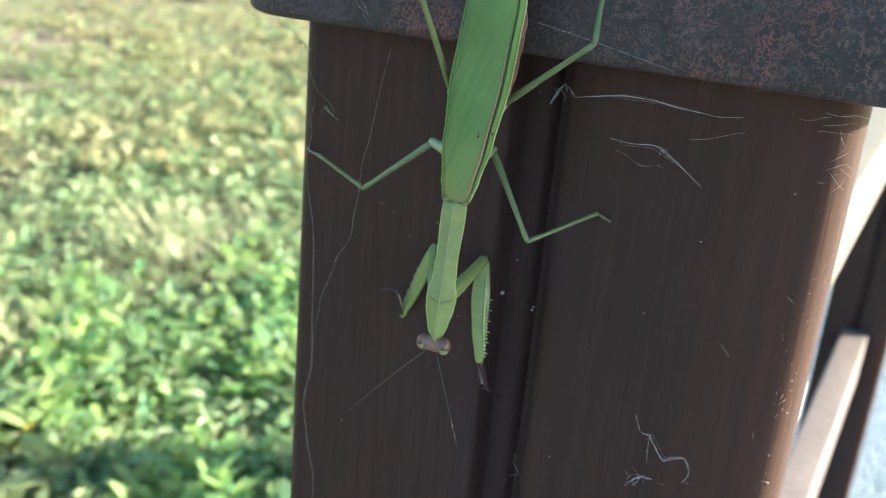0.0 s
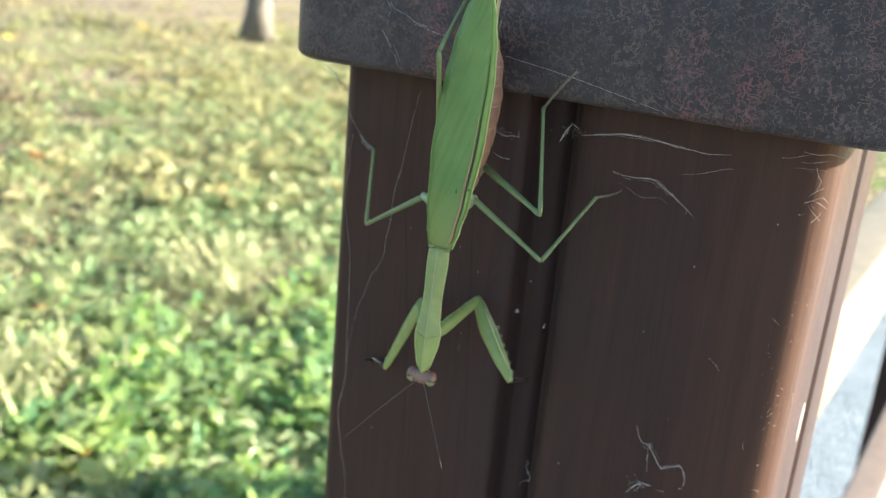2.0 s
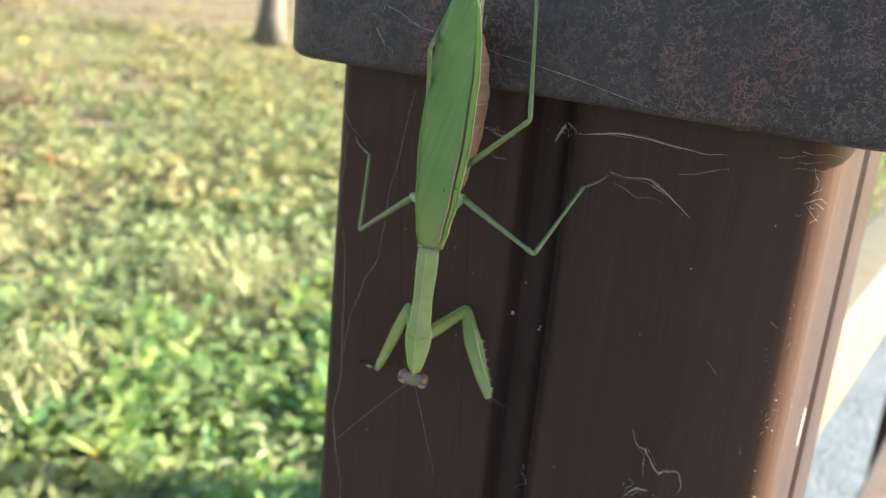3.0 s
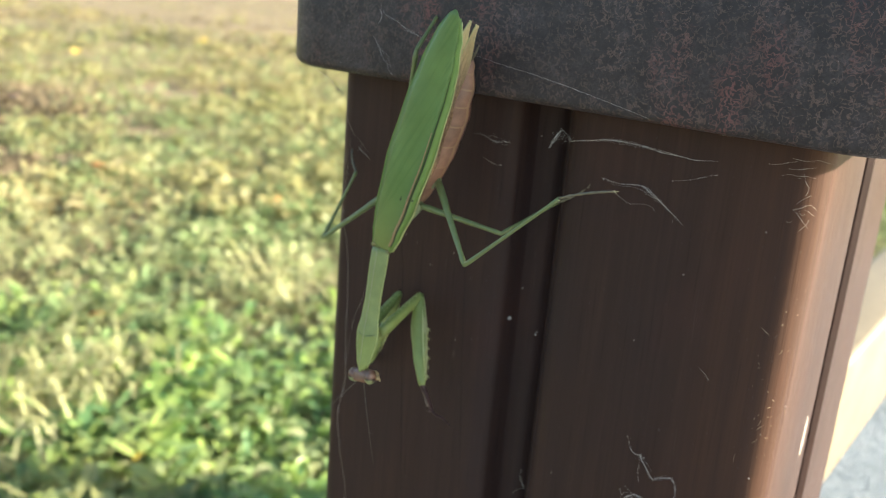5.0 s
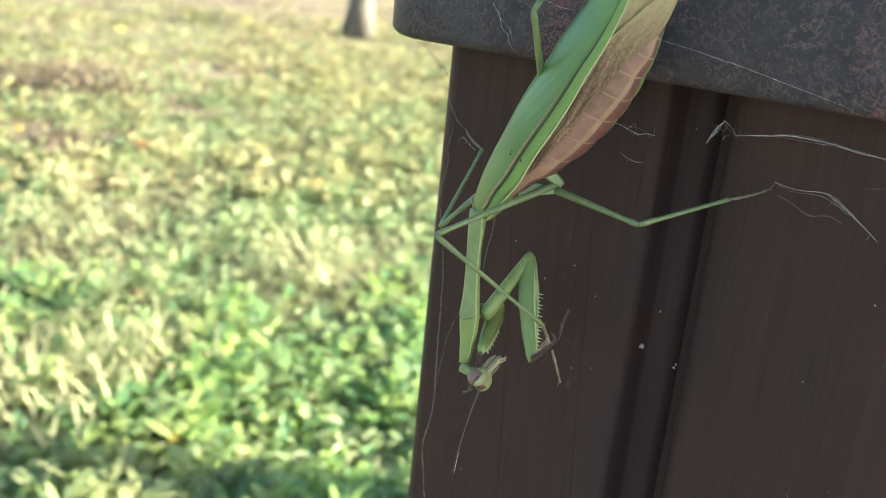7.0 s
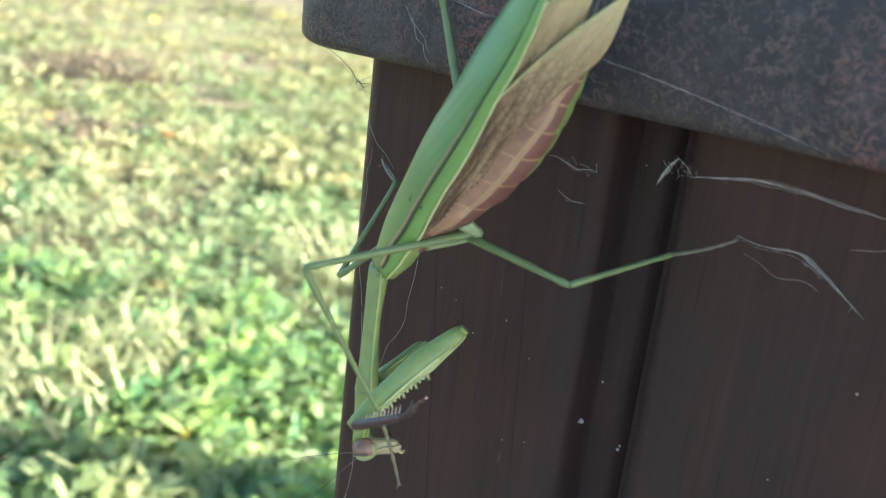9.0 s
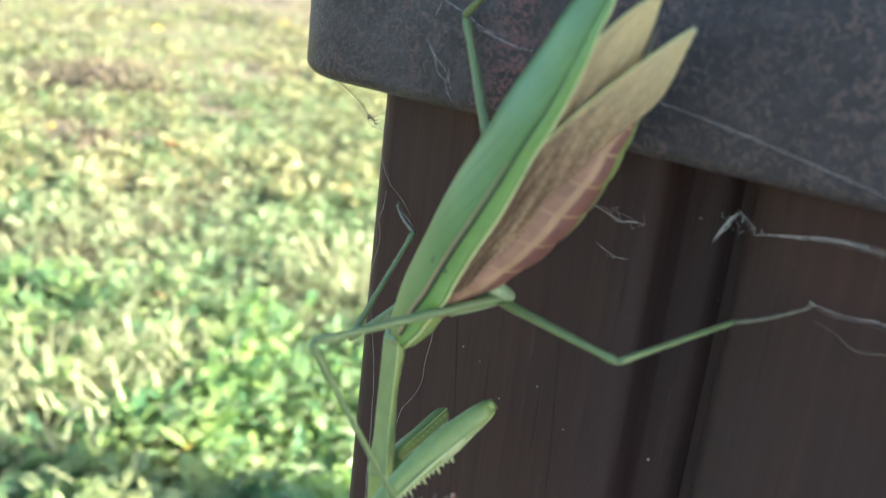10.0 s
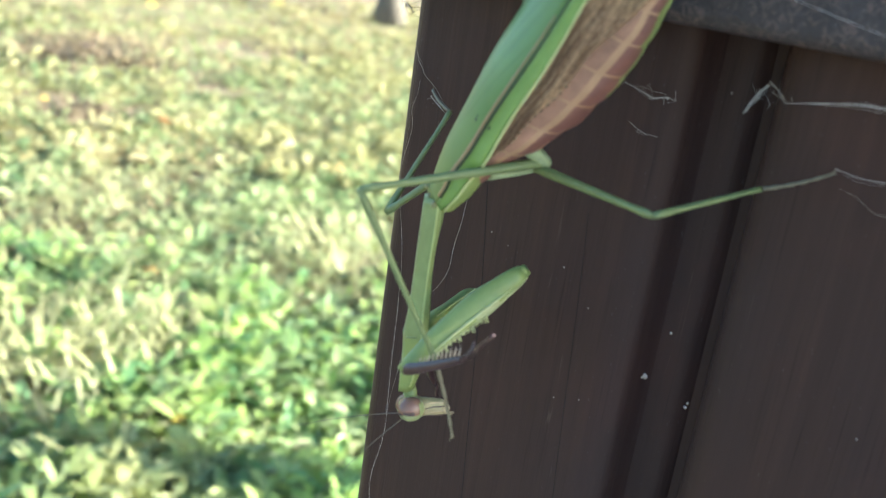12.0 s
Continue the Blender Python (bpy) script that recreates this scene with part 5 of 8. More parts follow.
build_ground()
build_lawn()
build_weeds()
fallen_leaf(-6.866, 6.825, 0.16, YELLOW_LEAF, "bright yellow fallen leaf on the lawn", 0)
fallen_leaf(-3.330, 2.650, 0.066, ORANGE_LEAF, "orange fallen leaf on the lawn", 47)
fallen_leaf(-2.420, 2.830, 0.05, DULL_ORANGE, "orange fallen leaf on the lawn", 94)
fallen_leaf(-6.653, 5.176, 0.14, YELLOW_LEAF, "yellow fallen leaf on the lawn", 141)
fallen_leaf(-3.873, 2.400, 0.06, YELLOW_LEAF, "dull yellow fallen leaf on the lawn", 188)
fallen_leaf(-1.933, 1.489, 0.05, ORANGE_LEAF, "orange fallen leaf among the groundcover", 235)
fallen_leaf(-1.256, 1.044, 0.04, YELLOW_LEAF, "yellow leaf among the groundcover", 282)
fallen_leaf(-5.043, 3.456, 0.12, TAN_FLANK, "pinkish dry fallen leaf on the lawn", 329)
build_fence()
build_tree(-6.20, 7.70, 0.125, 5, "slender tree standing on the sunlit lawn")
MANTIS = build_mantis()
build_webs()


# ---- everything that moves ----
def swing(rz, rx=0.0):
    """A turn about the root of the wings, in the body's space."""
    root = Vector((0, -6 * MM, -2 * MM))
    return Matrix.Translation(root) @ pose(0, 0, 0, rx, 0, rz) @ Matrix.Translation(-root)


def motions():
    shares = ((0, 1.0), (3, 1.0), (5, 0.95), (6, 0.8), (7, 0.55), (9, 0.0), (12, 0.0))
    late = ((0, 1.0), (3, 1.0), (5, 1.1), (6.5, 1.2), (7, 0.9), (9, 0.0), (12, 0.0))
    walk(MANTIS["abdomen"], [(t, swing(-1.8 * k)) for t, k in late])
    for key, sx, turn in (("antenna_a", -1, 33), ("antenna_b", 1, 57)):
        base = Vector((sx * 0.6, 2.1, 0.3)) * MM
        back = Matrix.Translation(base) @ pose(0, 0, 0, turn, 0, 0) @ Matrix.Translation(-base)
        rest = Matrix.Identity(4)
        walk(MANTIS[key], [(0, rest), (5.5, rest), (6, back), (12, back)])
    walk(MANTIS["outer_wing"], [(t, swing(3.0 * k, -2.2 * k)) for t, k in shares])
    walk(MANTIS["inner_wing"], [(t, swing(0.8 * k)) for t, k in shares])
    walk(MANTIS["body"], [
        (0, pose(0.04752, -0.01900, 1.07567, -98.8, -6.3, -161.2)),
        (0.5, pose(0.04640, -0.01900, 1.07388, -98.0, -4.4, -164.1)),
        (1, pose(0.04348, -0.01900, 1.06990, -98.1, -5.2, -163.5)),
        (1.5, pose(0.03981, -0.01900, 1.06879, -98.5, -7.1, -163.7)),
        (2, pose(0.04017, -0.01900, 1.06914, -98.1, -6.0, -164.4)),
        (2.5, pose(0.03920, -0.01900, 1.06900, -97.5, -4.1, -164.2)),
        (3, pose(0.03917, -0.01900, 1.06898, -97.6, -4.8, -164.5)),
        (4.8, pose(0.03125, -0.01900, 1.06759, -98.4, -15.3, -170.5)),
        (5, pose(0.02778, -0.01900, 1.06752, -97.5, -17.7, -174.6)),
        (5.2, pose(0.02485, -0.02050, 1.07040, -95.0, -22.8, 178.0)),
        (5.5, pose(0.02450, -0.02150, 1.07199, -87.6, -25.3, 164.7)),
        (6, pose(0.02515, -0.02250, 1.07397, -86.4, -23.6, 160.7)),
        (6.5, pose(0.02517, -0.02250, 1.07509, -84.0, -23.5, 154.8)),
        (7, pose(0.02515, -0.02250, 1.07707, -79.3, -26.3, 147.7)),
        (7.2, pose(0.02578, -0.02450, 1.07769, -77.3, -24.5, 141.8)),
        (8.8, pose(0.02654, -0.02450, 1.07639, -78.0, -24.3, 145.3)),
        (9, pose(0.02654, -0.02450, 1.07639, -78.0, -24.3, 145.3)),
        (9.5, pose(0.02654, -0.02450, 1.07639, -78.0, -24.3, 145.3)),
        (10, pose(0.02654, -0.02450, 1.07639, -78.0, -24.3, 145.3)),
        (10.5, pose(0.02654, -0.02450, 1.07639, -78.0, -24.3, 145.3)),
        (11, pose(0.02654, -0.02450, 1.07639, -78.0, -24.3, 145.3)),
        (11.5, pose(0.02654, -0.02450, 1.07639, -78.0, -24.3, 145.3)),
        (12, pose(0.02654, -0.02450, 1.07639, -78.0, -24.3, 145.3))])
    walk(MANTIS["pronotum"], [
        (0, pose(-0.00000, 0.00000, -0.00000, 10.0, 0.5, 3.7)),
        (0.5, pose(-0.00000, 0.00000, 0.00000, 8.9, 0.8, 3.2)),
        (1, pose(0.00000, 0.00000, -0.00000, 8.6, 0.2, 4.6)),
        (1.5, pose(-0.00000, 0.00000, 0.00000, 13.3, 0.1, 5.5)),
        (2, pose(-0.00000, 0.00000, 0.00000, 13.5, 0.7, 4.8)),
        (2.5, pose(0.00000, 0.00000, 0.00000, 13.1, 1.6, 3.3)),
        (3, pose(-0.00000, 0.00000, 0.00000, 13.8, 0.9, 4.9)),
        (4.8, pose(0.00000, 0.00000, -0.00000, 18.8, 4.7, 16.8)),
        (5, pose(0.00000, -0.00000, -0.00000, 17.4, 4.0, 19.3)),
        (5.2, pose(0.00000, 0.00000, 0.00000, 19.4, 0.1, 31.2)),
        (5.5, pose(-0.00000, 0.00000, 0.00000, 14.2, -0.1, 42.4)),
        (6, pose(0.00000, 0.00000, 0.00000, -3.8, 2.1, 28.5)),
        (6.5, pose(0.00000, 0.00000, -0.00000, -6.1, 2.6, 24.4)),
        (7, pose(-0.00000, 0.00000, 0.00000, -6.5, 2.6, 34.9)),
        (7.2, pose(-0.00000, -0.00000, 0.00000, -10.1, 1.3, 31.7)),
        (8.8, pose(0.00000, 0.00000, 0.00000, -9.7, 2.0, 27.4)),
        (9, pose(0.00000, 0.00000, 0.00000, -9.7, 2.0, 27.4)),
        (9.5, pose(0.00000, 0.00000, 0.00000, -9.7, 2.0, 27.4)),
        (10, pose(0.00000, 0.00000, 0.00000, -9.7, 2.0, 27.4)),
        (10.5, pose(0.00000, 0.00000, 0.00000, -9.7, 2.0, 27.4)),
        (11, pose(0.00000, 0.00000, 0.00000, -9.7, 2.0, 27.4)),
        (11.5, pose(0.00000, 0.00000, 0.00000, -9.7, 2.0, 27.4)),
        (12, pose(0.00000, 0.00000, 0.00000, -9.7, 2.0, 27.4))])
    walk(MANTIS["head"], [
        (0, pose(-0.00176, 0.02812, 0.00435, 29.7, 13.0, 5.3)),
        (0.5, pose(-0.00151, 0.02821, 0.00380, 27.9, 12.4, 4.6)),
        (1, pose(-0.00224, 0.02818, 0.00367, 27.2, 10.2, 3.8)),
        (1.5, pose(-0.00267, 0.02774, 0.00599, 27.5, 7.6, 4.6)),
        (2, pose(-0.00227, 0.02776, 0.00608, 27.0, 6.2, 3.2)),
        (2.5, pose(-0.00145, 0.02786, 0.00588, 26.3, 5.4, 0.7)),
        (3, pose(-0.00231, 0.02773, 0.00621, 26.4, 5.1, 1.6)),
        (4.8, pose(-0.00719, 0.02621, 0.00861, 26.5, 3.2, 17.2)),
        (5, pose(-0.00851, 0.02602, 0.00795, 22.7, 4.7, 27.4)),
        (5.2, pose(-0.01402, 0.02316, 0.00892, 14.0, 11.3, 42.3)),
        (5.5, pose(-0.01873, 0.02052, 0.00639, 19.8, 30.2, 40.9)),
        (6, pose(-0.01642, 0.02728, -0.00300, -21.4, 45.2, 73.6)),
        (6.5, pose(-0.01528, 0.02803, -0.00500, -22.8, 43.0, 70.9)),
        (7, pose(-0.01867, 0.02436, -0.00524, -43.5, 47.2, 67.6)),
        (7.2, pose(-0.01716, 0.02500, -0.00703, -47.2, 42.2, 66.7)),
        (8.8, pose(-0.01304, 0.02477, -0.00540, -14.6, 22.2, 42.2)),
        (9, pose(-0.01304, 0.02477, -0.00540, -14.6, 22.2, 42.2)),
        (9.5, pose(-0.01304, 0.02477, -0.00540, -14.6, 22.2, 42.2)),
        (10, pose(-0.01304, 0.02477, -0.00540, -14.6, 22.2, 42.2)),
        (10.5, pose(-0.01304, 0.02477, -0.00540, -14.6, 22.2, 42.2)),
        (11, pose(-0.01304, 0.02477, -0.00540, -14.6, 22.2, 42.2)),
        (11.5, pose(-0.01345, 0.02555, -0.00557, -14.6, 22.2, 42.2)),
        (12, pose(-0.01370, 0.02602, -0.00568, -14.6, 22.2, 42.2))])
    walk(MANTIS["LM_coxa"], [
        (0, pose(-0.00180, -0.00750, -0.00420, -63.1, 0.0, 97.8)),
        (0.5, pose(-0.00180, -0.00750, -0.00420, -57.7, 3.3, 99.7)),
        (0.67, pose(-0.00180, -0.00750, -0.00420, -31.7, 17.6, 114.3)),
        (0.83, pose(-0.00180, -0.00750, -0.00420, -1.0, 23.4, 135.0)),
        (1, pose(-0.00180, -0.00750, -0.00420, 29.8, 18.3, 156.0)),
        (1.5, pose(-0.00180, -0.00750, -0.00420, 23.8, 19.8, 152.7)),
        (2, pose(-0.00180, -0.00750, -0.00420, 23.0, 18.7, 155.4)),
        (2.5, pose(-0.00180, -0.00750, -0.00420, 26.5, 19.5, 153.7)),
        (3, pose(-0.00180, -0.00750, -0.00420, 24.0, 18.9, 155.1)),
        (4.8, pose(-0.00180, -0.00750, -0.00420, 11.6, 18.4, 156.6)),
        (5, pose(-0.00180, -0.00750, -0.00420, 13.6, 18.0, 158.3)),
        (5.2, pose(-0.00180, -0.00750, -0.00420, 14.9, 18.3, 157.3)),
        (5.3, pose(-0.00180, -0.00750, -0.00420, -19.7, 18.2, 154.6)),
        (5.4, pose(-0.00180, -0.00750, -0.00420, -54.2, 16.7, 152.5)),
        (5.5, pose(-0.00180, -0.00750, -0.00420, -88.3, 14.3, 151.7)),
        (6, pose(-0.00180, -0.00750, -0.00420, -40.2, -7.0, 141.4)),
        (6.5, pose(-0.00180, -0.00750, -0.00420, -58.0, -3.4, 144.6)),
        (7, pose(-0.00180, -0.00750, -0.00420, -64.9, 0.5, 146.7)),
        (7.2, pose(-0.00180, -0.00750, -0.00420, -60.2, 3.9, 148.5)),
        (8.8, pose(-0.00180, -0.00750, -0.00420, -75.8, 13.7, 152.4)),
        (9, pose(-0.00180, -0.00750, -0.00420, -75.8, 13.7, 152.4)),
        (9.5, pose(-0.00180, -0.00750, -0.00420, -75.8, 13.7, 152.4)),
        (10, pose(-0.00180, -0.00750, -0.00420, -75.8, 13.7, 152.4)),
        (10.5, pose(-0.00180, -0.00750, -0.00420, -75.8, 13.7, 152.4)),
        (11, pose(-0.00180, -0.00750, -0.00420, -75.8, 13.7, 152.4)),
        (11.5, pose(-0.00180, -0.00750, -0.00420, -75.8, 13.7, 152.4)),
        (12, pose(-0.00180, -0.00750, -0.00420, -75.8, 13.7, 152.4))])
    walk(MANTIS["LM_femur"], [
        (0, pose(-0.00472, -0.00790, -0.00999, 41.5, 0.0, 42.4)),
        (0.5, pose(-0.00518, -0.00840, -0.00968, 40.1, -0.1, 42.5)),
        (1, pose(-0.00502, -0.01224, -0.00113, 29.7, -3.5, 47.4)),
        (1.5, pose(-0.00532, -0.01237, -0.00173, 18.2, -2.2, 44.5)),
        (2, pose(-0.00503, -0.01260, -0.00179, 21.8, -9.6, 64.8)),
        (2.5, pose(-0.00524, -0.01229, -0.00146, 21.8, -11.6, 69.8)),
        (3, pose(-0.00508, -0.01252, -0.00170, 21.1, -11.1, 68.5)),
        (4.8, pose(-0.00471, -0.01318, -0.00296, 11.3, -17.9, 92.4)),
        (5, pose(-0.00457, -0.01320, -0.00275, 0.6, -18.8, 101.0)),
        (5.2, pose(-0.00471, -0.01309, -0.00261, -14.6, -17.6, 111.2)),
        (5.5, pose(-0.00048, -0.00844, -0.01050, -21.0, -16.0, 116.5)),
        (6, pose(-0.00529, -0.01107, -0.00836, -6.8, -16.4, 114.6)),
        (6.5, pose(-0.00406, -0.01011, -0.00970, -9.3, -16.3, 115.7)),
        (7, pose(-0.00327, -0.00983, -0.01008, -11.0, -15.7, 119.2)),
        (7.2, pose(-0.00316, -0.01045, -0.00983, -14.2, -15.2, 121.5)),
        (8.8, pose(-0.00122, -0.00960, -0.01032, -18.9, -15.1, 121.7)),
        (9, pose(-0.00122, -0.00960, -0.01032, -18.9, -15.1, 121.7)),
        (9.5, pose(-0.00122, -0.00960, -0.01032, -18.9, -15.1, 121.7)),
        (10, pose(-0.00122, -0.00960, -0.01032, -18.9, -15.1, 121.7)),
        (10.5, pose(-0.00122, -0.00960, -0.01032, -18.9, -15.1, 121.7)),
        (11, pose(-0.00122, -0.00960, -0.01032, -18.9, -15.1, 121.7)),
        (11.5, pose(-0.00122, -0.00960, -0.01032, -18.9, -15.1, 121.7)),
        (12, pose(-0.00122, -0.00960, -0.01032, -18.9, -15.1, 121.7))])
    walk(MANTIS["LM_tibia"], [
        (0, pose(-0.01481, 0.00315, 0.00327, -42.9, 0.0, 104.1)),
        (0.5, pose(-0.01554, 0.00287, 0.00320, -41.1, 1.5, 105.7)),
        (1, pose(-0.01821, -0.00092, 0.00877, -53.1, 3.2, 107.4)),
        (1.5, pose(-0.01880, 0.00101, 0.00453, -16.2, -9.9, 88.7)),
        (2, pose(-0.02237, -0.00582, 0.00551, -34.7, 15.7, 138.5)),
        (2.5, pose(-0.02318, -0.00729, 0.00582, -42.3, 15.6, 138.4)),
        (3, pose(-0.02294, -0.00697, 0.00538, -41.6, 16.1, 139.0)),
        (4.8, pose(-0.02425, -0.01521, 0.00077, -68.3, 3.3, 129.9)),
        (5, pose(-0.02419, -0.01707, -0.00255, -70.0, 1.7, 129.3)),
        (5.2, pose(-0.02330, -0.01868, -0.00742, -70.4, 4.8, 130.5)),
        (5.5, pose(-0.01807, -0.01500, -0.01740, -18.9, 16.7, 142.5)),
        (6, pose(-0.02364, -0.01871, -0.01063, -72.3, 12.7, 138.5)),
        (6.5, pose(-0.02224, -0.01784, -0.01281, -78.3, 14.8, 139.1)),
        (7, pose(-0.02091, -0.01852, -0.01377, -75.4, 19.0, 140.1)),
        (7.2, pose(-0.02036, -0.01949, -0.01458, -84.9, 20.5, 140.4)),
        (8.8, pose(-0.01821, -0.01810, -0.01656, -85.9, 21.3, 140.5)),
        (9, pose(-0.01821, -0.01810, -0.01656, -85.9, 21.3, 140.5)),
        (9.5, pose(-0.01821, -0.01810, -0.01656, -85.9, 21.3, 140.5)),
        (10, pose(-0.01821, -0.01810, -0.01656, -85.9, 21.3, 140.5)),
        (10.5, pose(-0.01821, -0.01810, -0.01656, -85.9, 21.3, 140.5)),
        (11, pose(-0.01821, -0.01810, -0.01656, -85.9, 21.3, 140.5)),
        (11.5, pose(-0.01821, -0.01810, -0.01656, -85.9, 21.3, 140.5)),
        (12, pose(-0.01821, -0.01810, -0.01656, -85.9, 21.3, 140.5))])
    walk(MANTIS["LM_tarsus"], [
        (0, pose(-0.02746, -0.00003, -0.00885, -21.6, 0.0, 63.1)),
        (0.5, pose(-0.02837, -0.00106, -0.00849, -29.2, 0.8, 64.8)),
        (1, pose(-0.02816, -0.00488, -0.00545, -26.5, 10.0, 82.1)),
        (1.5, pose(-0.03586, 0.00227, -0.00038, -25.3, -0.5, 60.7)),
        (2, pose(-0.03002, -0.01860, -0.00424, -60.0, 9.5, 71.5)),
        (2.5, pose(-0.02950, -0.01927, -0.00573, -64.0, 16.2, 75.2)),
        (3, pose(-0.02919, -0.01917, -0.00597, -63.7, 17.8, 76.0)),
        (4.8, pose(-0.02868, -0.02015, -0.01575, -19.5, 60.3, 131.4)),
        (5, pose(-0.02858, -0.02131, -0.01927, 0.8, 61.3, 144.2)),
        (5.2, pose(-0.02692, -0.02363, -0.02413, -11.9, 60.7, 131.6)),
        (5.5, pose(-0.02699, -0.02937, -0.02293, -86.2, 18.5, 87.5)),
        (6, pose(-0.02444, -0.02524, -0.02717, -74.7, 34.2, 90.4)),
        (6.5, pose(-0.02124, -0.02348, -0.02967, -70.5, 39.0, 92.3)),
        (7, pose(-0.01949, -0.02556, -0.03006, -93.6, 23.6, 89.8)),
        (7.2, pose(-0.01659, -0.02465, -0.03119, -96.0, 22.3, 89.9)),
        (8.8, pose(-0.01405, -0.02319, -0.03310, -65.8, 51.9, 95.8)),
        (9, pose(-0.01405, -0.02319, -0.03310, -65.8, 51.9, 95.8)),
        (9.5, pose(-0.01405, -0.02319, -0.03310, -65.8, 51.9, 95.8)),
        (10, pose(-0.01405, -0.02319, -0.03310, -65.8, 51.9, 95.8)),
        (10.5, pose(-0.01405, -0.02319, -0.03310, -65.8, 51.9, 95.8)),
        (11, pose(-0.01405, -0.02319, -0.03310, -65.8, 51.9, 95.8)),
        (11.5, pose(-0.01405, -0.02319, -0.03310, -65.8, 51.9, 95.8)),
        (12, pose(-0.01405, -0.02319, -0.03310, -65.8, 51.9, 95.8))])
    walk(MANTIS["LH_coxa"], [
        (0, pose(-0.00200, -0.01380, -0.00520, -4.9, 0.0, 151.3)),
        (0.5, pose(-0.00200, -0.01380, -0.00520, 15.7, -0.2, 153.0)),
        (1, pose(-0.00200, -0.01380, -0.00520, 16.2, -0.5, 154.3)),
        (1.5, pose(-0.00200, -0.01380, -0.00520, -21.7, -1.1, 142.1)),
        (2, pose(-0.00200, -0.01380, -0.00520, -39.1, -0.3, 143.4)),
        (2.5, pose(-0.00200, -0.01380, -0.00520, 20.3, 0.6, 149.1)),
        (3, pose(-0.00200, -0.01380, -0.00520, 15.8, -0.7, 153.1)),
        (3.6, pose(-0.00200, -0.01380, -0.00520, -11.6, -0.7, 153.4)),
        (4.2, pose(-0.00200, -0.01380, -0.00520, -39.0, -0.6, 153.6)),
        (4.8, pose(-0.00200, -0.01380, -0.00520, -66.4, -0.3, 153.8)),
        (5, pose(-0.00200, -0.01380, -0.00520, -12.6, -3.9, 149.5)),
        (5.2, pose(-0.00200, -0.01380, -0.00520, -13.1, -7.9, 132.2)),
        (5.5, pose(-0.00200, -0.01380, -0.00520, -8.5, -11.7, 111.8)),
        (6, pose(-0.00200, -0.01380, -0.00520, -69.2, -23.3, 96.9)),
        (6.5, pose(-0.00200, -0.01380, -0.00520, -78.1, -22.1, 97.3)),
        (7, pose(-0.00200, -0.01380, -0.00520, -81.9, -26.8, 96.4)),
        (7.2, pose(-0.00200, -0.01380, -0.00520, -82.0, -22.8, 97.0)),
        (8.8, pose(-0.00200, -0.01380, -0.00520, -89.2, -23.2, 96.9)),
        (9, pose(-0.00200, -0.01380, -0.00520, -89.2, -23.2, 96.9)),
        (9.5, pose(-0.00200, -0.01380, -0.00520, -89.2, -23.2, 96.9)),
        (10, pose(-0.00200, -0.01380, -0.00520, -89.2, -23.2, 96.9)),
        (10.5, pose(-0.00200, -0.01380, -0.00520, -89.2, -23.2, 96.9)),
        (11, pose(-0.00200, -0.01380, -0.00520, -89.2, -23.2, 96.9)),
        (11.5, pose(-0.00200, -0.01380, -0.00520, -89.2, -23.2, 96.9)),
        (12, pose(-0.00200, -0.01380, -0.00520, -89.2, -23.2, 96.9))])
    walk(MANTIS["LH_femur"], [
        (0, pose(-0.00487, -0.01904, -0.00571, 33.7, 0.0, 146.4)),
        (0.5, pose(-0.00462, -0.01895, -0.00358, 47.6, 2.2, 143.9)),
        (1, pose(-0.00449, -0.01900, -0.00353, 45.1, 14.2, 132.4)),
        (1.5, pose(-0.00546, -0.01817, -0.00742, 56.4, 23.7, 124.2)),
        (2, pose(-0.00479, -0.01753, -0.00899, 59.5, 20.8, 126.1)),
        (2.5, pose(-0.00491, -0.01861, -0.00311, 38.1, 5.0, 140.2)),
        (3, pose(-0.00460, -0.01896, -0.00357, 34.8, 2.0, 144.2)),
        (4.8, pose(-0.00309, -0.01594, -0.01070, 63.2, 33.7, 116.2)),
        (5, pose(-0.00505, -0.01880, -0.00651, 55.8, 32.4, 117.1)),
        (5.2, pose(-0.00645, -0.01759, -0.00655, 62.2, 30.7, 118.4)),
        (5.5, pose(-0.00758, -0.01584, -0.00606, 72.9, 22.3, 122.2)),
        (6, pose(-0.00438, -0.01185, -0.01035, 89.2, 15.9, 123.3)),
        (6.5, pose(-0.00351, -0.01176, -0.01064, 93.0, 19.0, 123.4)),
        (7, pose(-0.00314, -0.01123, -0.01050, 89.9, 26.0, 128.4)),
        (7.2, pose(-0.00311, -0.01162, -0.01068, 81.0, 31.4, 127.9)),
        (8.8, pose(-0.00237, -0.01146, -0.01071, 89.3, 18.9, 129.1)),
        (9, pose(-0.00237, -0.01146, -0.01071, 89.3, 18.9, 129.1)),
        (9.5, pose(-0.00237, -0.01146, -0.01071, 89.3, 18.9, 129.1)),
        (10, pose(-0.00237, -0.01146, -0.01071, 89.3, 18.9, 129.1)),
        (10.5, pose(-0.00237, -0.01146, -0.01071, 89.3, 18.9, 129.1)),
        (11, pose(-0.00237, -0.01146, -0.01071, 89.3, 18.9, 129.1)),
        (11.5, pose(-0.00237, -0.01146, -0.01071, 89.3, 18.9, 129.1)),
        (12, pose(-0.00237, -0.01146, -0.01071, 89.3, 18.9, 129.1))])
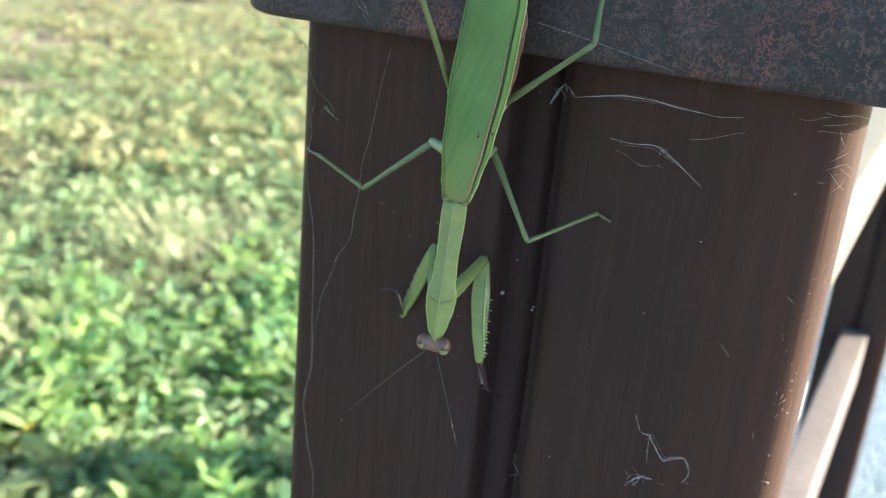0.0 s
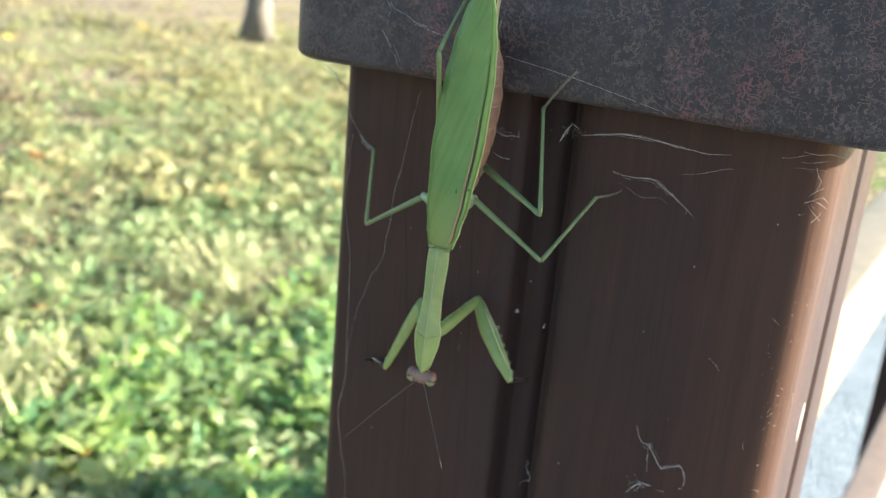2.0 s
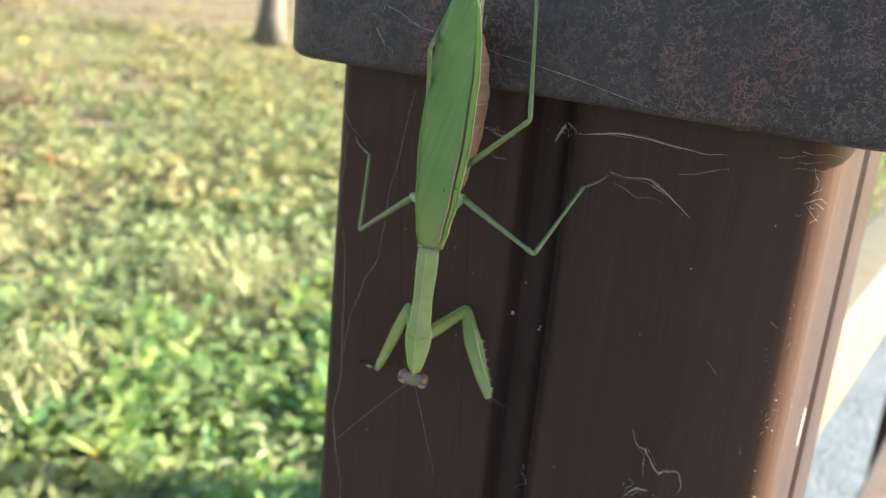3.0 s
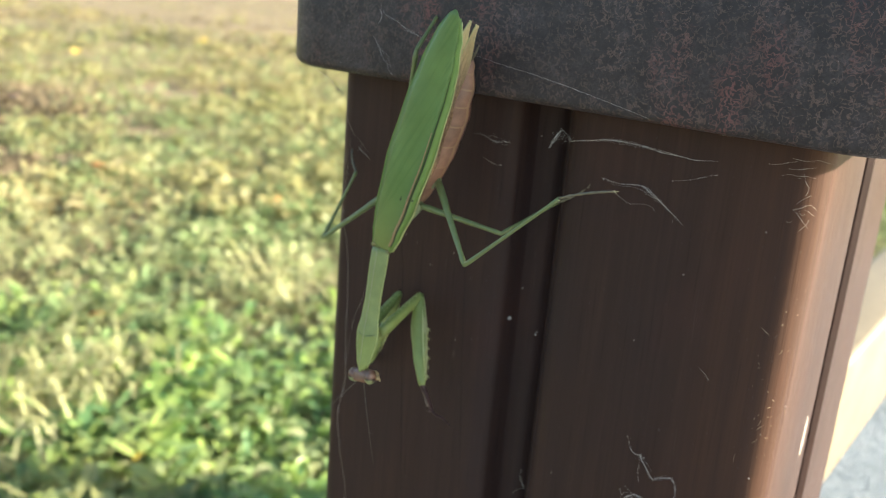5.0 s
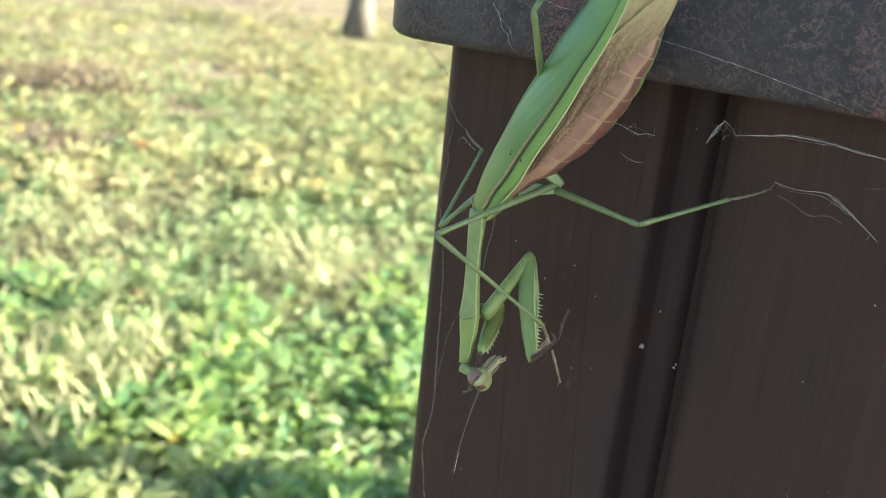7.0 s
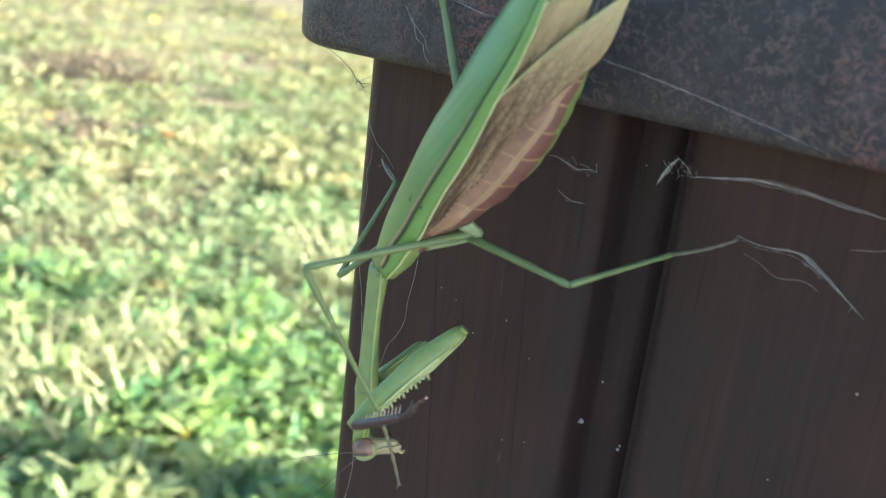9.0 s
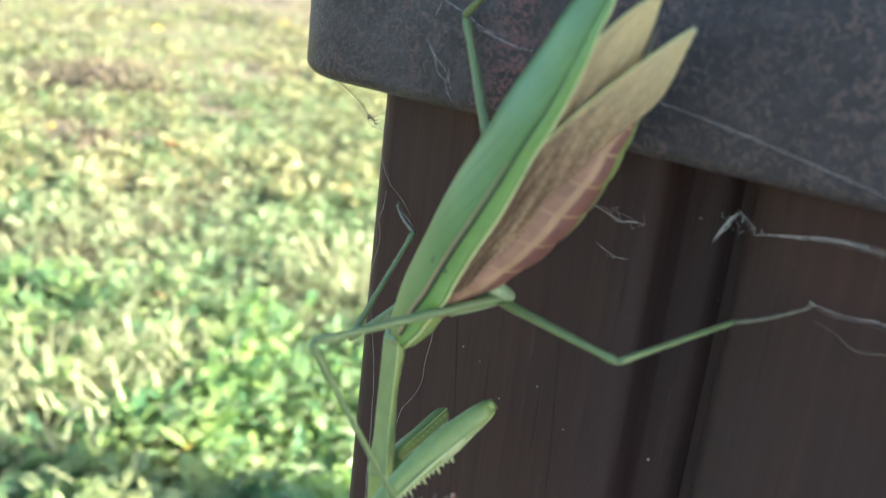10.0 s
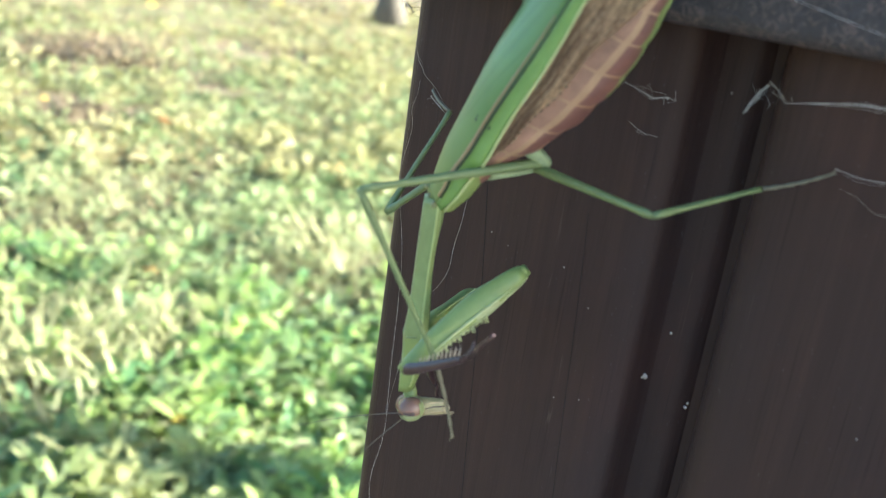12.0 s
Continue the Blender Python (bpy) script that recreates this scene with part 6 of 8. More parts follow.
    walk(MANTIS["LH_tibia"], [
        (0, pose(-0.01720, -0.03764, 0.00914, -58.3, 0.0, -179.6)),
        (0.5, pose(-0.01590, -0.03309, 0.01620, -46.8, 5.0, -175.8)),
        (1, pose(-0.02159, -0.02831, 0.01489, -42.7, -2.4, 176.8)),
        (1.5, pose(-0.02278, -0.01909, 0.01301, -28.5, -20.6, 151.3)),
        (2, pose(-0.02060, -0.01892, 0.01261, -53.1, 11.0, -173.6)),
        (2.5, pose(-0.01950, -0.03389, 0.01337, -46.3, 6.0, -177.9)),
        (3, pose(-0.01791, -0.03649, 0.01172, -41.3, 10.0, -173.6)),
        (4.8, pose(-0.01980, -0.00937, 0.00920, -54.0, -13.3, 165.5)),
        (5, pose(-0.02387, -0.01510, 0.01221, -2.9, -20.3, 152.1)),
        (5.2, pose(-0.02319, -0.01288, 0.01384, -54.6, -18.6, 141.6)),
        (5.5, pose(-0.01943, -0.01185, 0.01764, -70.7, -24.1, 117.6)),
        (6, pose(-0.00873, -0.00595, 0.01542, -63.1, -27.2, 109.0)),
        (6.5, pose(-0.00712, -0.00369, 0.01466, -61.4, -34.0, 89.2)),
        (7, pose(-0.01048, -0.00208, 0.01359, -69.7, -27.5, 110.4)),
        (7.2, pose(-0.01488, -0.00329, 0.01191, -76.6, -27.8, 110.3)),
        (8.8, pose(-0.00810, -0.00494, 0.01464, -75.8, -49.2, 103.6)),
        (9, pose(-0.00810, -0.00494, 0.01464, -75.8, -49.2, 103.6)),
        (9.5, pose(-0.00810, -0.00494, 0.01464, -75.8, -49.2, 103.6)),
        (10, pose(-0.00810, -0.00494, 0.01464, -75.8, -49.2, 103.6)),
        (10.5, pose(-0.00810, -0.00494, 0.01464, -75.8, -49.2, 103.6)),
        (11, pose(-0.00810, -0.00494, 0.01464, -75.8, -49.2, 103.6)),
        (11.5, pose(-0.00810, -0.00494, 0.01464, -75.8, -49.2, 103.6)),
        (12, pose(-0.00810, -0.00494, 0.01464, -75.8, -49.2, 103.6))])
    walk(MANTIS["LH_tarsus"], [
        (0, pose(-0.01712, -0.05102, -0.01256, -64.7, 0.0, 159.8)),
        (0.5, pose(-0.01300, -0.05038, -0.00232, -65.3, 3.1, 161.2)),
        (1, pose(-0.02337, -0.04698, -0.00239, -63.1, -7.6, 156.1)),
        (1.5, pose(-0.03732, -0.03668, 0.00163, -26.4, -32.0, 130.5)),
        (2, pose(-0.01504, -0.03369, -0.00742, 18.9, -31.4, 141.9)),
        (2.17, pose(-0.01567, -0.03960, -0.00660, -11.9, -32.5, 161.8)),
        (2.33, pose(-0.01630, -0.04552, -0.00578, -40.4, -24.9, 179.1)),
        (2.5, pose(-0.01693, -0.05143, -0.00496, -64.1, -11.5, -170.0)),
        (3, pose(-0.01288, -0.05519, -0.00487, -63.7, 3.3, -162.8)),
        (4.8, pose(-0.02817, -0.02268, -0.01087, -94.1, -27.3, -168.8)),
        (5, pose(-0.03617, -0.03740, 0.01099, 25.7, -76.2, 102.2)),
        (5.2, pose(-0.03756, -0.02031, -0.00587, 50.9, -69.2, 73.2)),
        (5.3, pose(-0.03553, -0.01590, -0.00535, -12.5, -73.9, 114.3)),
        (5.4, pose(-0.03350, -0.01149, -0.00483, -65.3, -65.1, 144.7)),
        (5.5, pose(-0.03147, -0.00708, -0.00433, -93.5, -51.8, 149.5)),
        (6, pose(-0.02303, 0.00012, -0.00480, -96.7, -68.7, 152.5)),
        (6.5, pose(-0.01912, 0.00900, -0.00392, -108.0, -68.5, 152.4)),
        (7, pose(-0.02265, 0.00516, -0.00762, -105.6, -59.0, 145.9)),
        (7.2, pose(-0.02444, 0.00550, -0.01004, -101.4, -61.0, 146.9)),
        (8.8, pose(-0.01858, 0.01177, -0.00152, -109.4, -60.1, 146.4)),
        (9, pose(-0.01858, 0.01177, -0.00152, -109.4, -60.1, 146.4)),
        (9.5, pose(-0.01858, 0.01177, -0.00152, -109.4, -60.1, 146.4)),
        (10, pose(-0.01858, 0.01177, -0.00152, -109.4, -60.1, 146.4)),
        (10.5, pose(-0.01858, 0.01177, -0.00152, -109.4, -60.1, 146.4)),
        (11, pose(-0.01858, 0.01177, -0.00152, -109.4, -60.1, 146.4)),
        (11.5, pose(-0.01858, 0.01177, -0.00152, -109.4, -60.1, 146.4)),
        (12, pose(-0.01858, 0.01177, -0.00152, -109.4, -60.1, 146.4))])
    walk(MANTIS["RM_coxa"], [
        (0, pose(0.00180, -0.00750, -0.00420, -38.7, -0.0, -90.0)),
        (0.5, pose(0.00180, -0.00750, -0.00420, -38.7, -0.0, -90.0)),
        (1, pose(0.00180, -0.00750, -0.00420, -38.7, 0.0, -90.0)),
        (1.5, pose(0.00180, -0.00750, -0.00420, -38.7, -0.0, -90.0)),
        (2, pose(0.00180, -0.00750, -0.00420, -38.7, 0.0, -90.0)),
        (2.5, pose(0.00180, -0.00750, -0.00420, -38.7, 0.0, -90.0)),
        (3, pose(0.00180, -0.00750, -0.00420, -38.7, 0.0, -90.0)),
        (4.8, pose(0.00180, -0.00750, -0.00420, -38.7, 0.0, -90.0)),
        (5, pose(0.00180, -0.00750, -0.00420, -38.7, 0.0, -90.0)),
        (5.2, pose(0.00180, -0.00750, -0.00420, -38.7, -0.0, -90.0)),
        (5.5, pose(0.00180, -0.00750, -0.00420, -38.7, 0.0, -90.0)),
        (6, pose(0.00180, -0.00750, -0.00420, -38.7, 0.0, -90.0)),
        (6.5, pose(0.00180, -0.00750, -0.00420, -38.7, 0.0, -90.0)),
        (7, pose(0.00180, -0.00750, -0.00420, -38.7, -0.0, -90.0)),
        (7.2, pose(0.00180, -0.00750, -0.00420, -38.7, -0.0, -90.0)),
        (8.8, pose(0.00180, -0.00750, -0.00420, -41.3, 0.2, -89.8)),
        (9, pose(0.00180, -0.00750, -0.00420, -41.3, 0.2, -89.8)),
        (9.5, pose(0.00180, -0.00750, -0.00420, -41.3, 0.2, -89.8)),
        (10, pose(0.00180, -0.00750, -0.00420, -41.3, 0.2, -89.8)),
        (10.5, pose(0.00180, -0.00750, -0.00420, -41.3, 0.2, -89.8)),
        (11, pose(0.00180, -0.00750, -0.00420, -41.3, 0.2, -89.8)),
        (11.5, pose(0.00180, -0.00750, -0.00420, -41.3, 0.2, -89.8)),
        (12, pose(0.00180, -0.00750, -0.00420, -41.3, 0.2, -89.8))])
    walk(MANTIS["RM_femur"], [
        (0, pose(0.00688, -0.00750, -0.00826, -11.8, -0.0, -40.1)),
        (0.5, pose(0.00688, -0.00750, -0.00826, -18.1, -3.0, -51.3)),
        (1, pose(0.00688, -0.00750, -0.00826, -21.5, -1.7, -47.7)),
        (1.5, pose(0.00688, -0.00750, -0.00826, -15.5, -0.5, -44.1)),
        (2, pose(0.00688, -0.00750, -0.00826, -16.3, -1.1, -46.3)),
        (2.5, pose(0.00688, -0.00750, -0.00826, -14.9, -0.5, -44.1)),
        (3, pose(0.00688, -0.00750, -0.00826, -16.5, -0.3, -43.2)),
        (4.8, pose(0.00688, -0.00750, -0.00826, -0.0, 0.9, -35.6)),
        (5, pose(0.00688, -0.00750, -0.00826, 10.5, 0.5, -32.0)),
        (5.2, pose(0.00688, -0.00750, -0.00826, 19.5, -2.0, -22.5)),
        (5.5, pose(0.00688, -0.00750, -0.00826, 29.1, -6.9, -11.8)),
        (6, pose(0.00688, -0.00750, -0.00826, 21.7, -7.7, -10.1)),
        (6.5, pose(0.00688, -0.00750, -0.00826, 21.0, -6.0, -14.5)),
        (7, pose(0.00688, -0.00750, -0.00826, 24.9, -10.4, -3.9)),
        (7.2, pose(0.00688, -0.00750, -0.00826, 27.9, -9.9, -4.9)),
        (8.8, pose(0.00668, -0.00747, -0.00849, 27.0, -8.5, -7.8)),
        (9, pose(0.00668, -0.00747, -0.00849, 27.0, -8.5, -7.8)),
        (9.5, pose(0.00668, -0.00747, -0.00849, 27.0, -8.5, -7.8)),
        (10, pose(0.00668, -0.00747, -0.00849, 27.0, -8.5, -7.8)),
        (10.5, pose(0.00668, -0.00747, -0.00849, 27.0, -8.5, -7.8)),
        (11, pose(0.00668, -0.00747, -0.00849, 27.0, -8.5, -7.8)),
        (11.5, pose(0.00668, -0.00747, -0.00849, 27.0, -8.5, -7.8)),
        (12, pose(0.00668, -0.00747, -0.00849, 27.0, -8.5, -7.8))])
    walk(MANTIS["RM_tibia"], [
        (0, pose(0.01949, 0.00747, -0.01235, -44.6, -0.0, -87.2)),
        (0.5, pose(0.02191, 0.00415, -0.01445, -49.0, -26.6, -112.3)),
        (1, pose(0.02077, 0.00488, -0.01559, -35.9, -45.3, -137.1)),
        (1.5, pose(0.02032, 0.00631, -0.01361, -38.0, -47.7, -141.5)),
        (2, pose(0.02082, 0.00570, -0.01387, -36.7, -48.0, -142.1)),
        (2.5, pose(0.02035, 0.00636, -0.01339, -38.5, -49.2, -144.6)),
        (3, pose(0.02002, 0.00646, -0.01395, -35.3, -49.9, -146.0)),
        (4.8, pose(0.01851, 0.00877, -0.00828, -44.9, -46.1, -139.2)),
        (5, pose(0.01734, 0.00915, -0.00461, -51.7, -41.7, -133.7)),
        (5.2, pose(0.01386, 0.01001, -0.00158, -50.3, -38.8, -130.7)),
        (5.5, pose(0.00929, 0.00984, 0.00140, -43.2, -30.0, -120.7)),
        (6, pose(0.00917, 0.01097, -0.00095, -37.3, -35.3, -128.1)),
        (6.5, pose(0.01082, 0.01077, -0.00115, -34.9, -36.9, -130.8)),
        (7, pose(0.00659, 0.01071, 0.00001, -30.1, -32.2, -121.9)),
        (7.2, pose(0.00679, 0.01025, 0.00095, -28.5, -31.9, -121.2)),
        (8.8, pose(0.00777, 0.01036, 0.00049, -26.8, -35.0, -128.3)),
        (9, pose(0.00777, 0.01036, 0.00049, -26.8, -35.0, -128.3)),
        (9.5, pose(0.00777, 0.01036, 0.00049, -26.8, -35.0, -128.3)),
        (10, pose(0.00777, 0.01036, 0.00049, -26.8, -35.0, -128.3)),
        (10.5, pose(0.00777, 0.01036, 0.00049, -26.8, -35.0, -128.3)),
        (11, pose(0.00777, 0.01036, 0.00049, -26.8, -35.0, -128.3)),
        (11.5, pose(0.00777, 0.01036, 0.00049, -26.8, -35.0, -128.3)),
        (12, pose(0.00777, 0.01036, 0.00049, -26.8, -35.0, -128.3))])
    walk(MANTIS["RM_tarsus"], [
        (0, pose(0.03214, 0.00809, -0.02486, -57.2, -0.0, -60.6)),
        (0.5, pose(0.03044, -0.00584, -0.02646, -42.8, -14.6, -72.9)),
        (1, pose(0.02515, -0.01074, -0.02293, -46.7, -11.7, -69.9)),
        (1.5, pose(0.02272, -0.00971, -0.02098, -53.7, -12.0, -70.1)),
        (2, pose(0.02333, -0.01042, -0.02100, -52.3, -14.8, -72.3)),
        (2.5, pose(0.02157, -0.00986, -0.02063, -53.4, -21.3, -77.5)),
        (3, pose(0.02162, -0.00998, -0.02057, -52.5, -17.3, -74.3)),
        (4.8, pose(0.01991, -0.00669, -0.01699, -46.6, -24.4, -80.8)),
        (5, pose(0.01888, -0.00518, -0.01505, -50.0, -20.4, -76.9)),
        (5.2, pose(0.01687, -0.00392, -0.01226, -45.5, -18.4, -74.9)),
        (5.5, pose(0.01734, -0.00202, -0.00915, -32.8, -23.6, -81.8)),
        (6, pose(0.01647, -0.00266, -0.00976, -24.1, -23.6, -81.9)),
        (6.5, pose(0.01788, -0.00339, -0.00929, -15.1, -21.9, -76.6)),
        (7, pose(0.01716, -0.00146, -0.00754, -6.1, -21.2, -72.7)),
        (7.2, pose(0.01784, -0.00170, -0.00626, -0.6, -21.3, -73.7)),
        (8.8, pose(0.01739, -0.00309, -0.00609, -3.1, -21.3, -74.1)),
        (9, pose(0.01739, -0.00309, -0.00609, -3.1, -21.3, -74.1)),
        (9.5, pose(0.01739, -0.00309, -0.00609, -3.1, -21.3, -74.1)),
        (10, pose(0.01739, -0.00309, -0.00609, -3.1, -21.3, -74.1)),
        (10.5, pose(0.01739, -0.00309, -0.00609, -3.1, -21.3, -74.1)),
        (11, pose(0.01739, -0.00309, -0.00609, -3.1, -21.3, -74.1)),
        (11.5, pose(0.01739, -0.00309, -0.00609, -3.1, -21.3, -74.1)),
        (12, pose(0.01739, -0.00309, -0.00609, -3.1, -21.3, -74.1))])
    walk(MANTIS["RH_coxa"], [
        (0, pose(0.00200, -0.01380, -0.00520, -17.6, -0.0, -148.0)),
        (0.5, pose(0.00200, -0.01380, -0.00520, -17.6, -0.0, -148.0)),
        (1, pose(0.00200, -0.01380, -0.00520, -17.6, 0.0, -148.0)),
        (1.5, pose(0.00200, -0.01380, -0.00520, -17.6, -0.0, -148.0)),
        (2, pose(0.00200, -0.01380, -0.00520, -17.6, -0.0, -148.0)),
        (2.5, pose(0.00200, -0.01380, -0.00520, -17.6, -0.0, -148.0)),
        (3, pose(0.00200, -0.01380, -0.00520, -17.6, -0.0, -148.0)),
        (4.8, pose(0.00200, -0.01380, -0.00520, -17.6, -0.0, -148.0)),
        (5, pose(0.00200, -0.01380, -0.00520, -17.6, -0.0, -148.0)),
        (5.2, pose(0.00200, -0.01380, -0.00520, -17.6, -0.0, -148.0)),
        (5.5, pose(0.00200, -0.01380, -0.00520, -17.6, -0.0, -148.0)),
        (6, pose(0.00200, -0.01380, -0.00520, -17.6, -0.0, -148.0)),
        (6.5, pose(0.00200, -0.01380, -0.00520, -17.6, -0.0, -148.0)),
        (7, pose(0.00200, -0.01380, -0.00520, -17.6, -0.0, -148.0)),
        (7.2, pose(0.00200, -0.01380, -0.00520, -17.6, -0.0, -148.0)),
        (8.8, pose(0.00200, -0.01380, -0.00520, -21.7, -6.1, -164.9)),
        (9, pose(0.00200, -0.01380, -0.00520, -21.7, -6.1, -164.9)),
        (9.5, pose(0.00200, -0.01380, -0.00520, -21.7, -6.1, -164.9)),
        (10, pose(0.00200, -0.01380, -0.00520, -21.7, -6.1, -164.9)),
        (10.5, pose(0.00200, -0.01380, -0.00520, -21.7, -6.1, -164.9)),
        (11, pose(0.00200, -0.01380, -0.00520, -21.7, -6.1, -164.9)),
        (11.5, pose(0.00200, -0.01380, -0.00520, -21.7, -6.1, -164.9)),
        (12, pose(0.00200, -0.01380, -0.00520, -21.7, -6.1, -164.9))])
    walk(MANTIS["RH_femur"], [
        (0, pose(0.00503, -0.01865, -0.00702, 34.3, -0.0, -160.8)),
        (0.5, pose(0.00503, -0.01865, -0.00702, 26.3, 1.4, -163.1)),
        (1, pose(0.00503, -0.01865, -0.00702, 22.4, 4.5, -170.1)),
        (1.5, pose(0.00503, -0.01865, -0.00702, 20.6, 5.6, -173.0)),
        (2, pose(0.00503, -0.01865, -0.00702, 22.3, 6.2, -174.4)),
        (2.5, pose(0.00503, -0.01865, -0.00702, 14.2, 7.0, -176.9)),
        (3, pose(0.00503, -0.01865, -0.00702, 21.9, 7.2, -177.4)),
        (4.8, pose(0.00503, -0.01865, -0.00702, 9.6, 6.1, -173.8)),
        (5, pose(0.00503, -0.01865, -0.00702, 9.9, 6.3, -174.9)),
        (5.2, pose(0.00503, -0.01865, -0.00702, 11.5, 5.8, -172.2)),
        (5.5, pose(0.00503, -0.01865, -0.00702, 25.7, 7.5, -177.0)),
        (6, pose(0.00503, -0.01865, -0.00702, 28.6, 8.6, -179.3)),
        (6.5, pose(0.00503, -0.01865, -0.00702, 26.8, 5.4, -173.1)),
        (7, pose(0.00503, -0.01865, -0.00702, 39.4, 10.0, 179.7)),
        (7.2, pose(0.00503, -0.01865, -0.00702, 36.7, 7.5, -177.0)),
        (8.8, pose(0.00323, -0.01924, -0.00741, 13.8, -17.0, -128.4)),
        (9, pose(0.00323, -0.01924, -0.00741, 13.8, -17.0, -128.4)),
        (9.5, pose(0.00323, -0.01924, -0.00741, 13.8, -17.0, -128.4)),
        (10, pose(0.00323, -0.01924, -0.00741, 13.8, -17.0, -128.4)),
        (10.5, pose(0.00323, -0.01924, -0.00741, 13.8, -17.0, -128.4)),
        (11, pose(0.00323, -0.01924, -0.00741, 13.8, -17.0, -128.4)),
        (11.5, pose(0.00323, -0.01924, -0.00741, 13.8, -17.0, -128.4)),
        (12, pose(0.00323, -0.01924, -0.00741, 13.8, -17.0, -128.4))])
    walk(MANTIS["RH_tibia"], [
        (0, pose(0.01230, -0.03957, 0.00808, -71.1, -0.0, -179.5)),
        (0.5, pose(0.01173, -0.04172, 0.00486, -69.1, -4.3, 179.0)),
        (1, pose(0.00848, -0.04320, 0.00316, -62.5, -0.4, -179.3)),
        (1.5, pose(0.00717, -0.04365, 0.00238, -63.6, -3.2, 179.3)),
        (2, pose(0.00638, -0.04343, 0.00310, -63.2, -2.3, 179.7)),
        (2.5, pose(0.00562, -0.04463, -0.00048, -73.4, 0.4, -179.2)),
        (3, pose(0.00493, -0.04354, 0.00292, -66.6, 0.5, -179.1)),
        (4.8, pose(0.00743, -0.04497, -0.00256, -68.7, 7.4, -176.3)),
        (5, pose(0.00688, -0.04499, -0.00245, -69.6, 13.1, -174.1)),
        (5.2, pose(0.00807, -0.04474, -0.00168, -72.2, 20.4, -171.5)),
        (5.5, pose(0.00477, -0.04285, 0.00449, -61.0, 31.2, -166.3)),
        (6, pose(0.00339, -0.04221, 0.00565, -62.1, 33.3, -164.9)),
        (6.5, pose(0.00679, -0.04252, 0.00503, -69.8, 40.1, -161.2)),
        (7, pose(0.00196, -0.03935, 0.00972, -61.7, 45.0, -158.2)),
        (7.2, pose(0.00406, -0.04022, 0.00886, -60.5, 47.1, -156.5)),
        (7.73, pose(0.01097, -0.03813, 0.00548, -36.4, 30.7, -175.0)),
        (8.27, pose(0.01788, -0.03604, 0.00209, -10.6, 21.9, 162.8)),
        (8.8, pose(0.02478, -0.03395, -0.00129, 16.2, 23.0, 139.3)),
        (9, pose(0.02478, -0.03395, -0.00129, 16.2, 23.0, 139.3)),
        (9.5, pose(0.02478, -0.03395, -0.00129, 16.2, 23.0, 139.3)),
        (10, pose(0.02478, -0.03395, -0.00129, 16.2, 23.0, 139.3)),
        (10.5, pose(0.02478, -0.03395, -0.00129, 16.2, 23.0, 139.3)),
        (11, pose(0.02478, -0.03395, -0.00129, 16.2, 23.0, 139.3)),
        (11.5, pose(0.02478, -0.03395, -0.00129, 16.2, 23.0, 139.3)),
        (12, pose(0.02478, -0.03395, -0.00129, 16.2, 23.0, 139.3))])
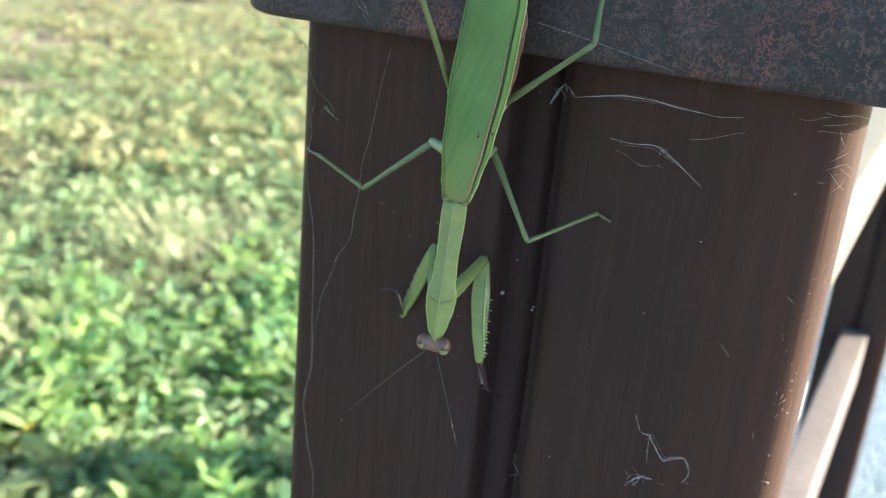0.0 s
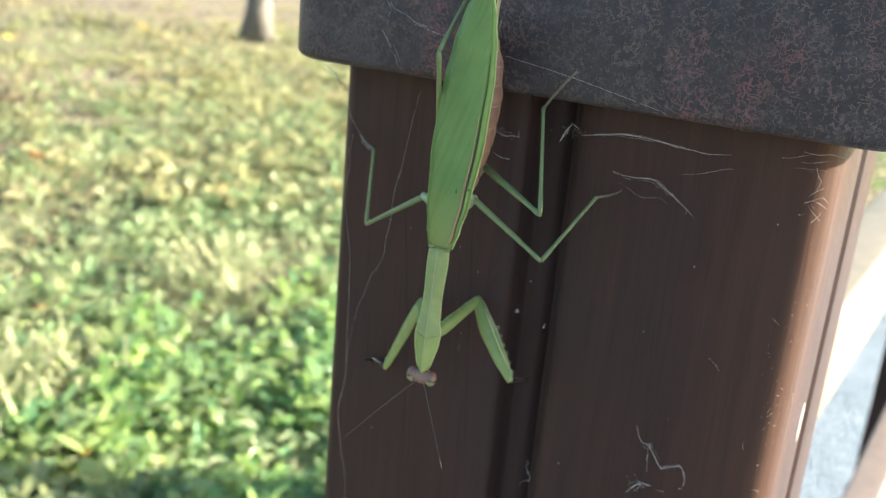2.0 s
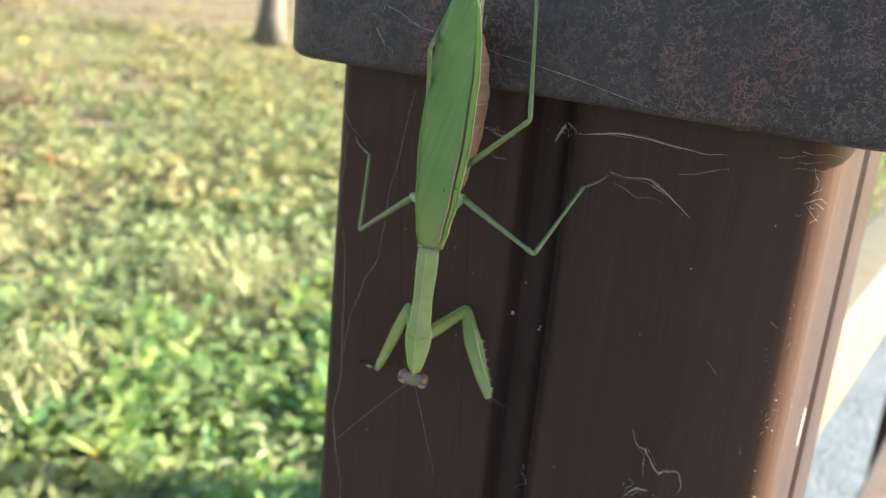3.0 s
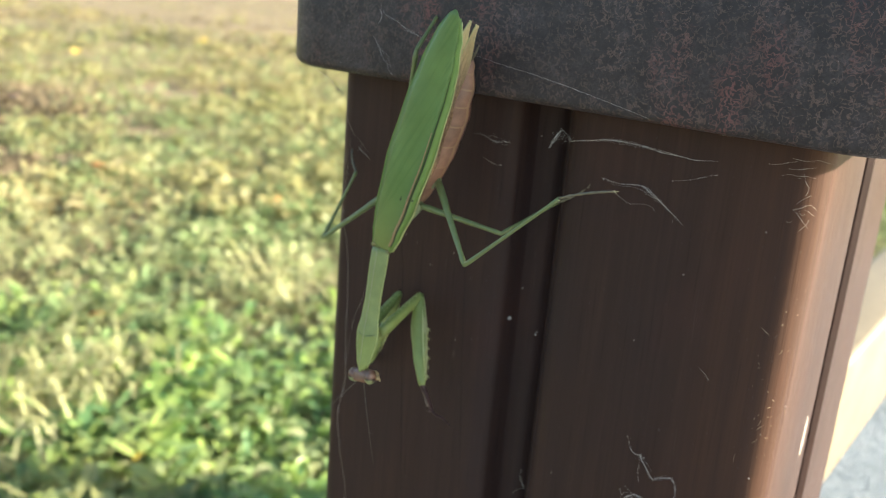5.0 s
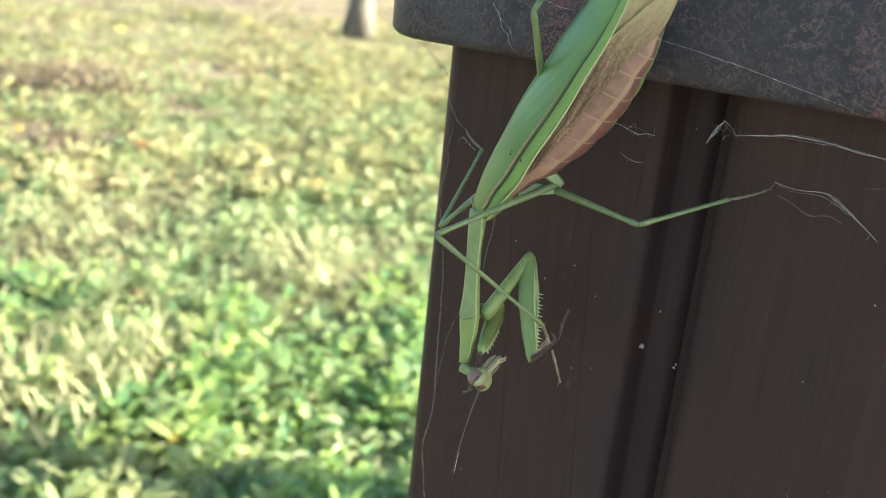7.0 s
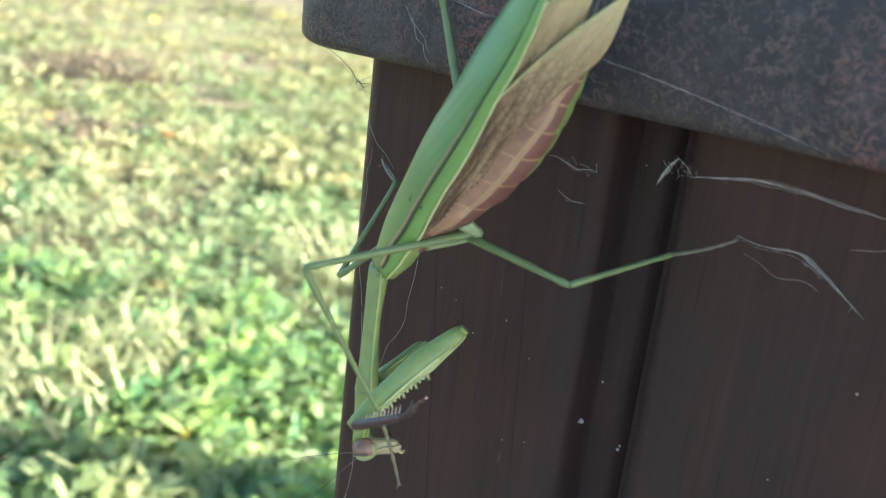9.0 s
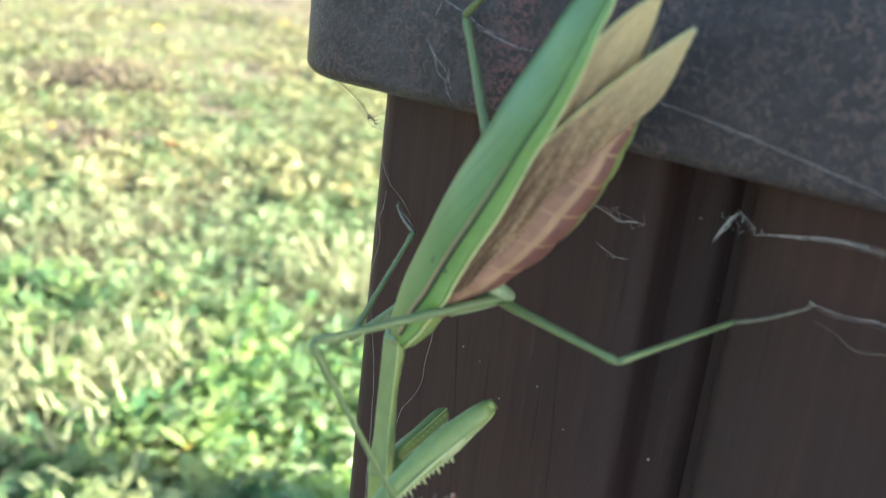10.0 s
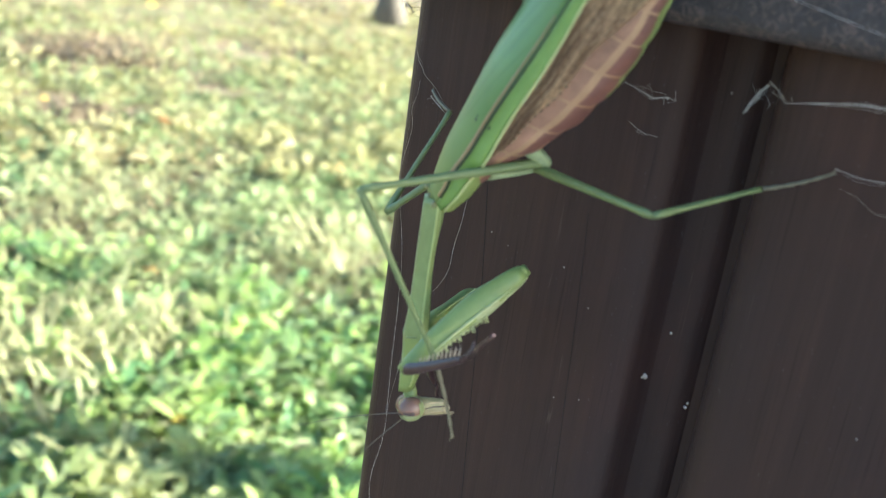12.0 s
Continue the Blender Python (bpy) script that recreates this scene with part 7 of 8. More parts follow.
    walk(MANTIS["RH_tarsus"], [
        (0, pose(0.01238, -0.04782, -0.01605, -64.7, 0.0, 135.8)),
        (0.5, pose(0.00977, -0.05077, -0.01890, -69.0, 4.3, 137.6)),
        (1, pose(0.00847, -0.05498, -0.01945, -71.3, 5.3, 138.0)),
        (1.5, pose(0.00576, -0.05499, -0.02041, -75.7, 5.3, 138.0)),
        (2, pose(0.00541, -0.05491, -0.01964, -72.7, -0.3, 136.4)),
        (2.17, pose(0.00557, -0.05390, -0.02140, -32.6, 2.9, 138.8)),
        (2.33, pose(0.00574, -0.05290, -0.02317, 7.7, 3.7, 142.8)),
        (2.5, pose(0.00590, -0.05190, -0.02493, 47.9, 1.9, 146.4)),
        (2.67, pose(0.00570, -0.05249, -0.02344, 10.1, 2.3, 145.5)),
        (2.83, pose(0.00550, -0.05308, -0.02196, -27.8, 2.2, 144.6)),
        (3, pose(0.00531, -0.05368, -0.02048, -65.6, 1.5, 143.9)),
        (3.6, pose(0.00723, -0.05379, -0.02236, -28.7, 0.4, 142.9)),
        (4.2, pose(0.00916, -0.05390, -0.02423, 8.3, 0.1, 141.4)),
        (4.8, pose(0.01109, -0.05401, -0.02611, 45.2, 0.8, 140.1)),
        (5, pose(0.01319, -0.05326, -0.02573, 42.5, 1.6, 139.3)),
        (5.2, pose(0.01759, -0.05117, -0.02444, 37.2, 1.7, 139.1)),
        (5.3, pose(0.01804, -0.05148, -0.02116, 0.1, -6.2, 162.1)),
        (5.4, pose(0.01849, -0.05179, -0.01787, -37.0, 1.6, -174.9)),
        (5.5, pose(0.01893, -0.05210, -0.01459, -70.3, 21.3, -160.3)),
        (6, pose(0.01845, -0.05049, -0.01318, -62.7, 20.6, -160.6)),
        (6.17, pose(0.02037, -0.04896, -0.01321, -40.4, -1.4, -178.1)),
        (6.33, pose(0.02229, -0.04743, -0.01325, -11.6, -13.8, 156.6)),
        (6.5, pose(0.02422, -0.04590, -0.01328, 20.2, -11.6, 128.1)),
        (6.67, pose(0.02321, -0.04549, -0.01091, -8.3, -15.3, 163.3)),
        (6.83, pose(0.02220, -0.04508, -0.00854, -33.6, -2.7, -164.2)),
        (7, pose(0.02119, -0.04467, -0.00617, -49.5, 20.5, -138.3)),
        (7.2, pose(0.02398, -0.04524, -0.00625, -45.0, 18.9, -139.9)),
        (8.8, pose(0.00672, -0.05071, 0.00527, -27.7, 15.7, -144.5)),
        (9, pose(0.00672, -0.05071, 0.00527, -27.7, 15.7, -144.5)),
        (9.5, pose(0.00672, -0.05071, 0.00527, -27.7, 15.7, -144.5)),
        (10, pose(0.00672, -0.05071, 0.00527, -27.7, 15.7, -144.5)),
        (10.5, pose(0.00672, -0.05071, 0.00527, -27.7, 15.7, -144.5)),
        (11, pose(0.00672, -0.05071, 0.00527, -27.7, 15.7, -144.5)),
        (11.5, pose(0.00672, -0.05071, 0.00527, -27.7, 15.7, -144.5)),
        (12, pose(0.00672, -0.05071, 0.00527, -27.7, 15.7, -144.5))])
    walk(MANTIS["LF_coxa"], [
        (0, pose(-0.00304, 0.01948, 0.00094, -93.6, -18.0, -157.6)),
        (0.5, pose(-0.00287, 0.01952, 0.00056, -94.4, -16.0, -157.8)),
        (0.67, pose(-0.00304, 0.01950, 0.00052, -68.8, -40.0, -161.8)),
        (0.83, pose(-0.00320, 0.01947, 0.00049, -25.8, -58.2, 173.1)),
        (1, pose(-0.00336, 0.01945, 0.00045, 36.4, -55.8, 127.8)),
        (1.5, pose(-0.00367, 0.01929, 0.00207, 24.6, -56.8, 130.8)),
        (1.67, pose(-0.00358, 0.01930, 0.00210, -26.4, -56.5, 167.5)),
        (1.83, pose(-0.00349, 0.01931, 0.00212, -63.1, -42.2, -170.7)),
        (2, pose(-0.00341, 0.01933, 0.00215, -86.5, -23.0, -164.5)),
        (2.5, pose(-0.00287, 0.01943, 0.00204, -94.8, -19.9, -164.6)),
        (3, pose(-0.00344, 0.01931, 0.00225, -95.2, -17.9, -164.8)),
        (4.8, pose(-0.00699, 0.01801, 0.00407, -83.6, -11.5, -164.7)),
        (5, pose(-0.00786, 0.01775, 0.00358, -77.4, -5.6, -163.7)),
        (5.2, pose(-0.01150, 0.01551, 0.00413, -69.6, 3.4, -161.0)),
        (5.5, pose(-0.01449, 0.01321, 0.00234, -62.1, 18.9, -154.0)),
        (6, pose(-0.01090, 0.01603, -0.00372, -49.9, 22.2, -151.6)),
        (6.5, pose(-0.00972, 0.01659, -0.00447, -31.4, -9.6, 172.8)),
        (7, pose(-0.01257, 0.01451, -0.00459, -44.1, 21.3, -149.0)),
        (7.2, pose(-0.01150, 0.01495, -0.00584, -40.4, 21.5, -148.8)),
        (8.8, pose(-0.01042, 0.01577, -0.00569, -27.5, 2.5, -176.9)),
        (9, pose(-0.01042, 0.01577, -0.00569, -27.5, 2.5, -176.9)),
        (9.5, pose(-0.01042, 0.01577, -0.00569, -27.5, 2.5, -176.9)),
        (10, pose(-0.01042, 0.01577, -0.00569, -27.5, 2.5, -176.9)),
        (10.5, pose(-0.01042, 0.01577, -0.00569, -27.5, 2.5, -176.9)),
        (11, pose(-0.01042, 0.01577, -0.00569, -27.5, 2.5, -176.9)),
        (11.5, pose(-0.01042, 0.01577, -0.00569, -27.5, 2.5, -176.9)),
        (12, pose(-0.01042, 0.01577, -0.00569, -27.5, 2.5, -176.9))])
    walk(MANTIS["LF_femur"], [
        (0, pose(-0.00783, 0.01857, -0.01378, 76.8, 59.8, 86.7)),
        (0.5, pose(-0.00726, 0.01902, -0.01430, 25.6, 71.1, 46.8)),
        (1, pose(-0.00854, 0.00579, 0.00563, -9.1, 70.4, 17.5)),
        (1.5, pose(-0.01079, 0.00599, 0.00561, -4.5, 68.3, 27.7)),
        (2, pose(-0.00897, 0.01680, -0.01209, 60.3, 40.8, 99.9)),
        (2.5, pose(-0.00829, 0.01928, -0.01248, 60.5, 48.3, 87.6)),
        (3, pose(-0.00839, 0.01942, -0.01244, 60.2, 46.6, 89.1)),
        (4.8, pose(-0.00950, 0.01553, -0.01103, 42.8, 52.6, 71.7)),
        (5, pose(-0.00832, 0.01410, -0.01148, 49.8, 40.0, 83.0)),
        (5.2, pose(-0.00892, 0.01069, -0.01037, 33.3, 45.2, 67.7)),
        (5.5, pose(-0.00731, 0.00865, -0.01062, 36.5, 27.0, 86.4)),
        (6, pose(-0.00221, 0.00939, -0.01470, 33.0, 23.5, 86.9)),
        (6.5, pose(-0.01273, 0.00363, -0.01242, 38.4, 38.4, 35.2)),
        (7, pose(-0.00348, 0.00698, -0.01464, 12.9, 29.2, 76.2)),
        (7.2, pose(-0.00223, 0.00676, -0.01519, -20.0, 23.2, 24.8)),
        (8.8, pose(-0.00937, 0.00206, -0.01284, 45.3, 19.3, 51.1)),
        (9, pose(-0.00937, 0.00206, -0.01284, 45.3, 19.3, 51.1)),
        (9.5, pose(-0.00937, 0.00206, -0.01284, 45.3, 19.3, 51.1)),
        (10, pose(-0.00937, 0.00206, -0.01284, 45.3, 19.3, 51.1)),
        (10.5, pose(-0.00937, 0.00206, -0.01284, 45.3, 19.3, 51.1)),
        (11, pose(-0.00937, 0.00206, -0.01284, 45.3, 19.3, 51.1)),
        (11.5, pose(-0.00937, 0.00206, -0.01284, 45.3, 19.3, 51.1)),
        (12, pose(-0.00937, 0.00206, -0.01284, 45.3, 19.3, 51.1))])
    walk(MANTIS["LF_tibia"], [
        (0, pose(-0.01163, 0.03666, -0.00341, -137.0, 51.8, -126.3)),
        (0.5, pose(-0.01527, 0.03842, -0.01133, -99.6, 39.9, -97.4)),
        (1, pose(-0.01785, 0.02481, 0.00450, -90.6, 37.8, -85.5)),
        (1.5, pose(-0.02199, 0.02398, 0.00500, -103.0, 26.7, -85.0)),
        (2, pose(-0.02139, 0.02685, 0.00185, -99.4, 28.8, -85.8)),
        (2.5, pose(-0.01814, 0.03349, -0.00021, -110.0, 45.4, -100.2)),
        (3, pose(-0.01872, 0.03296, 0.00019, -104.7, 36.6, -97.3)),
        (4.8, pose(-0.02068, 0.03128, -0.00228, -104.2, 61.6, -84.7)),
        (5, pose(-0.02063, 0.02609, 0.00093, -101.8, 62.4, -86.0)),
        (5.2, pose(-0.02218, 0.02506, -0.00218, -86.8, 61.8, -66.2)),
        (5.5, pose(-0.02397, 0.01541, 0.00062, -79.2, 54.9, -60.1)),
        (5.67, pose(-0.02255, 0.01525, -0.00096, 12.1, 53.9, 46.5)),
        (5.83, pose(-0.02114, 0.01509, -0.00254, 28.9, 6.7, 82.9)),
        (6, pose(-0.01973, 0.01493, -0.00412, 14.9, -40.8, 114.6)),
        (6.5, pose(-0.01563, 0.02191, -0.00209, -24.3, -74.6, 169.5)),
        (7, pose(-0.02301, 0.01414, -0.01052, 20.5, -43.0, 142.4)),
        (7.2, pose(-0.01318, 0.02365, -0.02185, 6.9, -26.7, 156.3)),
        (8.8, pose(-0.01788, 0.01528, 0.00138, -58.4, -69.7, -151.5)),
        (9, pose(-0.01788, 0.01528, 0.00138, -58.4, -69.7, -151.5)),
        (9.5, pose(-0.01788, 0.01528, 0.00138, -58.4, -69.7, -151.5)),
        (10, pose(-0.01788, 0.01528, 0.00138, -58.4, -69.7, -151.5)),
        (10.5, pose(-0.01788, 0.01528, 0.00138, -58.4, -69.7, -151.5)),
        (11, pose(-0.01788, 0.01528, 0.00138, -58.4, -69.7, -151.5)),
        (11.5, pose(-0.01788, 0.01528, 0.00138, -58.4, -69.7, -151.5)),
        (12, pose(-0.01788, 0.01528, 0.00138, -58.4, -69.7, -151.5))])
    walk(MANTIS["LF_tarsus"], [
        (0, pose(-0.01476, 0.04661, -0.00826, -41.1, 16.7, 21.6)),
        (0.5, pose(-0.01623, 0.04588, -0.02003, -50.7, 1.9, 7.2)),
        (1, pose(-0.01851, 0.03183, -0.00459, -52.0, 0.3, 5.9)),
        (1.5, pose(-0.02501, 0.02876, -0.00501, -60.3, 5.1, 9.1)),
        (2, pose(-0.02366, 0.03217, -0.00809, -61.1, 3.8, 8.4)),
        (2.5, pose(-0.02063, 0.04177, -0.00780, -53.1, 17.2, 17.2)),
        (3, pose(-0.02076, 0.03991, -0.00874, -57.1, 10.0, 12.0)),
        (4.8, pose(-0.02439, 0.04079, -0.00758, -51.6, 24.3, 22.6)),
        (5, pose(-0.02367, 0.03589, -0.00427, -41.8, 23.7, 22.0)),
        (5.2, pose(-0.02567, 0.03459, -0.00760, -48.0, 22.5, 20.7)),
        (5.5, pose(-0.02670, 0.02449, -0.00588, -62.1, 13.3, 14.0)),
        (5.67, pose(-0.02748, 0.01918, -0.00455, -74.8, 38.1, 24.8)),
        (5.83, pose(-0.02826, 0.01387, -0.00322, -86.8, 64.4, 31.5)),
        (6, pose(-0.02904, 0.00856, -0.00189, 146.9, 87.4, -78.0)),
        (6.17, pose(-0.02670, 0.00985, -0.00238, -93.0, 48.7, 42.4)),
        (6.33, pose(-0.02436, 0.01114, -0.00286, -91.6, 6.1, 44.3)),
        (6.5, pose(-0.02202, 0.01243, -0.00334, -91.4, -36.6, 45.4)),
        (6.67, pose(-0.02381, 0.00960, -0.00475, -125.9, -19.9, 39.1)),
        (6.83, pose(-0.02560, 0.00676, -0.00616, -159.8, -9.2, 24.6)),
        (7, pose(-0.02740, 0.00393, -0.00757, 165.3, -8.4, 6.8)),
        (7.2, pose(-0.01720, 0.01295, -0.02061, 167.8, -8.5, 6.4)),
        (8.8, pose(-0.02308, 0.00561, -0.00201, 169.4, -13.2, -17.2)),
        (9, pose(-0.02308, 0.00561, -0.00201, 169.4, -13.2, -17.2)),
        (9.5, pose(-0.02308, 0.00561, -0.00201, 169.4, -13.2, -17.2)),
        (10, pose(-0.02308, 0.00561, -0.00201, 169.4, -13.2, -17.2)),
        (10.5, pose(-0.02308, 0.00561, -0.00201, 169.4, -13.2, -17.2)),
        (11, pose(-0.02308, 0.00561, -0.00201, 169.4, -13.2, -17.2)),
        (11.5, pose(-0.02308, 0.00561, -0.00201, 169.4, -13.2, -17.2)),
        (12, pose(-0.02308, 0.00561, -0.00201, 169.4, -13.2, -17.2))])
    walk(MANTIS["RF_coxa"], [
        (0, pose(0.00055, 0.01971, 0.00090, -87.9, 9.5, 170.0)),
        (0.5, pose(0.00072, 0.01972, 0.00051, -80.9, 10.0, 170.0)),
        (1, pose(0.00023, 0.01974, 0.00044, -94.1, 11.0, 170.1)),
        (1.5, pose(-0.00008, 0.01963, 0.00207, -100.3, 11.3, 170.1)),
        (2, pose(0.00018, 0.01963, 0.00211, -100.2, 14.5, 169.5)),
        (2.5, pose(0.00072, 0.01963, 0.00194, -104.0, 14.5, 169.5)),
        (3, pose(0.00014, 0.01962, 0.00220, -104.7, 18.1, 168.5)),
        (4.8, pose(-0.00355, 0.01905, 0.00377, -83.4, 6.3, 169.4)),
        (5, pose(-0.00447, 0.01894, 0.00333, -84.9, 7.3, 169.5)),
        (5.2, pose(-0.00842, 0.01737, 0.00413, -114.8, 2.6, 170.3)),
        (5.5, pose(-0.01183, 0.01563, 0.00235, -100.5, 22.2, 163.9)),
        (6, pose(-0.00774, 0.01775, -0.00385, -112.2, 24.4, 163.2)),
        (6.5, pose(-0.00645, 0.01807, -0.00463, -107.0, 25.8, 162.7)),
        (7, pose(-0.00962, 0.01657, -0.00476, -120.4, 23.6, 163.7)),
        (7.2, pose(-0.00844, 0.01684, -0.00593, -125.6, 24.2, 163.3)),
        (8.8, pose(-0.00723, 0.01743, -0.00582, -111.1, 36.1, 155.9)),
        (9, pose(-0.00723, 0.01743, -0.00582, -111.1, 36.1, 155.9)),
        (9.5, pose(-0.00723, 0.01743, -0.00582, -111.1, 36.1, 155.9)),
        (10, pose(-0.00723, 0.01743, -0.00582, -111.1, 36.1, 155.9)),
        (10.5, pose(-0.00723, 0.01743, -0.00582, -111.1, 36.1, 155.9)),
        (11, pose(-0.00723, 0.01743, -0.00582, -111.1, 36.1, 155.9)),
        (11.5, pose(-0.00723, 0.01743, -0.00582, -111.1, 36.1, 155.9)),
        (12, pose(-0.00723, 0.01743, -0.00582, -111.1, 36.1, 155.9))])
    walk(MANTIS["RF_femur"], [
        (0, pose(0.00296, 0.01871, -0.01438, -11.0, -22.4, -7.5)),
        (0.5, pose(0.00291, 0.01684, -0.01456, -6.1, -24.8, -10.8)),
        (1, pose(0.00333, 0.02032, -0.01473, 18.4, -9.8, -29.4)),
        (1.5, pose(0.00334, 0.02184, -0.01289, 2.6, -12.6, -17.6)),
        (2, pose(0.00443, 0.02164, -0.01266, 2.0, -16.2, -17.0)),
        (2.5, pose(0.00512, 0.02264, -0.01261, -5.0, -15.4, -17.4)),
        (3, pose(0.00549, 0.02256, -0.01205, -5.9, -19.0, -14.7)),
        (4.8, pose(-0.00221, 0.01699, -0.01153, 4.3, -13.8, -2.9)),
        (5, pose(-0.00279, 0.01723, -0.01199, 4.8, -14.2, -3.3)),
        (5.2, pose(-0.00669, 0.02366, -0.00993, -11.7, 5.4, -7.0)),
        (5.5, pose(-0.00552, 0.01676, -0.01177, -2.8, -3.0, 6.4)),
        (5.67, pose(-0.00380, 0.01839, -0.01348, 18.2, -7.3, 24.4)),
        (5.83, pose(-0.00208, 0.02002, -0.01520, 37.4, -17.5, 40.1)),
        (6, pose(-0.00037, 0.02164, -0.01691, 54.7, -32.1, 52.7)),
        (6.5, pose(0.00105, 0.02047, -0.01798, 58.0, -28.6, 51.6)),
        (7, pose(-0.00228, 0.02259, -0.01701, 56.0, -39.8, 63.2)),
        (7.2, pose(-0.00090, 0.02399, -0.01743, 58.2, -44.7, 62.0)),
        (8.8, pose(0.00283, 0.01904, -0.01750, 41.0, -9.8, 88.6)),
        (9, pose(0.00283, 0.01904, -0.01750, 41.0, -9.8, 88.6)),
        (9.5, pose(0.00283, 0.01904, -0.01750, 41.0, -9.8, 88.6)),
        (10, pose(0.00283, 0.01904, -0.01750, 41.0, -9.8, 88.6)),
        (10.5, pose(0.00283, 0.01904, -0.01750, 41.0, -9.8, 88.6)),
        (11, pose(0.00283, 0.01904, -0.01750, 41.0, -9.8, 88.6)),
        (11.5, pose(0.00283, 0.01904, -0.01750, 41.0, -9.8, 88.6)),
        (12, pose(0.00283, 0.01904, -0.01750, 41.0, -9.8, 88.6))])
    walk(MANTIS["RF_tibia"], [
        (0, pose(0.00719, 0.03915, -0.01810, 36.4, 32.1, -146.7)),
        (0.5, pose(0.00777, 0.03737, -0.01660, 25.2, 36.7, -150.3)),
        (0.67, pose(0.00925, 0.03772, -0.01378, -31.5, 46.6, -175.8)),
        (0.83, pose(0.01074, 0.03806, -0.01096, -87.6, 35.9, 159.4)),
        (1, pose(0.01223, 0.03840, -0.00814, -129.3, 15.0, 154.6)),
        (1.5, pose(0.00954, 0.04210, -0.01195, -97.9, 36.8, -147.6)),
        (2, pose(0.01041, 0.04197, -0.01194, -84.1, 39.9, -128.1)),
        (2.5, pose(0.01192, 0.04264, -0.01440, -55.6, 18.3, -72.3)),
        (3, pose(0.01153, 0.04277, -0.01410, -52.7, 10.3, -60.4)),
        (3.6, pose(0.00718, 0.04122, -0.01273, -57.9, 23.2, -83.9)),
        (4.2, pose(0.00283, 0.03967, -0.01135, -69.2, 32.8, -111.2)),
        (4.8, pose(-0.00152, 0.03812, -0.00998, -85.5, 36.3, -142.5)),
        (5, pose(-0.00201, 0.03835, -0.01028, -86.9, 38.0, -138.9)),
        (5.07, pose(-0.00286, 0.04034, -0.01159, -56.2, 2.2, -150.1)),
        (5.13, pose(-0.00371, 0.04233, -0.01289, -16.2, -21.3, -179.6)),
        (5.2, pose(-0.00455, 0.04432, -0.01420, 32.0, -17.2, 141.1)),
        (5.5, pose(-0.00784, 0.03781, -0.01278, 39.1, -32.1, 99.2)),
        (5.67, pose(-0.01045, 0.03246, -0.00927, -35.4, -52.2, 172.5)),
        (5.83, pose(-0.01307, 0.02711, -0.00577, -83.2, -11.4, -140.8)),
        (6, pose(-0.01568, 0.02177, -0.00226, -99.7, 42.5, -127.2)),
        (6.5, pose(-0.01310, 0.02070, -0.00220, -110.3, 47.6, -129.9)),
        (7, pose(-0.01793, 0.01788, -0.00351, -119.2, 69.5, -118.2)),
        (7.2, pose(-0.01671, 0.01804, -0.00462, -113.1, 70.1, -122.0)),
        (8.8, pose(-0.01322, 0.01708, -0.00378, -67.0, 49.0, -77.4)),
        (9, pose(-0.01322, 0.01708, -0.00378, -67.0, 49.0, -77.4)),
        (9.5, pose(-0.01322, 0.01708, -0.00378, -67.0, 49.0, -77.4)),
        (10, pose(-0.01322, 0.01708, -0.00378, -67.0, 49.0, -77.4)),
        (10.5, pose(-0.01322, 0.01708, -0.00378, -67.0, 49.0, -77.4)),
        (11, pose(-0.01322, 0.01708, -0.00378, -67.0, 49.0, -77.4)),
        (11.5, pose(-0.01322, 0.01708, -0.00378, -67.0, 49.0, -77.4)),
        (12, pose(-0.01322, 0.01708, -0.00378, -67.0, 49.0, -77.4))])
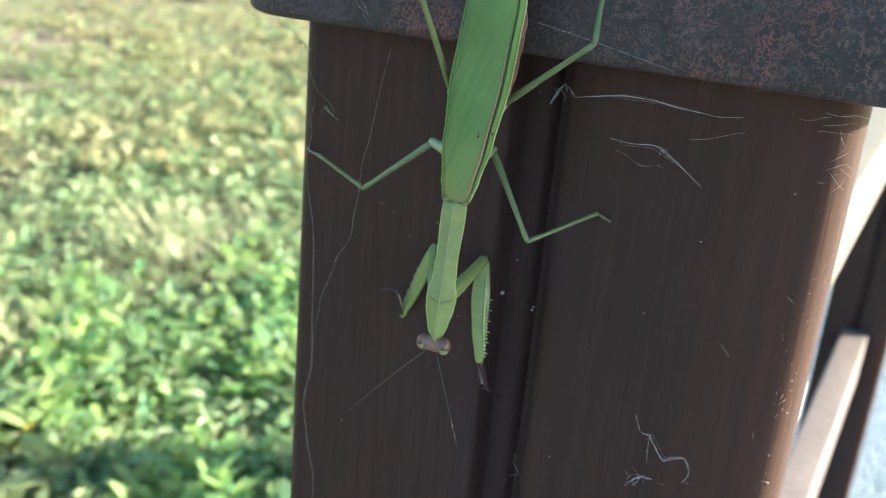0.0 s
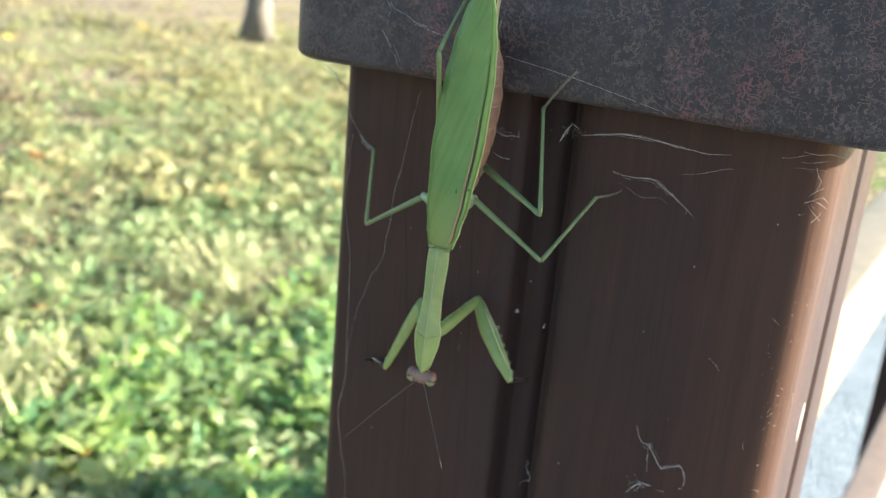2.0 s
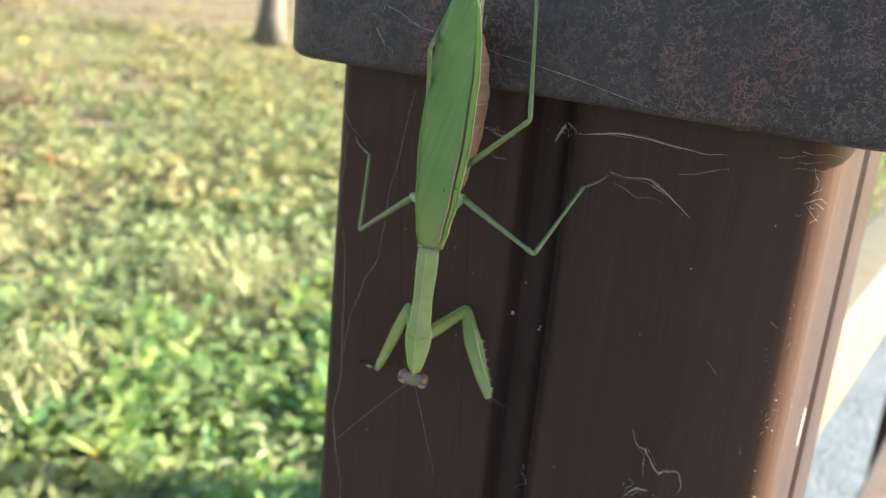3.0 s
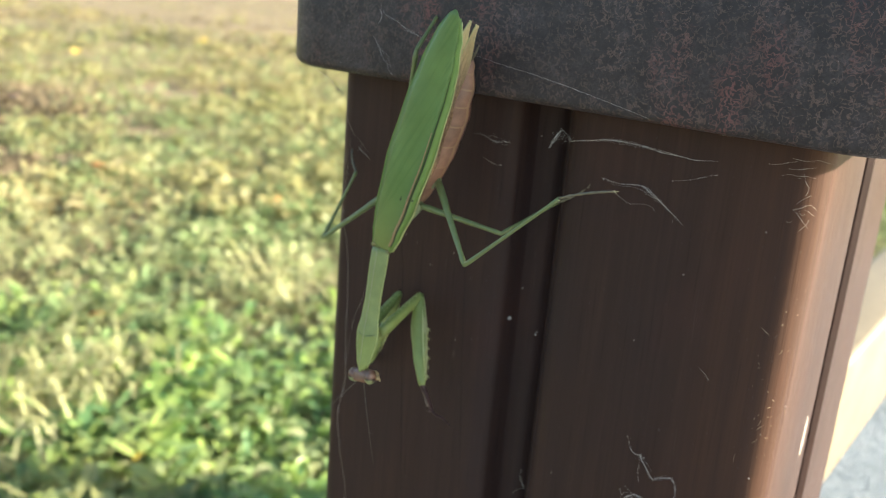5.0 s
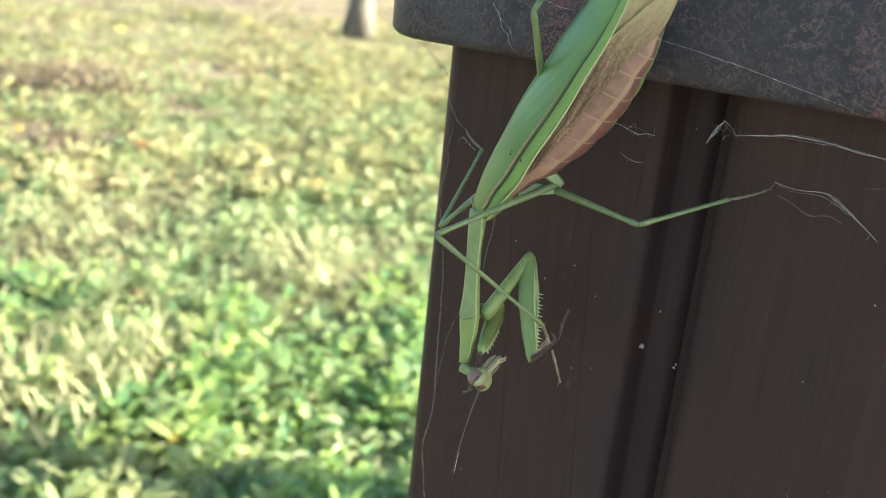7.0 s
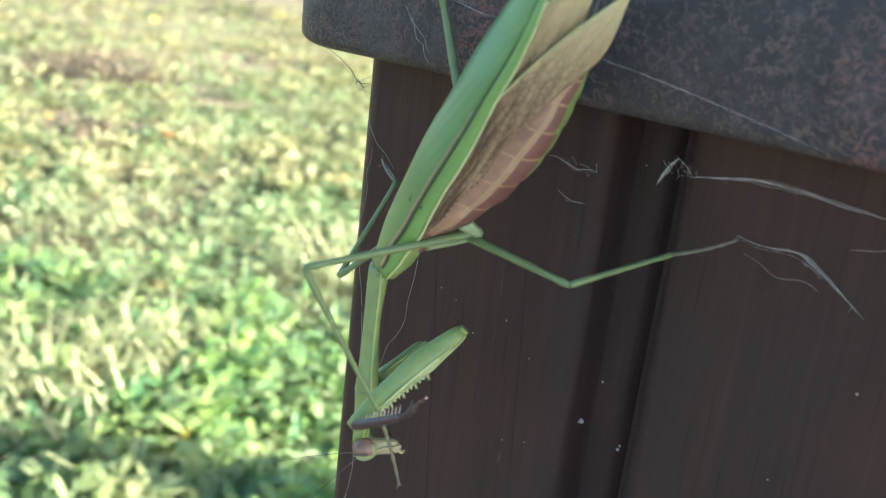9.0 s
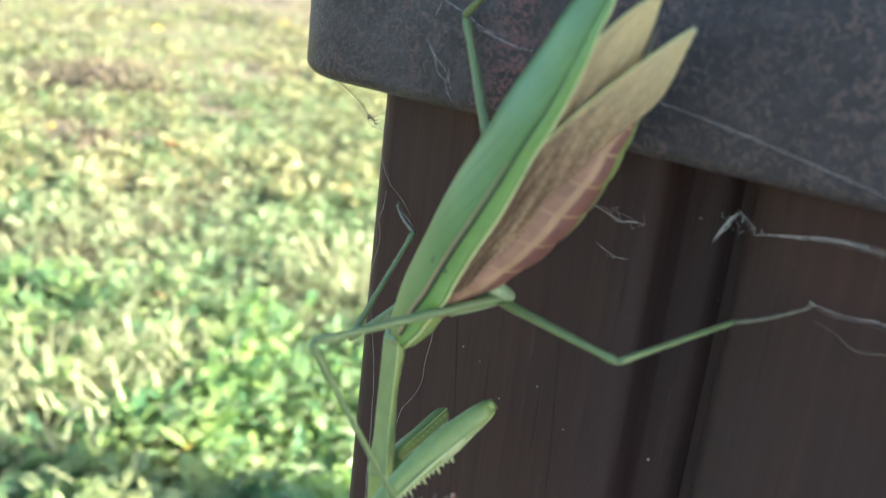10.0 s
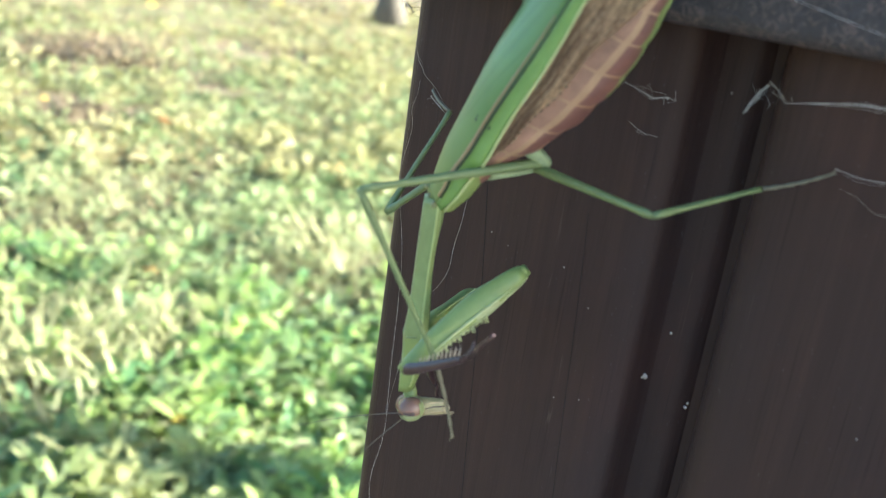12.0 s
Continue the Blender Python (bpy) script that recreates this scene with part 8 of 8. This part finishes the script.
    walk(MANTIS["RF_tarsus"], [
        (0, pose(0.00925, 0.02942, -0.01232, -54.3, -30.9, -5.6)),
        (0.5, pose(0.01038, 0.02688, -0.01268, -45.0, -35.6, -10.4)),
        (1, pose(0.01743, 0.04398, -0.01674, -50.9, -32.2, -6.7)),
        (1.17, pose(0.01644, 0.04502, -0.01819, -1.9, -56.3, -67.5)),
        (1.33, pose(0.01545, 0.04605, -0.01963, 49.7, -34.1, -130.8)),
        (1.5, pose(0.01446, 0.04708, -0.02108, 60.5, 5.9, -158.4)),
        (2, pose(0.01588, 0.04701, -0.02071, 59.2, 6.6, -158.9)),
        (2.5, pose(0.01720, 0.04745, -0.02341, 60.8, 7.5, -159.4)),
        (3, pose(0.01678, 0.04763, -0.02311, 62.2, 7.6, -159.4)),
        (4.8, pose(0.00441, 0.04153, -0.01922, 69.9, 22.3, -166.1)),
        (5, pose(0.00373, 0.04253, -0.01933, 69.5, 25.6, -167.5)),
        (5.07, pose(-0.00061, 0.04022, -0.01568, 122.5, 24.2, -167.7)),
        (5.13, pose(-0.00495, 0.03791, -0.01203, 175.1, 23.5, -169.0)),
        (5.2, pose(-0.00929, 0.03560, -0.00838, -132.4, 24.0, -170.4)),
        (5.5, pose(-0.01604, 0.03258, -0.00665, -124.9, 25.4, -171.6)),
        (6, pose(-0.01259, 0.02903, -0.01062, -112.3, 34.8, -177.5)),
        (6.5, pose(-0.01106, 0.02937, -0.00947, -107.5, 11.1, -168.3)),
        (7, pose(-0.01845, 0.02882, -0.00703, -152.4, 40.4, 165.2)),
        (7.2, pose(-0.01527, 0.02886, -0.00822, -147.6, 38.6, 169.2)),
        (8.8, pose(-0.01058, 0.02586, -0.01073, -139.4, 27.5, -173.1)),
        (9, pose(-0.01058, 0.02586, -0.01073, -139.4, 27.5, -173.1)),
        (9.5, pose(-0.01058, 0.02586, -0.01073, -139.4, 27.5, -173.1)),
        (10, pose(-0.01058, 0.02586, -0.01073, -139.4, 27.5, -173.1)),
        (10.5, pose(-0.01058, 0.02586, -0.01073, -139.4, 27.5, -173.1)),
        (11, pose(-0.01058, 0.02586, -0.01073, -139.4, 27.5, -173.1)),
        (11.5, pose(-0.01058, 0.02586, -0.01073, -139.4, 27.5, -173.1)),
        (12, pose(-0.01058, 0.02586, -0.01073, -139.4, 27.5, -173.1))])


motions()
